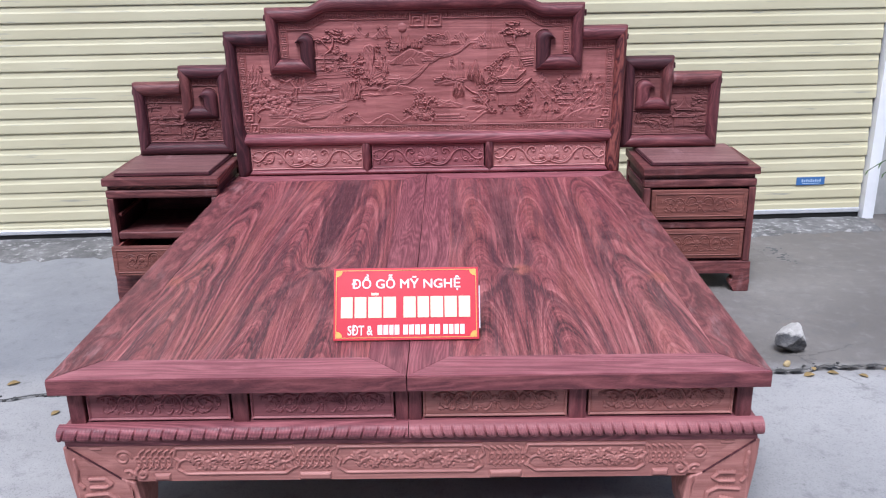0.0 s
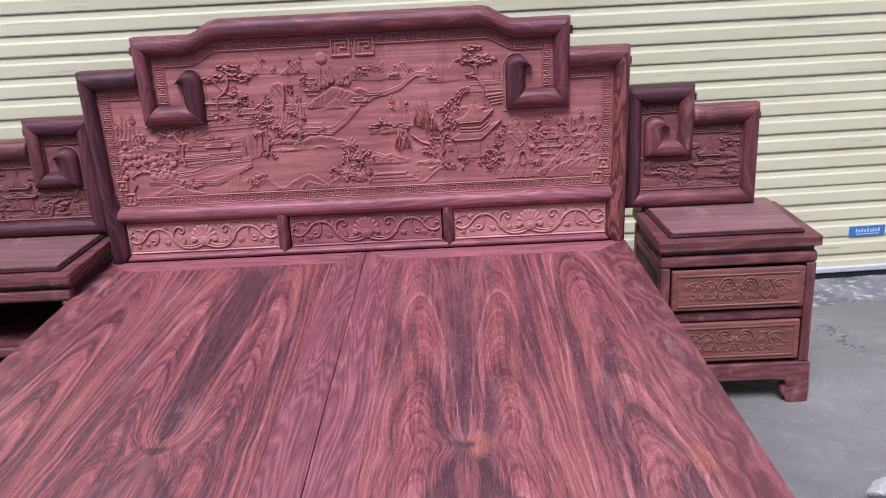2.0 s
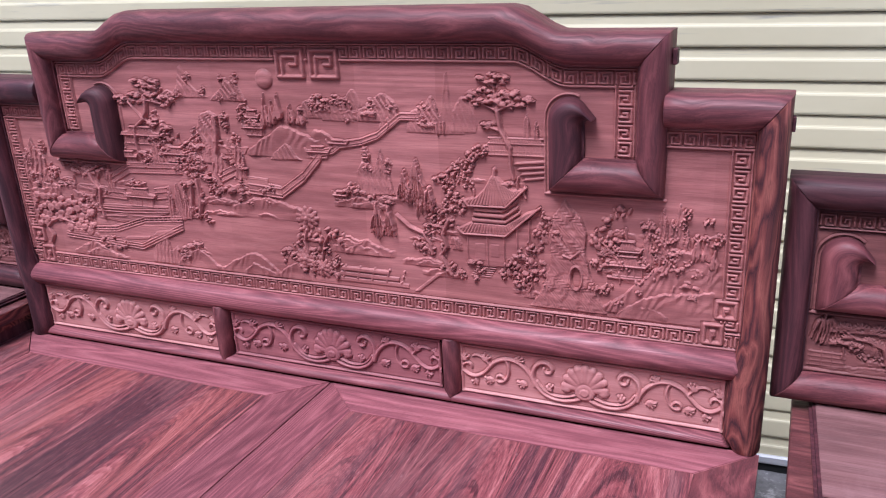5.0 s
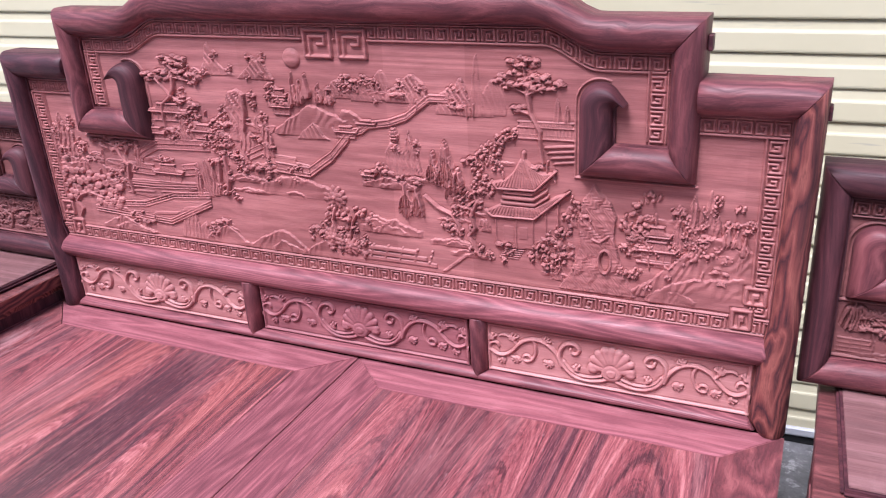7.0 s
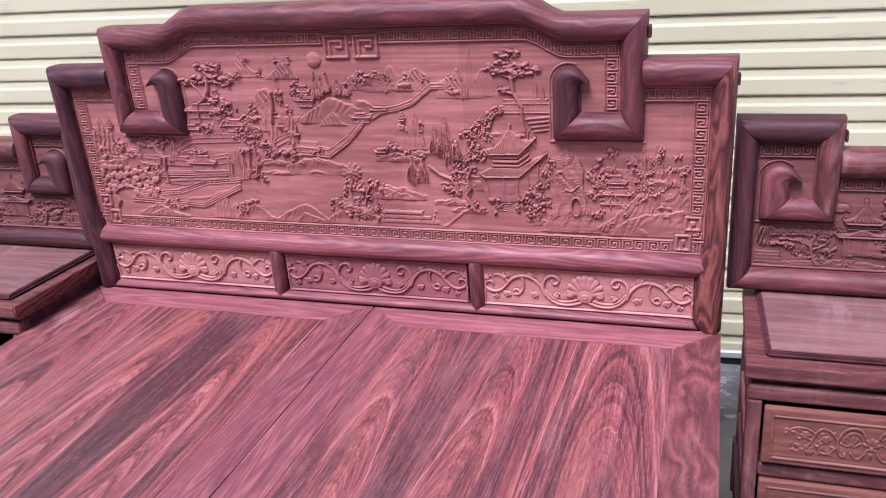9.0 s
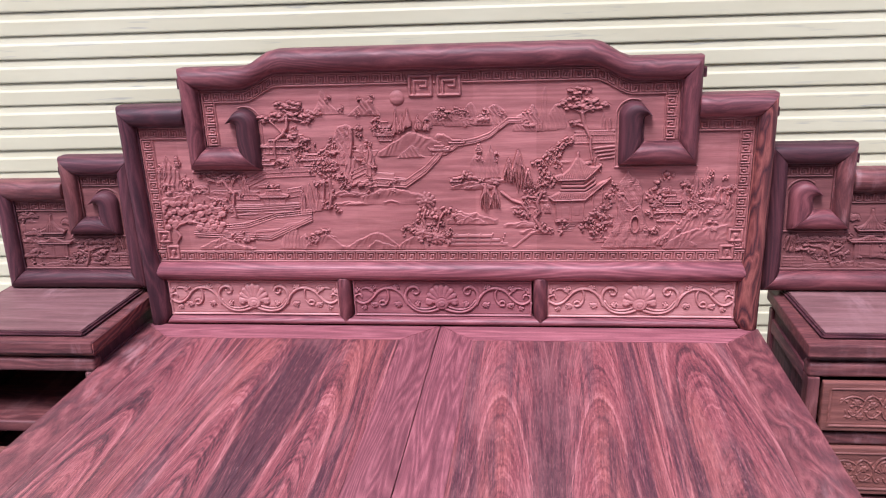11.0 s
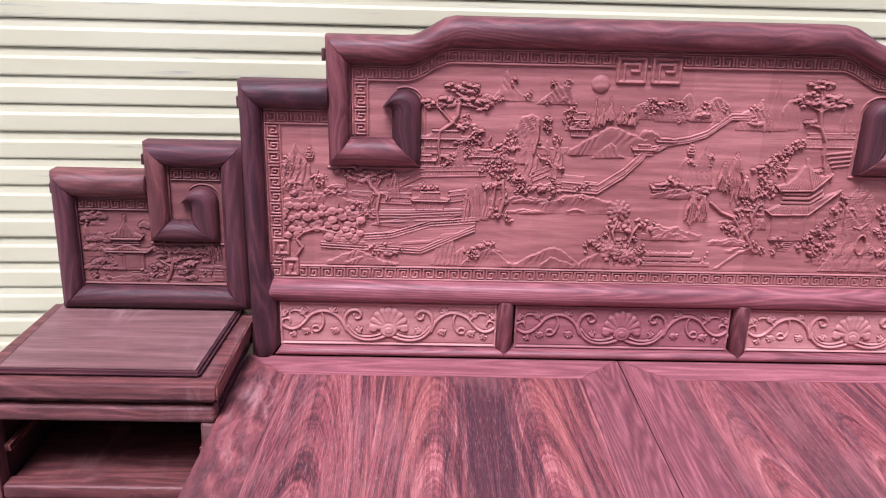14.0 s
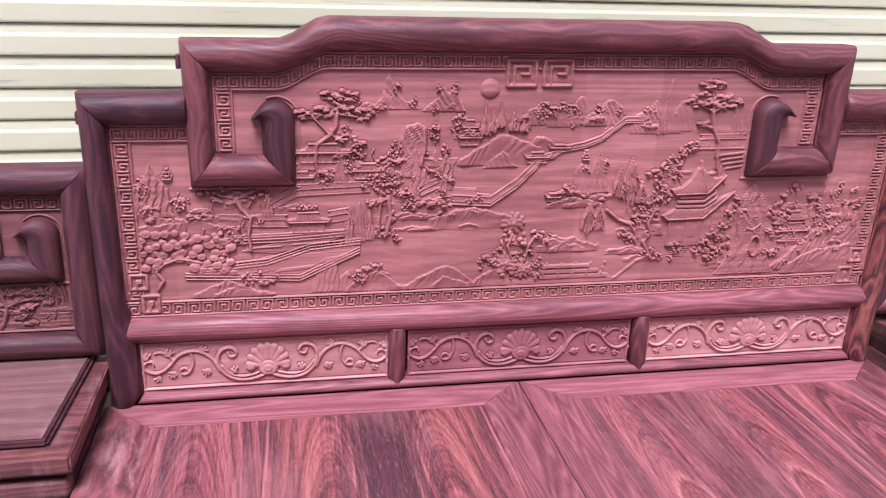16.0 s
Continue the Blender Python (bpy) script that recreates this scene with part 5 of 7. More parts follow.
def bed_apron():
    """The low front apron with its clouded lower edge, and the legs."""
    yf = -2.0
    r = Relief(-0.895, 0.895, 0.19, 0.2965, 0.002)
    r.rng = random.Random(4)
    for cx, wd in ((0.0, 0.185), (-0.455, 0.15), (0.455, 0.15)):
        for pts in ([(cx - wd, 0.288), (cx + wd, 0.288)], [(cx - wd + 0.02, 0.212), (cx + wd - 0.02, 0.212)],
                    [(cx - wd, 0.288), (cx - wd - 0.008, 0.262), (cx - wd + 0.006, 0.25), (cx - wd - 0.002, 0.228), (cx - wd + 0.02, 0.212)],
                    [(cx + wd, 0.288), (cx + wd + 0.008, 0.262), (cx + wd - 0.006, 0.25), (cx + wd + 0.002, 0.228), (cx + wd - 0.02, 0.212)]):
            r.stroke(pts, 0.0038, 0.005)
        for k in range(7):
            x = cx + wd * 0.25 * (k - 3)
            z = 0.250 + 0.012 * (-1) ** k
            r.curve((x - 0.035, 0.240), (x - 0.01, 0.282), (x + 0.01, 0.218), (x + 0.035, 0.258), 0.0028, 0.0045, 0.7)
            for i in range(6):
                a = math.radians(60 * i + 10 * k)
                r.blob(x + 0.0085 * math.cos(a), z + 0.0085 * math.sin(a), 0.0070, 0.0046, 0.005, 0.0006, a)
            r.blob(x, z, 0.004, 0.004, 0.006)
            r.leaves(x + 0.018, 0.250, 0.022, 0.026, 12, 0.010, 0.005, 0.001)
    for s in (1, -1):
        for x0, x1 in ((0.205, 0.285), (0.62, 0.70)):
            for k in range(6):
                x = s * (x0 + (x1 - x0) * k / 5)
                r.curve((x - s * 0.012, 0.284), (x + s * 0.02, 0.272), (x - s * 0.02, 0.250), (x + s * 0.016, 0.226), 0.0028, 0.0045, 0.6)
                r.curve((x, 0.262), (x + s * 0.012, 0.268), (x + s * 0.016, 0.254), (x + s * 0.006, 0.248), 0.0020, 0.004)
                r.blob(x + s * 0.004, 0.236, 0.008, 0.0038, 0.0045, 0, s * 0.7)
        r.spiral(s * 0.745, 0.262, 0.022, 1.5, 0.0035, 0.004, 0, s)
        r.spiral(s * 0.70, 0.214, 0.018, 1.2, 0.004, 0.005, 0, s)
        r.spiral(s * 0.735, 0.206, 0.018, 1.2, 0.004, 0.005, 1, -s)
        r.stroke([(s * 0.80, 0.288), (s * 0.84, 0.288), (s * 0.83, 0.26), (s * 0.78, 0.225)], 0.003, 0.003)
        r.rect(min(s * 0.205, s * 0.29), max(s * 0.205, s * 0.29), 0.192, 0.214, 0.006)
        r.rect(min(s * 0.625, s * 0.67), max(s * 0.625, s * 0.67), 0.192, 0.214, 0.006)
    r.h *= 0.8
    r.soften(1)
    r.mesh("apron_carving", yf, WOOD_TAN, bed, "apron carved with flowers in cartouches",
           keep=lambda X, Z: Z > np.where(np.abs(X) > 0.715, 0.195 + (np.abs(X) - 0.715) * 0.83, 0.0))
    part("apron", prism([(-0.885, 0.296), (-0.76, 0.198), (-0.69, 0.193), (0.69, 0.193), (0.76, 0.198), (0.885, 0.296)], yf + 0.001, yf + 0.03), WOOD_TAN, bed)
    for s in (1, -1):
        out = [(0.897, 0.296), (0.896, 0.25), (0.889, 0.18), (0.880, 0.10), (0.878, 0.06), (0.885, GZ), (0.740, GZ), (0.722, 0.05), (0.712, 0.12), (0.722, 0.185), (0.757, 0.2), (0.885, 0.296)]
        pts = [(s * x, z) for x, z in out]
        leg = part("front_leg", prism(pts if s > 0 else pts[::-1], yf - 0.002, yf + 0.13, 0.003), WOOD_TAN, bed, "bracket leg with carved fret", axis="z")
        seam = [(0.885, 0.2970), (0.757, 0.2010), (0.7575, 0.1995), (0.8858, 0.2955)]
        seam = [(s * x, z) for x, z in seam]
        part("mitre_seam", prism(seam if s < 0 else seam[::-1], yf - 0.0046, yf + 0.004, 0.0), WOOD_DEEP, leg, "dark open mitre")
        q = Relief(0.70, 0.895, GZ, 0.29, 0.002)
        for p in ([(0.872, 0.26), (0.868, 0.225), (0.873, 0.19), (0.86, 0.175)], [(0.84, 0.20), (0.80, 0.20), (0.785, 0.185), (0.80, 0.175), (0.84, 0.175)],
                  [(0.855, 0.150), (0.80, 0.155), (0.775, 0.14), (0.772, 0.10), (0.79, 0.08), (0.85, 0.08), (0.85, 0.115), (0.81, 0.125), (0.808, 0.10), (0.828, 0.10)],
                  [(0.735, 0.04), (0.722, 0.12), (0.735, 0.19)]):
            q.stroke(p, 0.005, 0.006)
        q.soften(1)
        q.mesh("leg_carving", yf - 0.0022, WOOD_TAN, leg, keep=lambda X, Z: (X < 0.874) & (X > 0.728) & (Z < 0.193 + (X - 0.757) * 0.7) | ((X > 0.76) & (X < 0.874) & (Z < 0.19)), sx=s)
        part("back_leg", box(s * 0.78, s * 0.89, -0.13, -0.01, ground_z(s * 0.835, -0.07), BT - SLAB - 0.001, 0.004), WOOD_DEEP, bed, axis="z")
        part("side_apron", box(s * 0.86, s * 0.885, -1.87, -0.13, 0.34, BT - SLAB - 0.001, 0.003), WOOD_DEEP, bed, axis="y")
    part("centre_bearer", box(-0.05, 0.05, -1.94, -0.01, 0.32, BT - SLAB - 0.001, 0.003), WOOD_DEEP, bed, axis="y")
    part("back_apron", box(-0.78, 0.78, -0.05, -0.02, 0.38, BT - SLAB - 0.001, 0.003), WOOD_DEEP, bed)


bed_apron()

# ---- the headboard ----
HX = 0.006
YE, DEP, YB = 0.020, 0.038, 0.062
hb = part("headboard", box(-0.88 + HX, 0.88 + HX, 0.034, 0.058, 0.46, 1.10, 0.001), WOOD_DEEP, bed, "stepped headboard with a carved landscape")
part("upper_back", box(-0.66 + HX, 0.66 + HX, 0.034, 0.058, 1.1005, 1.23, 0.001), WOOD_DEEP, hb)


def ogee(x, lo, hi, xa, xb):
    t = np.clip((np.abs(x) - xa) / (xb - xa), 0, 1)
    t = t * t * (3 - 2 * t)
    return hi + (lo - hi) * t


def spiral_scroll(sx, parent, mats, post_o, post_i, zt_o, zt_i, zb, zbi, up_o, up_i, zc, ye, dep, yb, dx):
    """A frame post that turns inwards at its foot and curls up into a hook."""
    f = lambda pts: [(sx * a + dx, z) for a, z in pts]
    moulding("scroll_post", f(straight((post_o, zt_o), (post_o - 0.004, zb))), f(straight((post_i, zt_i), (post_i, zbi))), ye, dep, yb, mats[0], parent)
    moulding("scroll_foot", f(straight((post_o - 0.004, zb), (up_o, zb))), f(straight((post_i, zbi), (up_i, zbi))), ye, dep, yb, mats[1], parent)
    w = up_i - up_o
    r = w * 0.58
    cx = up_o + r
    arc = [Vector((cx - r * math.cos(math.radians(d)), zc + r * math.sin(math.radians(d)))) for d in range(0, 131, 10)]
    tip = Vector((up_i + 0.30 * w, zc + 0.02 * w))
    flare = [arc[-1].lerp(tip, t) + Vector((0.05 * w, -0.05 * w)) * math.sin(math.pi * t) * 0.4 for t in (0.35, 0.7, 1.0)]
    outer = straight((up_o, zb), (up_o, zc), 5)[:-1] + arc + flare
    inner = straight((up_i, zbi), (up_i, zc - 0.25 * w), 5)[:-1]
    m = len(outer) - len(inner)
    for i in range(m):
        t = i / (m - 1)
        inner.append(Vector((up_i + (tip.x - up_i) * t ** 2.6 - 0.0008 * t, zc - 0.25 * w + (tip.y - 0.0015 - zc + 0.25 * w) * (1 - (1 - t) ** 2.0))))
    moulding("scroll_hook", f(outer), f(inner), ye, dep * 0.96, yb, mats[2], parent, "dark rounded scroll end")


def headboard():
    f = lambda pts, sx=1: [(sx * a + HX, z) for a, z in pts]
    n = 60
    xo, xi = np.linspace(-0.705, 0.705, n + 1), np.linspace(-0.650, 0.650, n + 1)
    outer = [(x + HX, float(ogee(x, 1.262, 1.306, 0.425, 0.525))) for x in xo]
    inner = [(x + HX, float(ogee(x, 1.200, 1.241, 0.425, 0.530))) for x in xi]
    moulding("top_rail", outer, inner, YE, DEP, YB, WOOD, hb, "heavy rounded top rail with stepped shoulders")
    for sx in (-1, 1):
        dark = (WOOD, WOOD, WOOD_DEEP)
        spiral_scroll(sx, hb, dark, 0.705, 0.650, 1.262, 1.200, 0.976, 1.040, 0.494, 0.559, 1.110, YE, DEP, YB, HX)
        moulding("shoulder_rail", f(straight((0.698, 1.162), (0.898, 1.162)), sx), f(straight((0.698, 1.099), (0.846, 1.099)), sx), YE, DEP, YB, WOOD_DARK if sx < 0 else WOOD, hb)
        si = straight((0.846, 1.099), (0.844, 0.69), 11)[:-1] + straight((0.829, 0.66), (0.824, 0.527), 4) + [Vector((0.842, 0.5005))]
        so = [Vector((0.898, 1.162)).lerp(Vector((0.894, 0.5005)), (1.099 - p.y) / (1.099 - 0.5005)) for p in si]
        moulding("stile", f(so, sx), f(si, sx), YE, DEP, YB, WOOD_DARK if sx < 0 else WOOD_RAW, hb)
        part("tenon", box(sx * 0.705 + HX, sx * 0.705 + HX + sx * 0.008, 0.015, 0.04, 1.205, 1.232, 0.002), WOOD_DEEP, hb)
        part("tenon", box(sx * 0.897 + HX, sx * 0.897 + HX + sx * 0.006, 0.015, 0.04, 1.10, 1.125, 0.002), WOOD_DEEP, hb)
        # pointed dividers between the lower panels
        c = 0.2865
        moulding("divider", f([(c - 0.022, 0.650), (c - 0.022, 0.60), (c - 0.022, 0.530), (c, 0.506)], sx), f([(c + 0.022, 0.650), (c + 0.022, 0.60), (c + 0.022, 0.530), (c, 0.506)], sx), 0.018, 0.030, YB, WOOD, hb)
    a = [(-0.862, 0.6675), (-0.838, 0.696)] + straight((-0.6, 0.696), (0.6, 0.696), 20) + [(0.838, 0.696), (0.862, 0.6675)]
    b = [(-0.862, 0.6670), (-0.838, 0.638)] + straight((-0.6, 0.638), (0.6, 0.638), 20) + [(0.838, 0.638), (0.862, 0.6670)]
    moulding("middle_rail", f(a), f(b), YE - 0.002, 0.031, YB, WOOD_MID, hb)
    moulding("bottom_rail", f(straight((0.842, 0.5005), (-0.842, 0.5005), 20)), f(straight((0.824, 0.527), (-0.824, 0.527), 20)), YE - 0.002, 0.030, YB, WOOD_MID, hb)
    low = scroll_panel(0.522, 0.112, 0)
    low.zs = low.zs + 0.527
    for k, xc in enumerate((-0.5655, 0.0, 0.5655)):
        low.mesh("lower_panel", 0.011, WOOD_SAP if k != 1 else WOOD_ROSE, hb, "panel carved with a shell and leafy scrolls", dx=xc + HX)


headboard()


def landscape():
    """The carved river landscape within a running key border."""
    r = Relief(-0.860, 0.860, 0.686, 1.250, 0.0010)
    r.thicket(((-0.66, 0.90, 0.09, 0.028), (-0.57, 0.94, 0.07, 0.016), (-0.44, 0.985, 0.07, 0.020), (-0.33, 1.000, 0.07, 0.040), (-0.36, 0.925, 0.05, 0.020), (-0.24, 0.945, 0.06, 0.018), (-0.20, 1.03, 0.04, 0.03),
               (-0.12, 1.085, 0.05, 0.02), (0.05, 1.105, 0.09, 0.016), (0.16, 1.098, 0.05, 0.012), (0.27, 1.088, 0.06, 0.014), (0.30, 0.95, 0.05, 0.060), (0.27, 0.85, 0.04, 0.05), (0.45, 0.80, 0.06, 0.04), (0.44, 0.985, 0.05, 0.020),
               (0.13, 0.945, 0.06, 0.016), (0.66, 0.86, 0.09, 0.05), (0.74, 0.83, 0.06, 0.05), (0.62, 0.78, 0.05, 0.02), (-0.03, 0.80, 0.07, 0.04), (-0.16, 0.905, 0.06, 0.010), (-0.60, 0.775, 0.09, 0.018), (-0.36, 0.775, 0.07, 0.02),
               (-0.80, 0.935, 0.03, 0.040), (-0.70, 0.94, 0.04, 0.022), (-0.50, 0.925, 0.05, 0.014), (-0.40, 1.06, 0.04, 0.03), (-0.30, 0.87, 0.03, 0.04), (-0.11, 0.93, 0.05, 0.012), (0.34, 0.80, 0.05, 0.02), (0.50, 0.90, 0.03, 0.05), (0.60, 0.86, 0.03, 0.04), (0.78, 0.90, 0.03, 0.04), (-0.30, 1.130, 0.05, 0.008), (-0.19, 1.128, 0.04, 0.008), (0.03, 1.112, 0.05, 0.010), (0.14, 1.110, 0.06, 0.010), (0.28, 1.094, 0.05, 0.012), (0.70, 0.90, 0.05, 0.03)))
    # far mountains along the top
    r.rock([(-0.372, 1.128), (-0.352, 1.142), (-0.335, 1.136), (-0.322, 1.152), (-0.312, 1.190), (-0.305, 1.196), (-0.296, 1.172), (-0.284, 1.152), (-0.266, 1.136), (-0.242, 1.126)], 0.0065, 0.016, 0.5)
    r.rock([(-0.240, 1.122), (-0.222, 1.138), (-0.206, 1.150), (-0.196, 1.172), (-0.186, 1.160), (-0.176, 1.170), (-0.164, 1.150), (-0.148, 1.122)], 0.0062, 0.013, 0.4)
    for x, z in ((-0.372, 1.146), (-0.292, 1.168), (-0.204, 1.170), (-0.172, 1.168), (-0.258, 1.140)):
        r.foliage(x, z, 0.009, 0.009, 0.0045)
    for x, z, w, h, q in ((0.010, 1.092, 0.036, 0.040, 2), (0.062, 1.088, 0.034, 0.046, 3), (0.100, 1.092, 0.022, 0.060, 4), (0.165, 1.090, 0.036, 0.056, 5), (0.128, 1.090, 0.024, 0.030, 6), (0.242, 1.072, 0.030, 0.050, 7), (0.266, 1.072, 0.020, 0.072, 8), (0.330, 1.076, 0.026, 0.068, 9)):
        r.crag(x, z, w, h, q, h=0.0066, pitch=0.012, lean=0.3)
    r.rock([(0.270, 1.070), (0.286, 1.118), (0.294, 1.182), (0.300, 1.190), (0.303, 1.140), (0.312, 1.110), (0.330, 1.072)], 0.0066, 0.010)
    for x, z in ((0.019, 1.130), (0.040, 1.124), (0.062, 1.130), (0.010, 1.118), (0.086, 1.124), (0.142, 1.124), (0.182, 1.120), (0.252, 1.118), (0.244, 1.096)):
        r.foliage(x, z, 0.013, 0.010, 0.0048)
    r.blob(-0.100, 1.168, 0.0205, 0.0205, 0.007)
    # gateway rock at the end, with its pagoda and banks
    r.rock([(-0.836, 0.912), (-0.826, 0.955), (-0.800, 0.985), (-0.788, 1.000), (-0.778, 1.022), (-0.768, 1.000), (-0.756, 0.985), (-0.745, 0.970), (-0.738, 0.912)], 0.0075, 0.014)
    r.hall(-0.746, 0.985, 0.008, 0.014, 3, 3)
    r.foliage(-0.794, 0.972, 0.013, 0.024, 0.0048)
    r.foliage(-0.728, 0.936, 0.018, 0.014, 0.0050)
    for pts, foot in (([(-0.84, 0.918), (-0.80, 0.924), (-0.76, 0.910), (-0.70, 0.905), (-0.65, 0.912), (-0.60, 0.900)], 0.880), ([(-0.84, 0.892), (-0.77, 0.896), (-0.70, 0.905), (-0.65, 0.892), (-0.60, 0.884)], 0.862)):
        r.hill(pts, foot, 0.0052, 0.022)
    # the tree with round pads of leaves
    t = random.Random(12)
    r.stroke([(-0.780, 0.756), (-0.768, 0.775), (-0.782, 0.795), (-0.764, 0.812), (-0.735, 0.822), (-0.690, 0.812)], 0.0036, 0.005, 0.001, 0.7)
    r.stroke([(-0.764, 0.812), (-0.780, 0.835)], 0.0026, 0.004, 0.001)
    for row in range(6):
        for col in range(10):
            px = -0.812 + 0.0190 * col + (0.010 if row % 2 else 0) + t.uniform(-0.004, 0.004)
            pz = 0.874 - 0.0138 * row - 0.17 * max(0, px + 0.735) + t.uniform(-0.004, 0.004)
            if t.random() < 0.12:
                continue
            q = 0.0108 * t.uniform(0.75, 1.1)
            up = 0.0016 + 0.0042 * t.random()
            r.disc(px, pz, q, q * 0.80, 0.0018, up)
            r.blob(px + t.uniform(-0.002, 0.002), pz + 0.002, q * 0.5, q * 0.36, 0.0010, up + 0.0016)
    for x, z in ((-0.650, 0.868), (-0.628, 0.846), (-0.612, 0.862), (-0.640, 0.832)):
        r.foliage(x, z, 0.012, 0.014, 0.0075)
    # pine over the galleries
    r.old_pine([(-0.615, 0.946), (-0.606, 0.925), (-0.588, 0.905), (-0.594, 0.870), (-0.590, 0.835)], [(-0.650, 0.960, 0.034, 0.011), (-0.596, 0.956, 0.030, 0.011), (-0.625, 0.945, 0.028, 0.008)])
    r.crag(-0.553, 0.900, 0.014, 0.060, 31, h=0.0072, pitch=0.008)
    # palace galleries and courts
    r.gallery((-0.551, 0.920), (-0.491, 0.950), 0.013, 6)
    r.gallery((-0.491, 0.950), (-0.345, 0.955), 0.013, 14)
    r.gallery((-0.650, 0.888), (-0.515, 0.884), 0.015, 10)
    r.gallery((-0.430, 0.890), (-0.392, 0.896), 0.015, 5)
    r.hall(-0.472, 0.872, 0.040, 0.056, 1, 5)
    r.steps([(-0.655, 0.868), (-0.520, 0.870), (-0.395, 0.876), (-0.395, 0.862), (-0.520, 0.856), (-0.640, 0.856)], 0.0032)
    r.steps([(-0.610, 0.832), (-0.502, 0.858), (-0.405, 0.858), (-0.460, 0.842), (-0.540, 0.826)], 0.0026, 2)
    r.steps([(-0.730, 0.780), (-0.700, 0.796), (-0.560, 0.806), (-0.470, 0.836), (-0.365, 0.846), (-0.364, 0.824), (-0.490, 0.766), (-0.600, 0.772)], 0.0036, 3)
    r.steps([(-0.600, 0.806), (-0.550, 0.822), (-0.500, 0.814), (-0.540, 0.802)], 0.0020, 1)
    for off in (0.0, 0.0065, 0.0125):
        r.stroke([(-0.700, 0.790 + off), (-0.560, 0.802 + off), (-0.470, 0.832 + off), (-0.365, 0.842 + off)], 0.0012, 0.0014, 0.0026)
        r.stroke([(-0.724, 0.776 + off), (-0.600, 0.770 + off), (-0.492, 0.764 + off), (-0.366, 0.822 + off)], 0.0012, 0.0014, 0.0026)
        r.stroke([(-0.640, 0.850 + off), (-0.520, 0.852 + off), (-0.400, 0.860 + off)], 0.0011, 0.0013, 0.0022)
    for x0, z0, x1, z1 in ((-0.640, 0.783, -0.560, 0.790), (-0.545, 0.783, -0.470, 0.800), (-0.455, 0.800, -0.395, 0.822), (-0.600, 0.836, -0.530, 0.845), (-0.515, 0.842, -0.450, 0.850)):
        r.poly([(x0, z0), (x1, z0 + 0.4 * (z1 - z0)), (x1 + 0.012, z1), (x0 + 0.012, z0 + 0.6 * (z1 - z0))], 0.0034, slope=3)
    for k in range(26):
        u = k / 25
        x = -0.700 + 0.335 * u
        z = 0.790 + 0.012 * min(1, u / 0.42) + (0.030 * (u - 0.42) / 0.27 if u > 0.42 else 0) * (1 if u < 0.69 else 0) + ((0.030 + 0.010 * (u - 0.69) / 0.31) if u >= 0.69 else 0)
        r.stroke([(x, z), (x, z + 0.013)], 0.0010, 0.0016, 0.0024)
    for k, (x, w, h) in enumerate(((-0.388, 0.012, 0.072), (-0.366, 0.012, 0.088), (-0.345, 0.010, 0.070), (-0.330, 0.010, 0.055))):
        r.crag(x, 0.842 + 0.004 * k, w, h, 40 + k, h=0.0075, pitch=0.0075)
    r.stroke([(-0.306, 0.945), (-0.302, 0.900), (-0.310, 0.862)], 0.0045, 0.0055, 0.002)
    r.stroke([(-0.322, 0.940), (-0.326, 0.895), (-0.332, 0.862)], 0.0034, 0.005, 0.002)
    # house, great pine and thickets above the galleries
    r.hall(-0.440, 1.020, 0.056, 0.050, 1, 8)
    r.steps([(-0.500, 1.002), (-0.496, 1.018), (-0.385, 1.020), (-0.380, 1.004)], 0.0026)
    r.old_pine([(-0.411, 1.118), (-0.414, 1.092), (-0.426, 1.075), (-0.452, 1.056), (-0.455, 1.022), (-0.450, 0.990)], [(-0.408, 1.152, 0.034, 0.012), (-0.460, 1.118, 0.034, 0.013), (-0.370, 1.116, 0.032, 0.012), (-0.412, 1.130, 0.030, 0.010), (-0.392, 1.068, 0.018, 0.007)])
    r.hall(-0.482, 0.975, 0.022, 0.034, 1, 3)
    r.hall(-0.350, 0.984, 0.032, 0.042, 1, 6)
    r.crag(-0.404, 0.975, 0.016, 0.058, 51, h=0.0070, pitch=0.009)
    for x, z, a, b in ((-0.372, 1.040, 0.018, 0.013), (-0.398, 1.028, 0.012, 0.010), (-0.289, 1.048, 0.014, 0.013), (-0.302, 1.030, 0.012, 0.012), (-0.312, 1.002, 0.022, 0.016), (-0.335, 0.985, 0.018, 0.012), (-0.296, 0.982, 0.020, 0.014), (-0.312, 0.962, 0.024, 0.012), (-0.268, 0.952, 0.026, 0.012), (-0.430, 0.992, 0.014, 0.012)):
        r.foliage(x, z, a, b, 0.0054)
    # the cleft crag, its tree, and the roofed bridge in the rock
    r.rock([(-0.284, 0.985), (-0.276, 1.030), (-0.286, 1.062), (-0.272, 1.092), (-0.248, 1.100), (-0.226, 1.090), (-0.228, 1.050), (-0.234, 1.010), (-0.230, 0.985)], 0.0085, 0.020, 0.15)
    r.stroke([(-0.236, 1.086), (-0.232, 1.050), (-0.240, 1.010)], 0.0040, 0.006, 0.003, 0.8)
    r.foliage(-0.212, 1.076, 0.012, 0.020, 0.0050)
    r.crag(-0.185, 0.955, 0.016, 0.078, 55, h=0.0078, pitch=0.011)
    r.rock([(-0.262, 0.935), (-0.258, 0.985), (-0.240, 1.002), (-0.212, 1.000), (-0.216, 0.975), (-0.240, 0.960), (-0.238, 0.935)], 0.0085, 0.012)
    r.gallery((-0.238, 0.944), (-0.176, 0.972), 0.012, 6)
    for k in range(9):
        r.foliage(-0.226 + 0.0065 * k, 1.000 - 0.0030 * k, 0.006, 0.005, 0.0040, 0.0075)
    r.foliage(-0.262, 0.925, 0.024, 0.012, 0.0046)
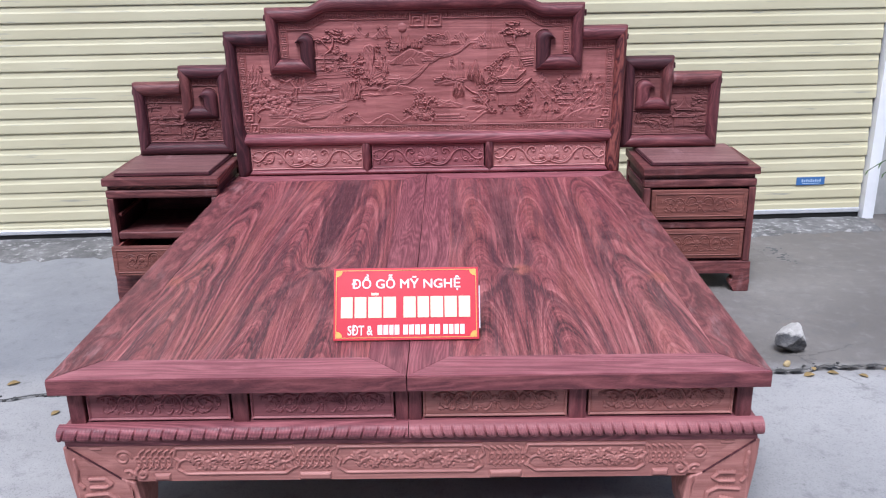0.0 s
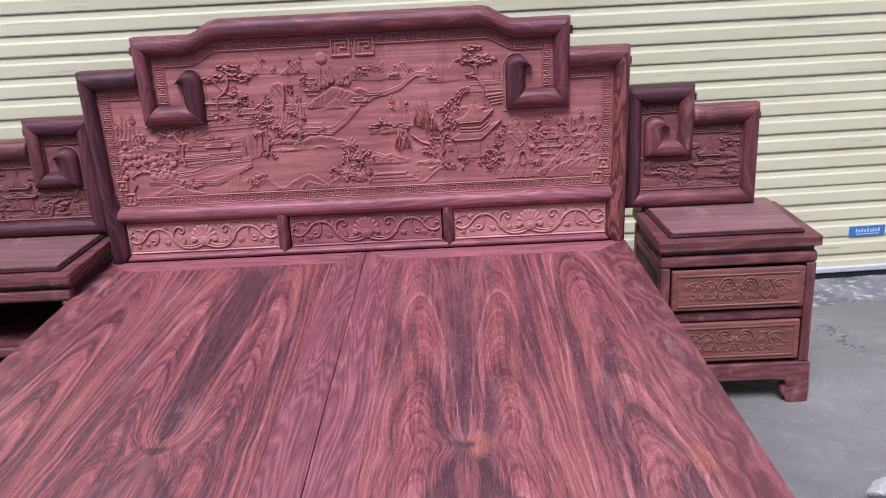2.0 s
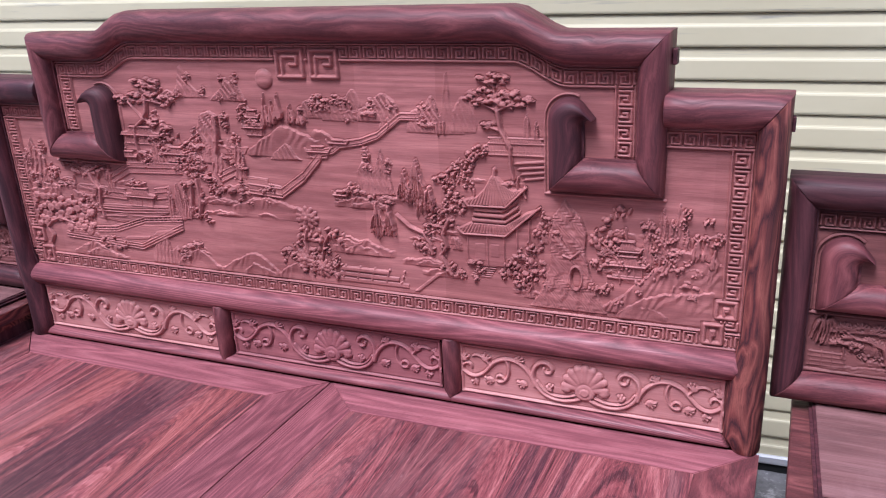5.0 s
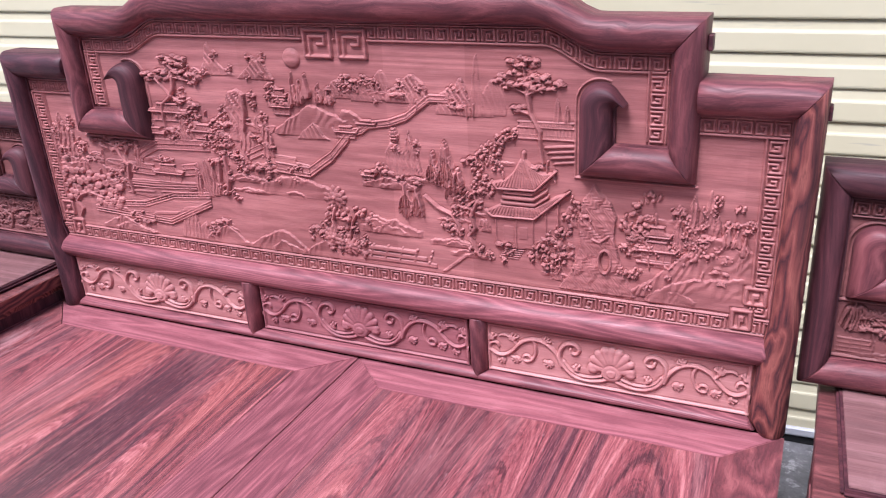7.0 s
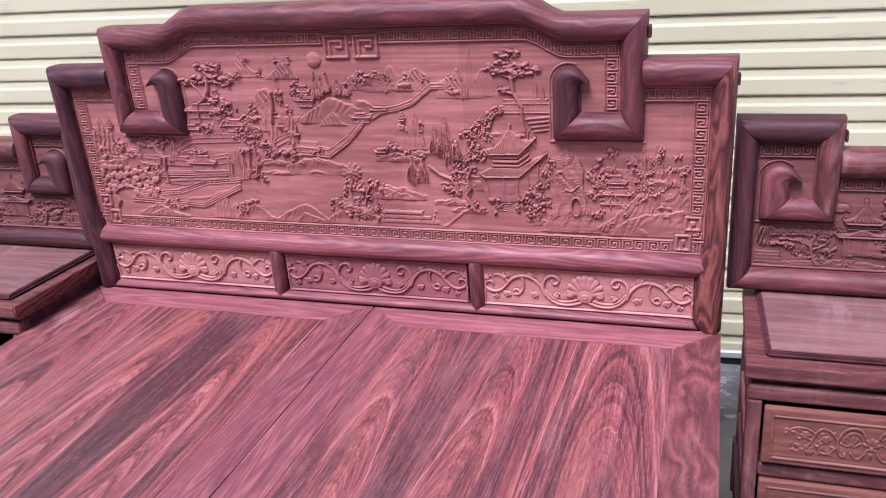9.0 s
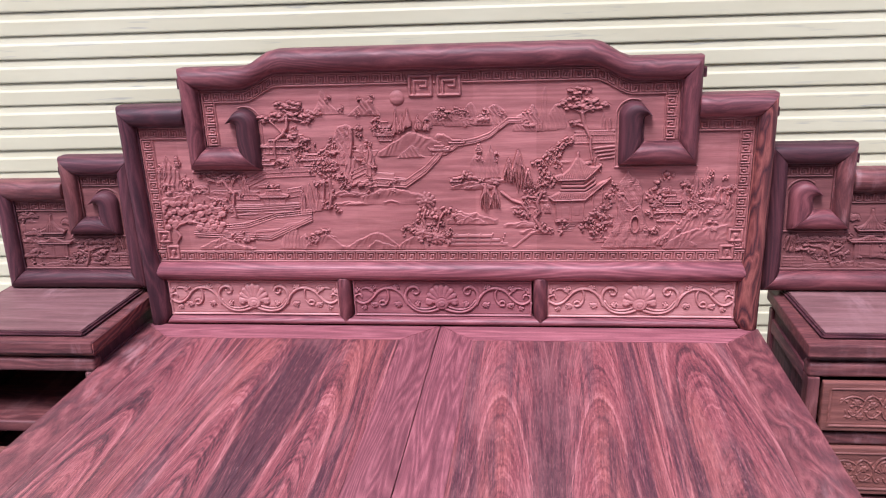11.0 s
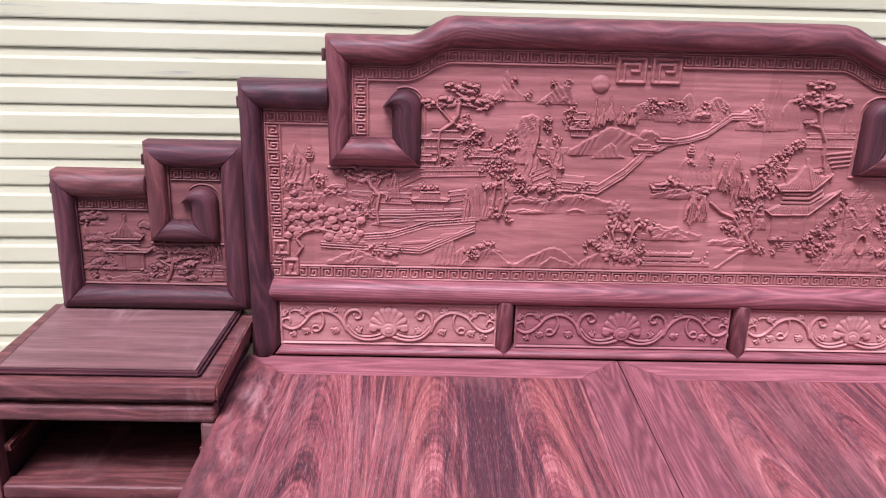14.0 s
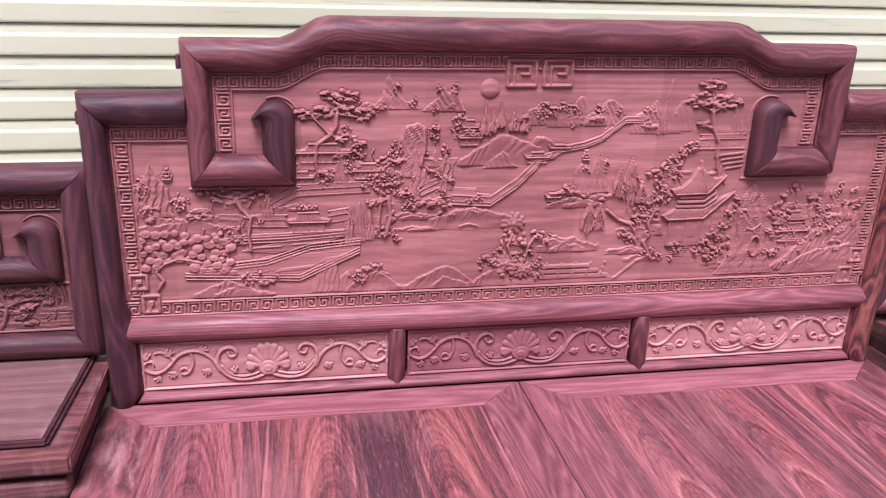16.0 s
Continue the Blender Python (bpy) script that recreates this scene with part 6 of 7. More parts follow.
    r.fans(-0.205, 0.922, 0.038, 0.009)
    # pagoda hall, cypresses and the hill under the disc
    r.hall(-0.138, 1.052, 0.024, 0.040, 2, 4)
    r.foliage(-0.168, 1.092, 0.014, 0.014, 0.0050)
    r.foliage(-0.158, 1.112, 0.011, 0.014, 0.0050)
    for x, z, w, h in ((-0.106, 1.070, 0.010, 0.072), (-0.090, 1.075, 0.008, 0.058), (-0.074, 1.088, 0.008, 0.058), (-0.046, 1.080, 0.010, 0.044), (-0.024, 1.078, 0.007, 0.030)):
        r.cypress(x, z, w, h)
    r.hill([(-0.165, 1.015), (-0.130, 1.040), (-0.095, 1.060), (-0.070, 1.078), (-0.040, 1.068), (-0.005, 1.054), (0.020, 1.046)], 1.008, 0.0075, 0.055, 0, 0.0010)
    r.hill([(-0.010, 1.040), (0.004, 1.068), (0.022, 1.070), (0.048, 1.052), (0.070, 1.044)], 1.034, 0.0066, 0.03, 0, 0.0012)
    r.rock([(-0.108, 1.000), (-0.100, 1.014), (-0.084, 1.024), (-0.066, 1.040), (-0.052, 1.030), (-0.044, 1.012), (-0.030, 1.003)], 0.0085, 0.012, 0.4)
    r.steps([(-0.255, 1.006), (-0.225, 1.022), (-0.160, 1.024), (-0.170, 1.008)], 0.0024, 1)
    # causeway climbing across the water
    r.steps([(-0.185, 0.940), (-0.182, 0.962), (-0.120, 0.958), (-0.122, 0.946), (-0.088, 0.942), (-0.086, 0.930)], 0.0030, 2)
    r.wall_path([(-0.170, 0.924), (-0.088, 0.918), (-0.030, 0.958), (0.010, 1.000), (0.018, 1.016)], 0.020)
    r.wall_path([(0.018, 1.016), (0.046, 1.022), (0.062, 1.034), (0.110, 1.042), (0.148, 1.056), (0.200, 1.096), (0.236, 1.096)], 0.012)
    r.hall(0.010, 1.012, 0.026, 0.030, 1, 4)
    r.hall(0.058, 1.036, 0.022, 0.018, 1, 4)
    # islands and low banks
    for x, z, a, b in ((-0.255, 0.900, 0.06, 0.010), (-0.245, 0.872, 0.05, 0.007), (0.100, 0.920, 0.066, 0.014), (0.165, 0.932, 0.030, 0.010), (0.095, 0.822, 0.075, 0.020), (0.060, 0.836, 0.040, 0.012), (0.235, 0.806, 0.055, 0.012), (0.275, 0.786, 0.05, 0.010)):
        r.lens(x, z, a, b, 0.0056)
    r.hill([(-0.225, 0.893), (-0.190, 0.902), (-0.160, 0.914), (-0.120, 0.918), (-0.075, 0.905), (-0.015, 0.889)], 0.868, 0.0072, 0.040, 0, 0.0008)
    r.hill([(-0.160, 0.872), (-0.135, 0.884), (-0.105, 0.872)], 0.864, 0.0060, 0.012)
    r.hall(0.052, 0.926, 0.016, 0.022, 1, 4)
    r.foliage(0.082, 0.950, 0.016, 0.012, 0.0052)
    r.rock([(0.098, 0.938), (0.094, 0.985), (0.108, 1.008), (0.124, 1.006), (0.134, 0.990), (0.140, 1.010), (0.150, 1.038), (0.162, 1.010), (0.170, 0.975), (0.178, 0.942)], 0.0080, 0.012)
    r.hall(0.118, 1.012, 0.007, 0.013, 3, 3)
    r.foliage(0.164, 1.000, 0.009, 0.016, 0.0048)
    r.foliage(0.122, 0.996, 0.010, 0.008, 0.0048)
    r.streamers(0.226, 1.018, 0.020, 0.118, 11)
    r.streamers(0.200, 0.996, 0.013, 0.080, 7)
    r.streamers(0.252, 0.968, 0.010, 0.062, 6)
    r.streamers(0.136, 0.926, 0.015, 0.086, 7)
    r.streamers(0.160, 0.922, 0.012, 0.088, 6)
    r.stroke([(0.178, 0.902), (0.205, 0.880), (0.235, 0.868), (0.250, 0.845), (0.252, 0.826)], 0.0036, 0.005, 0.002)
    for x, z, a, b in ((0.254, 0.909, 0.020, 0.014), (0.281, 0.884, 0.018, 0.014), (0.303, 0.928, 0.024, 0.016), (0.285, 0.973, 0.018, 0.014), (0.305, 0.992, 0.018, 0.014), (0.327, 1.010, 0.018, 0.015), (0.361, 1.040, 0.015, 0.016), (0.345, 1.026, 0.015, 0.014), (0.236, 0.832, 0.022, 0.010), (0.222, 0.846, 0.012, 0.010), (0.300, 0.950, 0.012, 0.012)):
        r.foliage(x, z, a, b, 0.0062)
    r.stroke([(0.290, 0.900), (0.276, 0.870), (0.284, 0.845), (0.270, 0.826), (0.284, 0.800), (0.292, 0.786)], 0.0042, 0.0055, 0.002)
    r.foliage(0.292, 0.790, 0.018, 0.008, 0.0050)
    # peonies by the near bank, and the low wall
    r.peony(-0.034, 0.878, 0.026)
    r.peony(-0.046, 0.786, 0.026)
    r.peony(-0.006, 0.768, 0.022)
    r.stroke([(-0.036, 0.852), (-0.044, 0.826), (-0.036, 0.800)], 0.0035, 0.006, 0.002)
    r.stroke([(-0.004, 0.790), (0.004, 0.826), (0.016, 0.846)], 0.0026, 0.005, 0.002)
    for x, z, a, b in ((-0.042, 0.846, 0.014, 0.014), (-0.052, 0.828, 0.010, 0.012), (-0.012, 0.838, 0.010, 0.016), (0.024, 0.848, 0.018, 0.012), (0.046, 0.838, 0.012, 0.016), (-0.095, 0.786, 0.012, 0.018), (-0.078, 0.800, 0.010, 0.012), (-0.024, 0.800, 0.024, 0.012), (-0.040, 0.760, 0.030, 0.012), (0.012, 0.755, 0.022, 0.010)):
        r.foliage(x, z, a, b, 0.0078, 0.0068)
    for k in range(3):
        z = 0.748 + 0.0125 * k
        x0, x1 = 0.030 + 0.004 * k, 0.195 - 0.022 * k
        r.rect(x0, x1, z - 0.005, z + 0.0045, 0.0024, 0.0006 * k, slope=3)
        for i in range(5):
            r.blob(x0 + 0.012 + 0.034 * i, z + 0.006, 0.0030, 0.0030, 0.004)
    r.poly([(0.205, 0.738), (0.268, 0.790), (0.276, 0.788), (0.216, 0.738)], 0.0022, slope=3)
    # low hills along the foot
    for pts, foot in (([(-0.715, 0.738), (-0.690, 0.752), (-0.660, 0.764), (-0.644, 0.775), (-0.615, 0.762), (-0.560, 0.736)], 0.733), ([(-0.68, 0.738), (-0.63, 0.756), (-0.59, 0.748), (-0.54, 0.738)], 0.733),
                      ([(-0.400, 0.738), (-0.375, 0.760), (-0.327, 0.783), (-0.300, 0.760), (-0.270, 0.738)], 0.733), ([(-0.276, 0.738), (-0.230, 0.766), (-0.180, 0.788), (-0.150, 0.774), (-0.110, 0.738)], 0.733), ([(-0.215, 0.738), (-0.185, 0.762), (-0.150, 0.752), (-0.12, 0.738)], 0.733), ([(-0.125, 0.738), (-0.095, 0.764), (-0.070, 0.774), (-0.040, 0.745)], 0.733)):
        r.hill(pts, foot, 0.0060, 0.034)
    r.rock([(-0.470, 0.735), (-0.455, 0.780), (-0.432, 0.806), (-0.420, 0.816), (-0.412, 0.790), (-0.405, 0.735)], 0.0068, 0.011, -0.4)
    r.rock([(-0.425, 0.735), (-0.412, 0.765), (-0.390, 0.782), (-0.372, 0.735)], 0.0068, 0.010, -0.3)
    r.foliage(-0.375, 0.762, 0.020, 0.014, 0.0050)
    # the main pavilion
    r.k = 0.72
    r.rect(0.326, 0.404, 0.812, 0.880, 0.0040, slope=3)
    r.poly([(0.404, 0.812), (0.456, 0.846), (0.456, 0.915), (0.404, 0.880)], 0.0028, slope=3)
    r.rect(0.344, 0.366, 0.822, 0.858, 0.0014, 0.0040, slope=3)
    r.rect(0.376, 0.394, 0.832, 0.858, 0.0014, 0.0040, slope=3)
    for x, z0, z1 in ((0.329, 0.812, 0.880), (0.370, 0.812, 0.880), (0.404, 0.812, 0.880), (0.430, 0.830, 0.896), (0.454, 0.846, 0.912)):
        r.stroke([(x, z0), (x, z1)], 0.0016, 0.003, 0.0042)
    for k in range(3):
        d = 0.003 * k
        r.poly([(0.338 + d, 0.900 + 0.011 * k), (0.408 - d, 0.900 + 0.011 * k), (0.438 - d, 0.922 + 0.011 * k), (0.438 - d, 0.932 + 0.011 * k), (0.408 - d, 0.910 + 0.011 * k), (0.338 + d, 0.910 + 0.011 * k)], 0.0082 - 0.0010 * k, slope=3)
    r.eaves([(0.308, 0.886), (0.322, 0.876), (0.408, 0.878), (0.476, 0.938), (0.452, 0.930), (0.440, 0.922), (0.408, 0.902), (0.338, 0.902)], (0.386, 0.960), 0.0092)
    r.stroke([(0.308, 0.887), (0.322, 0.876), (0.408, 0.878), (0.476, 0.939)], 0.0019, 0.003, 0.0085)
    r.eaves([(0.322, 0.946), (0.334, 0.934), (0.410, 0.936), (0.450, 0.975), (0.424, 0.972), (0.406, 0.982), (0.394, 0.996), (0.380, 0.996), (0.366, 0.970), (0.350, 0.954)], (0.388, 1.004), 0.0100)
    r.stroke([(0.322, 0.947), (0.334, 0.934), (0.410, 0.936), (0.450, 0.976)], 0.0019, 0.003, 0.0092)
    r.stroke([(0.410, 0.936), (0.398, 0.968), (0.390, 0.994)], 0.0018, 0.003, 0.0085)
    r.stroke([(0.387, 0.990), (0.388, 1.008)], 0.0042, 0.006, 0.004, 0.4)
    for k in range(6):
        r.rect(0.332 + 0.003 * k, 0.374 + 0.003 * k, 0.786 + 0.0048 * k, 0.7892 + 0.0048 * k, 0.0022 + 0.0004 * k, slope=3)
    r.k = 1.0
    # pine, gallery and terraces behind the pavilion
    r.gallery((0.377, 1.036), (0.484, 1.037), 0.022, 8)
    for k in range(4):
        r.poly([(0.430 + 0.006 * k, 1.024 - 0.010 * k), (0.486, 1.030 - 0.010 * k), (0.486, 1.024 - 0.010 * k), (0.424 + 0.006 * k, 1.018 - 0.010 * k)], 0.0034, slope=3)
    r.old_pine([(0.397, 1.118), (0.402, 1.085), (0.420, 1.050), (0.420, 1.020), (0.426, 0.992)], [(0.390, 1.174, 0.026, 0.011), (0.362, 1.140, 0.026, 0.012), (0.428, 1.138, 0.030, 0.012), (0.396, 1.152, 0.030, 0.010), (0.400, 1.130, 0.024, 0.008)])
    r.stroke([(0.404, 1.082), (0.384, 1.088), (0.370, 1.094)], 0.0030, 0.0045, 0.002)
    r.fans(0.376, 1.090, 0.014, 0.006)
    for x, z, w, h in ((0.452, 1.066, 0.008, 0.050), (0.470, 1.064, 0.006, 0.040)):
        r.crag(x, z, w, h, 71, h=0.0066, pitch=0.006)
    # the pierced rock with the leafy vine before it
    r.rock([(0.455, 0.738), (0.478, 0.775), (0.496, 0.830), (0.494, 0.880), (0.500, 0.925), (0.514, 0.945), (0.522, 0.962), (0.534, 0.944), (0.552, 0.930), (0.566, 0.900), (0.562, 0.860), (0.572, 0.820), (0.585, 0.775), (0.605, 0.738)], 0.0070, 0.030, 0.1, 0.55)
    hole = [(0.545 + 0.012 * math.cos(0.4 * i), 0.806 + 0.024 * math.sin(0.4 * i)) for i in range(17)]
    g = r.win(0.530, 0.560, 0.778, 0.834)
    d = ((g[1] - 0.545) / 0.0105) ** 2 + ((g[2] - 0.806) / 0.0225) ** 2
    r.h[g[0]] = np.where(d < 1, 0.0005, r.h[g[0]])
    r.stroke(hole, 0.0022, 0.003, 0.0050)
    r.stroke([(0.520, 0.850), (0.535, 0.845), (0.552, 0.860)], 0.0022, 0.003, 0.005)
    for x, z, a, b in ((0.485, 0.916, 0.010, 0.016), (0.474, 0.885, 0.014, 0.015), (0.462, 0.862, 0.016, 0.013), (0.440, 0.842, 0.018, 0.014), (0.462, 0.828, 0.014, 0.014), (0.416, 0.815, 0.018, 0.012), (0.430, 0.785, 0.018, 0.012), (0.402, 0.795, 0.012, 0.010), (0.478, 0.812, 0.010, 0.012), (0.448, 0.800, 0.014, 0.010)):
        r.foliage(x, z, a, b, 0.0070, 0.0075)
    # villa, rocks and the stepped hill
    r.hall(0.640, 0.820, 0.034, 0.052, 2, 5)
    r.rect(0.602, 0.672, 0.812, 0.818, 0.0040, slope=3)
    for x, z, a, b in ((0.626, 0.944, 0.017, 0.014), (0.608, 0.922, 0.014, 0.012), (0.590, 0.896, 0.018, 0.013), (0.612, 0.884, 0.014, 0.010), (0.582, 0.878, 0.010, 0.010)):
        r.foliage(x, z, a, b, 0.0085, 0.0070)
    r.stroke([(0.590, 0.885), (0.610, 0.868), (0.622, 0.850)], 0.0026, 0.0045, 0.001)
    for k, (x, z, w, h) in enumerate(((0.676, 0.840, 0.011, 0.094), (0.702, 0.850, 0.013, 0.106), (0.730, 0.880, 0.011, 0.086), (0.744, 0.880, 0.008, 0.040))):
        r.crag(x, z, w, h, 80 + k, h=0.0080, pitch=0.0075)
    for x, z in ((0.690, 0.900), (0.692, 0.875), (0.735, 0.925), (0.742, 0.945), (0.720, 0.900)):
        r.foliage(x, z, 0.007, 0.012, 0.0046)
    for x, z, w, h in ((0.762, 0.862, 0.008, 0.058), (0.778, 0.862, 0.007, 0.044), (0.792, 0.850, 0.006, 0.040)):
        r.cypress(x, z, w, h)
    for x, z in ((0.664, 0.812), (0.682, 0.820), (0.698, 0.832), (0.712, 0.838)):
        r.foliage(x, z, 0.010, 0.007, 0.0060)
    r.hill([(0.60, 0.752), (0.640, 0.790), (0.690, 0.838), (0.740, 0.884), (0.770, 0.870), (0.81, 0.855)], 0.745, 0.0068, 0.09, 0, 0.0014)
    r.hill([(0.62, 0.742), (0.66, 0.775), (0.70, 0.792), (0.735, 0.796), (0.80, 0.806)], 0.735, 0.0066, 0.05, 0.001, 0.0012)
    r.hill([(0.585, 0.742), (0.61, 0.768), (0.64, 0.755), (0.68, 0.765), (0.72, 0.745)], 0.733, 0.0062, 0.025)
    # bead round the scroll hooks
    for s in (-1, 1):
        r.stroke([(s * 0.487, 1.04)] + [(s * (0.530 - 0.043 * math.cos(t)), 1.110 + 0.043 * math.sin(t)) for t in [0.25 * i for i in range(9)]], 0.002, 0.003)
    r.h *= 0.98
    # tool marks and ripples left in the ground
    U, V = np.meshgrid(r.xs, r.zs)
    r.h = (r.h + 0.00010 * np.sin(V * 310 + 2.0 * np.sin(U * 21) + 1.3 * np.sin(U * 47 + V * 33)) + 0.00022 * np.sin(U * 38 + 3 * np.sin(V * 29)) * np.sin(V * 61 + 2 * np.sin(U * 13))).astype(np.float32)
    # the running key border
    W = 0.0365
    top = lambda x: ogee(x, 1.199, 1.240, 0.425, 0.530)
    r.fret_h(-0.648, 0.648, top, 0.034)
    for s in (-1, 1):
        r.fret_v(1.045, 1.170, s * 0.648, W, -s)
        x0, x1 = sorted((s * 0.845, s * 0.70))
        r.fret_h(x0, x1, lambda x: 1.099 + 0 * x, 0.034)
        r.fret_v(0.735, 1.066, s * 0.845, W, -s)
    r.fret_h(-0.845, 0.845, lambda x: 0.730 + 0 * x, 0.034)
    r.key_box(-0.070, 0.001, 1.168, 1.232)
    r.key_box(0.007, 0.078, 1.168, 1.232)
    for s in (-1, 1):
        for xa, xb, za, zb in ((0.775, 0.818, 0.700, 0.748), (0.795, 0.840, 0.752, 0.795)):
            r.key_box(*sorted((s * xa, s * xb)), za, zb, 0.005)
        r.stroke([(s * 0.486, 0.969), (s * 0.703, 0.969)], 0.0028, 0.004)
        r.stroke([(s * 0.486, 0.969), (s * 0.486, 1.10)], 0.0024, 0.003)
    r.soften(1, 0.3)
    def keep(X, Z):
        a = np.abs(X)
        return np.where(a < 0.655, Z < ogee(X, 1.199, 1.240, 0.425, 0.530) + 0.008, Z < 1.108) & (Z > 0.686)
    r.mesh("carved_landscape", 0.0200, WOOD_CARVE, hb, "deeply carved landscape of pines, pavilions and a causeway", keep=keep, dx=HX)


landscape()


def lean_headboard(k=0.045):
    """The loosely set headboard tips a little towards the foot of the bed."""
    for ob in [hb] + [o for o in bpy.data.objects if o.parent == hb]:
        me = ob.data
        co = np.zeros(len(me.vertices) * 3, np.float32)
        me.vertices.foreach_get("co", co)
        co = co.reshape(-1, 3)
        co[:, 1] -= k * np.maximum(co[:, 2] + GZ - BT, 0)
        me.vertices.foreach_set("co", co.ravel())
        me.update()


lean_headboard()


# ---- bedside cabinets and their back panels ----
DRAWER = scroll_panel(0.375, 0.100, 1)
DRAWER.h *= 0.7


def drawer(parent, cx, yf, z0, z1, w, depth, tilt=0.0):
    d = part("drawer", box(cx - w / 2, cx + w / 2, yf, yf + 0.020, z0, z1, 0.004), WOOD_DRAWER, parent, "drawer front carved with scrolls")
    r = DRAWER
    old, ox = r.zs, r.xs
    r.zs = old * ((z1 - z0 - 0.026) / 0.100) + z0 + 0.013
    r.xs = ox * ((w - 0.030) / 0.375)
    r.mesh("drawer_carving", yf - 0.0008, WOOD_DRAWER, d, dx=cx)
    r.zs, r.xs = old, ox
    for s in (1, -1):
        part("drawer_side", box(cx + s * (w / 2 - 0.014) - 0.006, cx + s * (w / 2 - 0.014) + 0.006, yf + 0.0205, yf + depth, z0 + 0.01, z1 - 0.012, 0.001), WOOD_RAW, d, axis="y")
    part("drawer_bottom", box(cx - w / 2 + 0.021, cx + w / 2 - 0.021, yf + 0.0205, yf + depth, z0 + 0.012, z0 + 0.02, 0.001), WOOD_MID, d)
    return d


def nightstand(cx, yf, yb, full, label):
    ns = thing("nightstand", (cx, (yf + yb) / 2, GZ), label, "nightstand", "pair of bedside cabinets")
    w = 0.245
    yc = yf - 0.014
    foot, heel = ground_z(cx, yc), ground_z(cx, yb)
    part("top_slab", box(cx - w - 0.008, cx + w + 0.008, yf - 0.025, yb + 0.005, 0.548, 0.581, 0.004), WOOD_BODY, ns)
    part("top_inset", prism_z([(cx - 0.203, yf + 0.021), (cx + 0.203, yf + 0.021), (cx + 0.216, yb + 0.001), (cx - 0.216, yb + 0.001)], 0.5942, 0.597, 0.001), WOOD_DUSTY, ns)
    part("inset_edge", prism_z([(cx - 0.2135, yf + 0.0105), (cx + 0.2135, yf + 0.0105), (cx + 0.2265, yb + 0.001), (cx - 0.2265, yb + 0.001)], 0.5812, 0.5940, 0.0055), WOOD_DEEP, ns, "dark edge of the raised top")
    if not full:
        part("slab_end", box(cx + w + 0.0082, cx + w + 0.012, yf - 0.022, yb + 0.002, 0.549, 0.580, 0.001), WOOD_RAW, ns, "raw orange end of the slab", axis="y")
    part("neck", box(cx - w + 0.005, cx + w - 0.005, yf + 0.002, yb - 0.004, 0.5285, 0.5478, 0.002), WOOD_BODY if full else WOOD_RAW, ns)
    part("cap_rail", box(cx - w - 0.002, cx + w + 0.002, yc, yf + 0.03, 0.490, 0.528, 0.010, 4), WOOD_BODY, ns)
    for s in (1, -1):
        part("stile", box(cx + s * (w - 0.0305), cx + s * w, yc, yf + 0.03, 0.147, 0.4895, 0.004), WOOD_BODY, ns, axis="z")
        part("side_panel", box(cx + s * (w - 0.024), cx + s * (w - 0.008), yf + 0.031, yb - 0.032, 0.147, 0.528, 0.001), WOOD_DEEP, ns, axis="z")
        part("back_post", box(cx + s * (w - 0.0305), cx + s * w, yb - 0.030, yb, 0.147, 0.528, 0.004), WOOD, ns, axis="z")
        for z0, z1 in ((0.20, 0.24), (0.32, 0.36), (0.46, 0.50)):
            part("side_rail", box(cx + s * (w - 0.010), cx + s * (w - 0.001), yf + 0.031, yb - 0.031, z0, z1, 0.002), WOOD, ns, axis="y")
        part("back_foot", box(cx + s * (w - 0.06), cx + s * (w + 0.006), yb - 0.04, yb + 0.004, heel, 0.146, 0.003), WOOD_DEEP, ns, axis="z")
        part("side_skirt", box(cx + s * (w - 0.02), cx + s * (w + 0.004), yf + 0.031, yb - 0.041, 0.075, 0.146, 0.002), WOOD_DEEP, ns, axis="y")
    half = [(0.006 + w, foot), (w + 0.009, 0.05), (w + 0.006, 0.10), (w + 0.006, 0.146)]
    under = [(w - 0.112, 0.090), (w - 0.090, 0.089), (w - 0.074, 0.082), (w - 0.066, 0.070), (w - 0.068, 0.060), (w - 0.078, 0.055), (w - 0.083, 0.044), (w - 0.078, 0.032), (w - 0.068, 0.022), (w - 0.060, foot)]
    pts = [(cx + x, z) for x, z in half] + [(cx - x, z) for x, z in half[::-1]] + [(cx - x, z) for x, z in under[::-1]] + [(cx + x, z) for x, z in under]
    part("skirt", prism(pts, yc - 0.006, yf + 0.030, 0.002), WOOD_BODY, ns, "front skirt with curled feet")
    part("inner_rail", box(cx - w + 0.031, cx + w - 0.031, yc + 0.002, yf + 0.032, 0.302, 0.336, 0.008, 3), WOOD_BODY, ns)
    part("bottom_board", box(cx - w + 0.03, cx + w - 0.03, yf + 0.005, yb - 0.005, 0.147, 0.158, 0.001), WOOD_DEEP, ns)
    part("back_board", box(cx - w + 0.03, cx + w - 0.03, yb - 0.014, yb - 0.004, 0.159, 0.528, 0.001), WOOD, ns)
    part("shelf", box(cx - w + 0.031, cx + w - 0.031, yf + 0.033, yb - 0.015, 0.312, 0.322, 0.001), WOOD_BODY, ns)
    if full:
        drawer(ns, cx - 0.001, yc - 0.012, 0.348, 0.482, 0.418, 0.30)
        drawer(ns, cx - 0.001, yc - 0.004, 0.163, 0.298, 0.418, 0.30)
    else:
        drawer(ns, cx, yf - 0.10, 0.163, 0.298, 0.440, 0.30)
        for s in (1, -1):
            part("runner", box(cx + s * (w - 0.045), cx + s * (w - 0.031), yf + 0.02, yb - 0.02, 0.40, 0.415, 0.001), WOOD_RAW, ns, axis="y")
    return ns


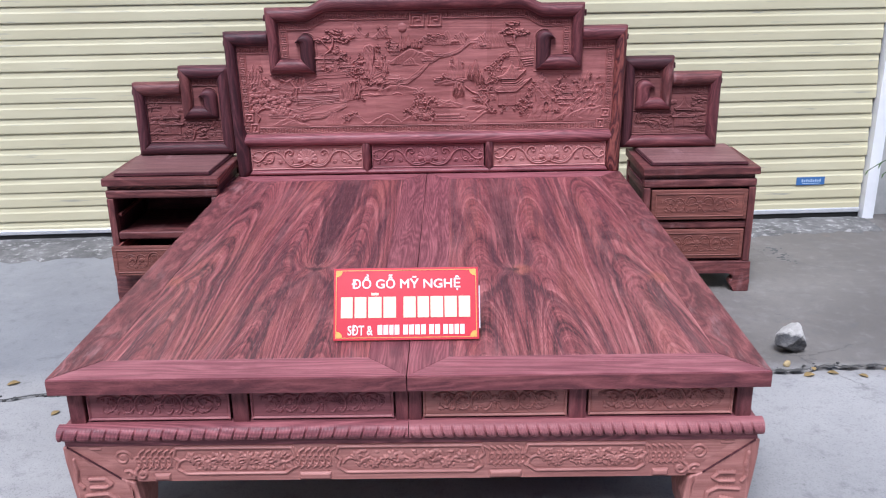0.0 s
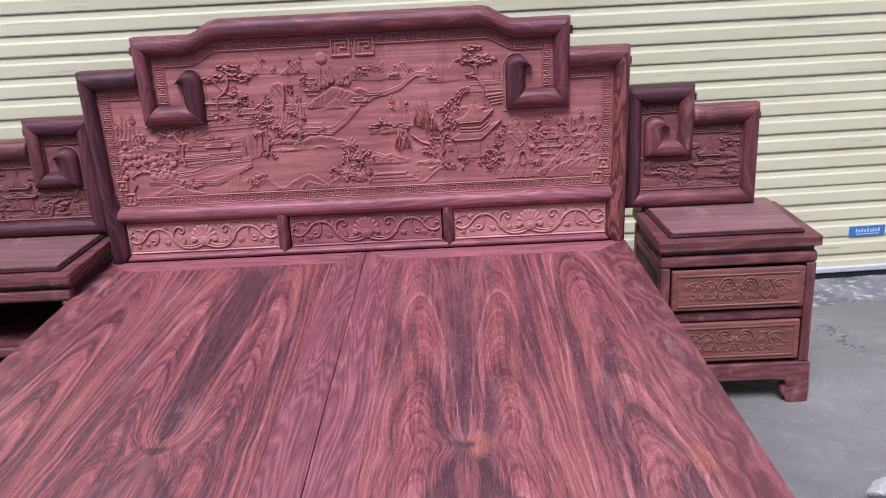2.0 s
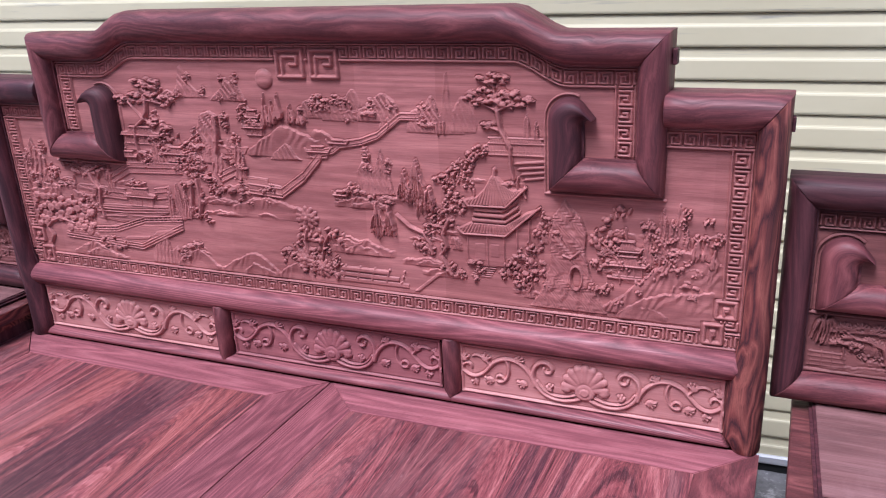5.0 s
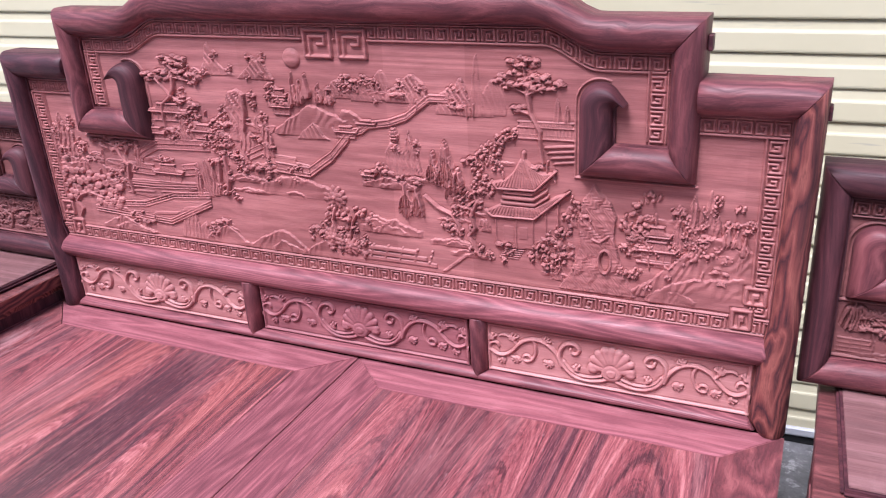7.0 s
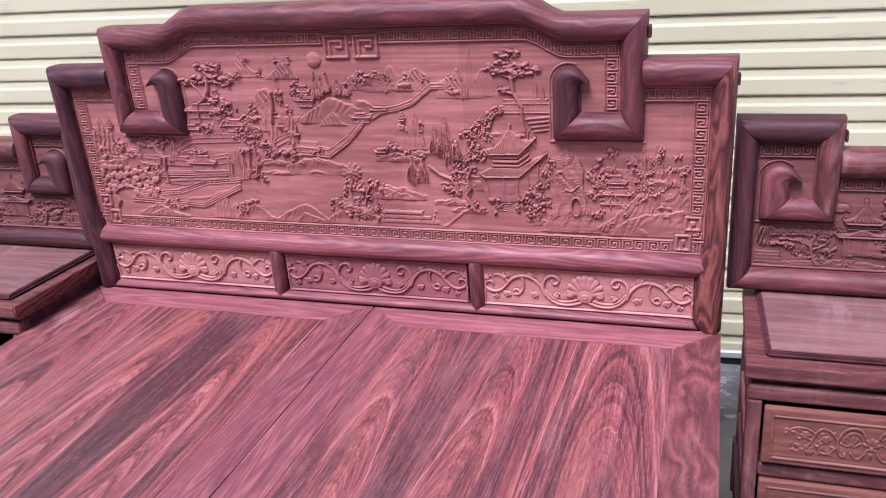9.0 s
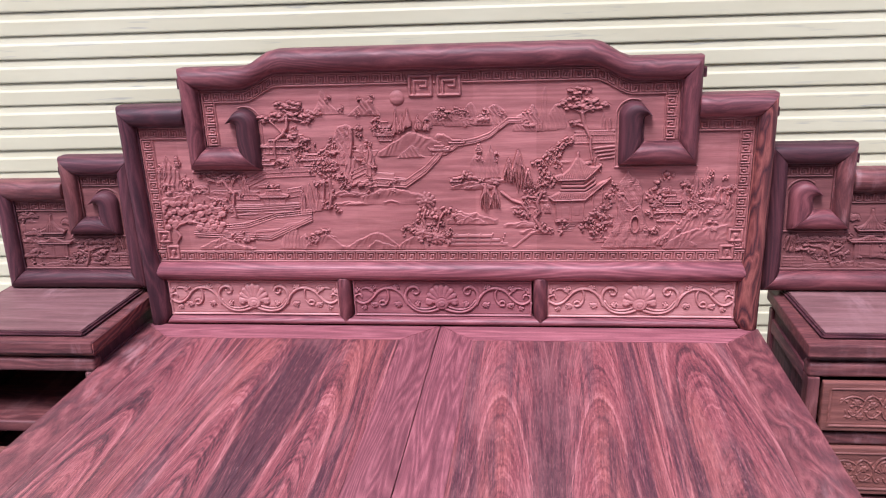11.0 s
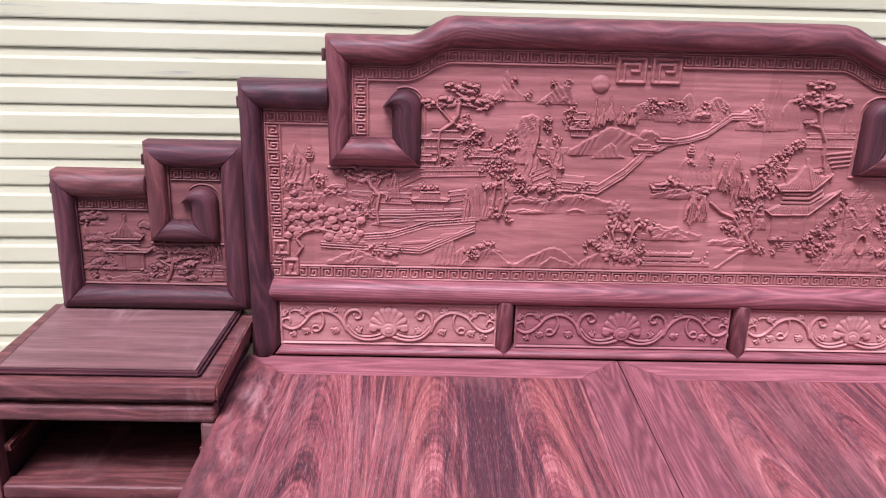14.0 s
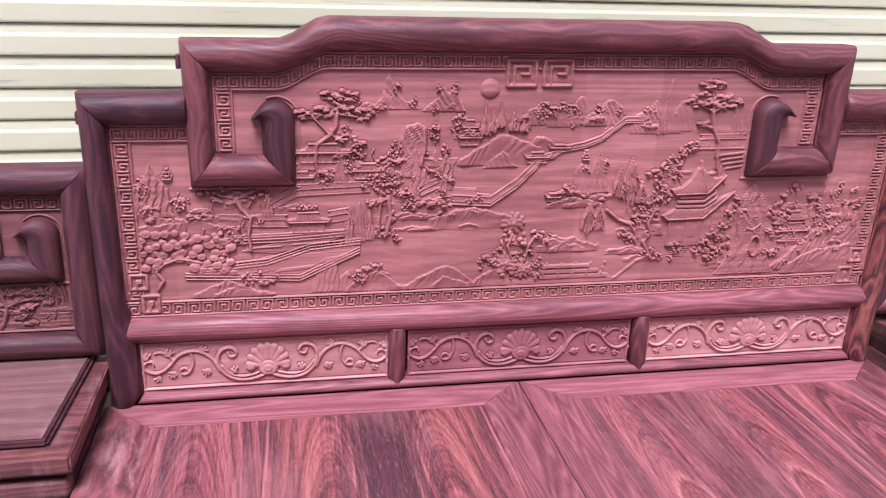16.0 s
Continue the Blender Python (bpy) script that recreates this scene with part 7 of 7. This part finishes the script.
nightstand(1.200, -0.275, 0.105, True, "red rosewood bedside cabinet with two carved drawers")
nightstand(-1.148, -0.312, 0.105, False, "red rosewood bedside cabinet, one drawer missing, one pulled out")


def wing(sx, dz, label):
    """The stepped panel that stands on a bedside cabinet."""
    wg = thing("bedside_back_panel", (sx * 1.13, 0.07, 0.597), label, "back panel", "pair of bedside back panels")
    ye, dep, yb = 0.056, 0.031, 0.092
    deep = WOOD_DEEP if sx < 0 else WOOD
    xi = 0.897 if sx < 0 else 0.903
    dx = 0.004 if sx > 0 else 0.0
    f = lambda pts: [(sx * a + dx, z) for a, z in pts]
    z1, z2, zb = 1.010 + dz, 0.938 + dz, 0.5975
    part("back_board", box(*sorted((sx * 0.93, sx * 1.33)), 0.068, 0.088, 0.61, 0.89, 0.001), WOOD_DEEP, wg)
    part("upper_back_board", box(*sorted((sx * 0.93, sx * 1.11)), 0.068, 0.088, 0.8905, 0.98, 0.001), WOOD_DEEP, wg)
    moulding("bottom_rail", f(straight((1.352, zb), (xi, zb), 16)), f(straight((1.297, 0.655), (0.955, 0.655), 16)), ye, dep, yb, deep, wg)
    # on the right panel, deep wood paints shade into inner stile and top rail
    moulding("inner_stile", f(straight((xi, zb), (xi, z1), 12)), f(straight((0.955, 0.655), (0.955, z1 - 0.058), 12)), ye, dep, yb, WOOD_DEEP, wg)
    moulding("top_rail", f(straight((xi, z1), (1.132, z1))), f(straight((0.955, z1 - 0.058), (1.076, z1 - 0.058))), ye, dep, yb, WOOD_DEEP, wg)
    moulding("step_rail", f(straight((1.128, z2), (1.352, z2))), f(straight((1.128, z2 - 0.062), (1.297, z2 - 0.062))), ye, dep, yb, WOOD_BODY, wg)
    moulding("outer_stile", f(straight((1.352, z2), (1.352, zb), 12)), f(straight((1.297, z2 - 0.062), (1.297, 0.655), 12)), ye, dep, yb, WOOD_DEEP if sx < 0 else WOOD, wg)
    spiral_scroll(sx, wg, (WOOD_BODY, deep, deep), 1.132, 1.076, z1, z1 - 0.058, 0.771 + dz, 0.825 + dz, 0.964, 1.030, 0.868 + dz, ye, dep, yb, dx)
    r = Relief(0.945, 1.305, 0.648, 0.962 + dz, 0.00125)
    r.rng = random.Random(31 if sx > 0 else 32)
    r.thicket(((1.02, 0.705, 0.05, 0.030), (1.25, 0.72, 0.040, 0.06), (1.10, 0.69, 0.08, 0.02), (1.26, 0.80, 0.03, 0.04), (1.12, 0.76, 0.03, 0.02)), 8)
    r.lens(1.13, 0.668, 0.15, 0.016, 0.004)
    r.lens(1.24, 0.735, 0.05, 0.014, 0.004)
    r.tower(1.190, 0.700, 0.056, 0.120)
    for x, z, w in ((1.262, 0.822, 0.028), (1.275, 0.845, 0.016), (1.140, 0.805, 0.010), (1.255, 0.768, 0.026), (1.272, 0.745, 0.016), (1.245, 0.712, 0.030), (1.225, 0.695, 0.020), (1.275, 0.695, 0.018)):
        for k in range(6):
            u = (k - 2.5) / 2.5
            r.pad(x + u * w * 0.8, z + 0.004 * (1 - u * u) + r.rng.uniform(-0.004, 0.004), 0.010, 0.0065)
    r.stroke([(1.098, 0.668), (1.088, 0.688), (1.082, 0.715), (1.090, 0.738)], 0.005, 0.006, 0.001, 0.7)
    r.stroke([(1.085, 0.712), (1.06, 0.724), (1.035, 0.728), (1.015, 0.742)], 0.0028, 0.005, 0.001, 0.6)
    r.stroke([(1.088, 0.705), (1.11, 0.716), (1.122, 0.728)], 0.0026, 0.005, 0.001, 0.6)
    for k in range(14):
        r.pad(1.128 - 0.0095 * k, 0.745 + 0.005 * math.sin(2.3 * k), 0.011, 0.0065)
        if k % 2:
            r.pad(1.115 - 0.0085 * k, 0.722 + 0.008 * math.sin(1.9 * k), 0.010, 0.006)
    for x, z, a, b in ((1.10, 0.682, 0.016, 0.008), (1.15, 0.672, 0.03, 0.006), (1.06, 0.69, 0.024, 0.008), (1.125, 0.70, 0.012, 0.010)):
        r.bush(x, z, a, b, 0.005)
    r.rect(0.962, 1.022, 0.668, 0.694, 0.0015, slope=3)
    for k in range(4):
        r.stroke([(0.962, 0.669 + 0.0085 * k), (1.022, 0.669 + 0.0085 * k)], 0.0014, 0.003)
        r.stroke([(0.965 + 0.018 * k, 0.668), (0.965 + 0.018 * k, 0.697)], 0.0014, 0.003)
    r.willow(0.985, 0.755, 0.018, 0.045, 8)
    r.h *= 0.72
    r.fret_h(1.132, 1.295, lambda x: z2 - 0.063 + 0 * x, 0.031)
    r.fret_h(0.957, 1.074, lambda x: z1 - 0.060 + 0 * x, 0.031)
    r.stroke([(0.955, 0.764 + dz), (1.13, 0.764 + dz)], 0.003, 0.004)
    ring = [(1.000 - 0.043 * math.cos(t), 0.868 + dz + 0.043 * math.sin(t)) for t in [0.26 * i for i in range(10)]]
    r.stroke([(0.957, 0.77 + dz)] + ring, 0.0022, 0.0035)
    r.stroke([(0.955, 0.659), (1.297, 0.659)], 0.003, 0.004)
    r.soften(1)
    r.mesh("carved_panel", 0.0560, WOOD_WING, wg, "panel carved with a pavilion and trees", keep=lambda X, Z: (X < 1.085) | (Z < z2 - 0.055), sx=sx, dx=dx)
    part("tenon", box(*sorted((sx * 1.132 + dx, sx * 1.138 + dx)), 0.05, 0.075, z1 - 0.055, z1 - 0.03, 0.002), WOOD_DEEP, wg)
    part("tenon", box(*sorted((sx * 1.352 + dx, sx * 1.357 + dx)), 0.05, 0.075, z2 - 0.055, z2 - 0.03, 0.002), WOOD_DEEP, wg)
    return wg


wing(-1, -0.002, "stepped rosewood back panel with carved pavilion, standing on the cabinet")
wing(1, 0.006, "stepped rosewood back panel with carved pavilion, standing on the cabinet")


# ---- the sign on the bed ----
def build_sign():
    w, h = 0.392, 0.196
    tilt = radians(-29.5)
    m = Matrix.Translation((-0.010, -1.8275, BT + 0.0062)) @ Matrix.Rotation(tilt, 4, "X")
    sg = thing("shop_sign", (-0.012, -1.80, BT), "red shop sign with white lettering, propped on the bed", "sign")

    def flat(name, bm, mat, parent, label=""):
        bm.transform(m)
        return part(name, bm, mat, parent, label)

    plate = flat("plate", box(-w / 2, w / 2, 0, 0.010, 0, h, 0.0012), RED, sg)
    b = 0.006
    for x0, x1, z0, z1 in ((-w / 2 + b, w / 2 - b, b, b + 0.0016), (-w / 2 + b, w / 2 - b, h - b - 0.0016, h - b), (-w / 2 + b, -w / 2 + b + 0.0016, b + 0.002, h - b - 0.002), (w / 2 - b - 0.0016, w / 2 - b, b + 0.002, h - b - 0.002)):
        flat("border_line", box(x0, x1, -0.0012, -0.0002, z0, z1, 0), GOLD, plate, "thin gold border line")
    for sx in (1, -1):
        for sz in (0, 1):
            bm = bmesh.new()
            for r, ox in ((0.016, 0), (0.010, 0.004)):
                pts = [(0, 0)] + [(r * math.cos(a), r * math.sin(a)) for a in [i * math.pi / 2 / 6 for i in range(7)]]
                cx, cz = (w / 2 - b - 0.002), (b + 0.002 if not sz else h - b - 0.002)
                vs = [bm.verts.new((sx * (cx - px), -0.0012 - ox * 0.05, cz + (pz if not sz else -pz))) for px, pz in pts]
                bm.faces.new(vs)
            flat("corner_ornament", bm, GOLD, plate, "gold corner ornament")

    def words(text, size, z, mat, width):
        cu = bpy.data.curves.new("lettering", "FONT")
        cu.body, cu.size, cu.align_x, cu.extrude, cu.bevel_depth, cu.bevel_resolution = text, size, "CENTER", 0.0002, size * 0.020, 1
        tmp = bpy.data.objects.new("lettering", cu)
        scene.collection.objects.link(tmp)
        me = bpy.data.meshes.new_from_object(tmp)
        bpy.data.objects.remove(tmp)
        bm = bmesh.new()
        bm.from_mesh(me)
        xs = [v.co.x for v in bm.verts]
        k = width / (max(xs) - min(xs))
        cx = (max(xs) + min(xs)) / 2
        bm.transform(Matrix.Translation((0, -0.0008, z)) @ Matrix.Rotation(radians(90), 4, "X") @ Matrix.Diagonal((k, 1, 0.6, 1)) @ Matrix.Translation((-cx, 0, 0)))
        return bm

    flat("lettering", words("ĐỒ GỖ MỸ NGHỆ", 0.034, 0.1405, INK, 0.295), INK, plate, "white lettering")
    bm = words("SĐT &", 0.036, 0.0145, INK, 0.068)
    bm.transform(Matrix.Translation((-0.1235, 0, 0)))
    flat("lettering", bm, INK, plate, "white lettering")
    # the name and the numbers as plain bars
    for x0, x1 in ((-0.176, -0.144), (-0.139, -0.107), (-0.102, -0.066), (-0.061, -0.027), (-0.007, 0.026), (0.031, 0.062), (0.066, 0.100), (0.104, 0.137), (0.142, 0.173)):
        flat("name_bar", box(x0, x1, -0.0014, -0.0002, 0.060, 0.117, 0.0004, 1), CREAM, plate, "broad cream bar")
    flat("name_bar", box(-0.094, -0.074, -0.0014, -0.0002, 0.121, 0.128, 0.0004, 1), CREAM, plate)
    for x0, x1 in ((-0.077, -0.064), (-0.061, -0.048), (-0.045, -0.034), (-0.031, -0.018), (-0.008, 0.005), (0.008, 0.021), (0.024, 0.037), (0.040, 0.053), (0.062, 0.075), (0.078, 0.091), (0.100, 0.112), (0.115, 0.127), (0.130, 0.142), (0.145, 0.157)):
        flat("number_bar", box(x0, x1, -0.0013, -0.0002, 0.0145, 0.041, 0.0004, 1), INK, plate)
    part("prop", box(-0.03, 0.01, -1.72, -1.70, BT, BT + 0.13, 0.002, 1, pose(0, 0, 0, 18)), WOOD_DEEP, sg, "small wooden prop behind")
    flat("back_board", box(0.10, w / 2 + 0.004, 0.0105, 0.02, 0.03, h - 0.05, 0.001), WHITE, sg, "pale board behind the plate")


build_sign()


# ---- things on the ground ----
def lump(name, at, size, seed, mat, label, category, cuts=3):
    bm = bmesh.new()
    bmesh.ops.create_icosphere(bm, subdivisions=cuts, radius=1)
    rn = random.Random(seed)
    planes = [(Vector((rn.gauss(0, 1), rn.gauss(0, 1), rn.gauss(0, 1))).normalized(), rn.uniform(0.55, 0.9)) for _ in range(12)]
    for v in bm.verts:
        d = v.co.normalized()
        r = min([1.0] + [k / max(1e-3, d.dot(q)) for q, k in planes if d.dot(q) > 0.05])
        v.co = d * r * (1 + 0.07 * noise.noise(d * 3 + Vector((seed, 0, 0))) + 0.05 * noise.noise(d * 8 + Vector((0, seed, 0))) + 0.025 * noise.noise(d * 19))
        v.co = Vector((v.co.x * size[0], v.co.y * size[1], v.co.z * size[2]))
    low = min(v.co.z for v in bm.verts)
    bmesh.ops.translate(bm, verts=bm.verts, vec=(at[0], at[1], ground_z(*at) - low - 0.002))
    return tagged(part(name, bm, mat), label, category)


def rock_material():
    n = Net("broken_rock_painted_shade")
    s = n.split(n.obj())
    b = n.noise(n.obj(), 30.0, 5.0, 0.7)
    # paints the lit top right pale and the shaded lower front left dark
    k = n.math("ADD", n.math("ADD", n.math("MULTIPLY_ADD", s[0], 4.0, -5.66), n.math("MULTIPLY_ADD", s[1], 8.0, 7.5)), n.math("MULTIPLY_ADD", s[2], 13.0, -0.78))
    col = n.mix(n.grey(n.math("ADD", k, n.math("MULTIPLY", b, 0.8)), 0.42, 0.62, 0.0, 1.0), (0.07, 0.07, 0.075), (0.52, 0.50, 0.47))
    col = n.mix(n.grey(b, 0.4, 0.7, 0.0, 0.4), col, (0.3, 0.28, 0.26))
    n.set(Base_Color=col, Roughness=0.9)
    n.bump(b, 0.6, 0.004)
    return n.mat


lump("rock", (1.400, -0.942), (0.066, 0.062, 0.064), 6, rock_material(), "broken lump of rock on the concrete, its lit top and shaded foot painted in", "rock", 5)
lump("pebble", (1.346, -1.055), (0.018, 0.016, 0.014), 9, plain("yellow_pebble", (0.5, 0.38, 0.2), 0.8), "small yellowish pebble beside the crack", "pebble", 2)
rn = random.Random(14)


def leaf(at, size, turn, label):
    bm = bmesh.new()
    k = 8
    mid, le, ri = [], [], []
    for i in range(k + 1):
        u = i / k
        wd = 0.32 * math.sin(math.pi * u) ** 0.8
        z = 0.10 * math.sin(3 * u) * size
        mid.append(bm.verts.new((u * size, 0, z * 0.4 + 0.002)))
        le.append(bm.verts.new((u * size, wd * size, z + 0.12 * size * wd + 0.003)))
        ri.append(bm.verts.new((u * size, -wd * size, z + 0.16 * size * wd + 0.003)))
    for i in range(k):
        for a, b in ((mid, le), (ri, mid)):
            q = [a[i], a[i + 1], b[i + 1], b[i]]
            bm.faces.new(q)
    bmesh.ops.remove_doubles(bm, verts=bm.verts, dist=1e-5)
    bmesh.ops.solidify(bm, geom=list(bm.faces), thickness=0.0006)
    bm.transform(pose(at[0], at[1], GZ, 0, 0, turn))
    return tagged(part("dry_leaf", bm, LEAF_DRY, smooth=True), label, "leaf", "fallen leaves")


for x, y, s, a in ((1.375, -1.14, 0.06, 12), (1.47, -1.115, 0.05, -20), (1.575, -1.135, 0.045, -40), (1.68, -1.10, 0.05, 5), (-1.52, -1.135, 0.06, 30), (-1.26, -1.355, 0.045, 60), (1.43, -1.10, 0.035, 80)):
    leaf((x, y), s * 0.75, a, "curled yellow dry leaf on the concrete")


def crack_grit():
    bm = bmesh.new()
    g = random.Random(8)
    for _ in range(260):
        x = g.uniform(-2.2, 2.4)
        if abs(x) < 0.9 and g.random() < 0.7:
            continue
        r = g.uniform(0.002, 0.008)
        made = bmesh.ops.create_icosphere(bm, subdivisions=1, radius=r)
        for v in made["verts"]:
            v.co = Vector((v.co.x * g.uniform(0.7, 1.4), v.co.y, v.co.z * 0.6))
        bmesh.ops.translate(bm, verts=made["verts"], vec=(x, FLOOR_CRACK(x) + g.uniform(-0.022, 0.03), GZ + 0.001))
    for a in (-1, 1):
        rows = []
        for k in range(150):
            x = a * (0.80 + 0.018 * k)
            w = (0.003 if a < 0 else 0.007) * g.uniform(0.15, 1.9)
            y = FLOOR_CRACK(x) + g.uniform(-0.007, 0.007)
            rows.append((bm.verts.new((x, y - w, GZ + 0.0012)), bm.verts.new((x, y, GZ + 0.004)), bm.verts.new((x, y + w, GZ + 0.0012))))
        for p, q in zip(rows, rows[1:]):
            for i in (0, 1):
                bm.faces.new((p[i], q[i], q[i + 1], p[i + 1]) if a > 0 else (p[i + 1], q[i + 1], q[i], p[i]))
    return tagged(part("crack_grit", bm, STONE_DARK), "dark crumbs of concrete and soil along the crack", "grit", kind="stuff")


crack_grit()


def chips():
    bm = bmesh.new()
    g = random.Random(21)
    for k in range(46):
        u = g.random()
        x, y = 1.785 - 0.01 * math.sin(5 * u) + g.gauss(0, 0.022), 0.34 - 0.24 * u + g.gauss(0, 0.02)
        r = g.uniform(0.003, 0.010)
        made = bmesh.ops.create_icosphere(bm, subdivisions=1, radius=r)
        for v in made["verts"]:
            v.co = Vector((v.co.x * g.uniform(0.8, 1.5), v.co.y * g.uniform(0.7, 1.2), v.co.z * 0.14))
        bmesh.ops.translate(bm, verts=made["verts"], vec=(x, y, ground_z(x, y) + 0.0006))
    return tagged(part("tar_chips", bm, CHIP), "trail of small dark chips pressed into the concrete", "chips", kind="stuff")


chips()
plank = thing("loose_plank", (0.42, -1.4, GZ), "dark red plank lying under the bed", "plank")
part("plank_body", box(0.17, 0.63, -1.74, -0.9, GZ, GZ + 0.07, 0.004), WOOD, plank, axis="x")


# ---- planting beside the guide rail ----
def palm(at, seed):
    pl = thing("palm_plant", at, "green feathery palm beside the white guide rail", "plant")
    g = random.Random(seed)
    bm = bmesh.new()
    for k in range(4):
        r0 = 0.012 - 0.002 * k
        bmesh.ops.create_cone(bm, cap_ends=True, segments=8, radius1=r0, radius2=r0 * 0.8, depth=0.12, matrix=Matrix.Translation((at[0] + 0.004 * k, at[1], at[2] + 0.06 + 0.12 * k)))
    part("stem", bm, TWIG, pl)
    for k in range(11):
        bm = bmesh.new()
        a = radians(g.uniform(120, 330))
        ln, up = g.uniform(0.35, 0.55), g.uniform(0.1, 0.5)
        pts = []
        for i in range(9):
            u = i / 8
            pts.append(Vector((at[0] + math.cos(a) * ln * u, at[1] + math.sin(a) * ln * 0.35 * u, at[2] + 0.40 + up * ln * u * 1.6 - 0.62 * ln * u * u)))
        for i in range(1, 9):
            d = (pts[i] - pts[i - 1]).normalized()
            for s in (1, -1):
                q = Vector((0, 0, -0.4)) + d.cross(Vector((0, 0, 1))).normalized() * s + d * 0.8
                e = pts[i] + q.normalized() * 0.16 * (1.1 - i / 9)
                wv = d * 0.007
                bm.faces.new([bm.verts.new(v) for v in (pts[i] - wv, pts[i] + wv, pts[i].lerp(e, 0.6) + wv * 0.9, e, pts[i].lerp(e, 0.6) - wv * 0.6)])
            wv = Vector((0, 0, 0.003))
            bm.faces.new([bm.verts.new(v) for v in (pts[i - 1] - wv, pts[i] - wv, pts[i] + wv, pts[i - 1] + wv)])
        part("frond", bm, LEAF_GREEN, pl)
    return pl


palm((2.96, 0.70, ground_z(2.96, 0.70)), 3)


def vine():
    v = thing("dry_vine", (2.72, 0.86, GZ), "thin dry vine on the plaster wall", "plant")
    for k, (x, h) in enumerate(((2.66, 0.35), (2.70, 0.28), (2.74, 0.2))):
        bm = bmesh.new()
        g = random.Random(40 + k)
        p = Vector((x, sh_y(x) - 0.01, ground_z(x, sh_y(x))))
        for i in range(14):
            q = p + Vector((g.uniform(-0.02, 0.025), g.uniform(-0.004, 0.002), h / 14))
            d = q - p
            bmesh.ops.create_cone(bm, cap_ends=False, segments=5, radius1=0.0022, radius2=0.002, depth=d.length, matrix=Matrix.Translation((p + q) / 2) @ d.to_track_quat("Z", "Y").to_matrix().to_4x4())
            p = q
        part("stem", bm, TWIG, v)


vine()
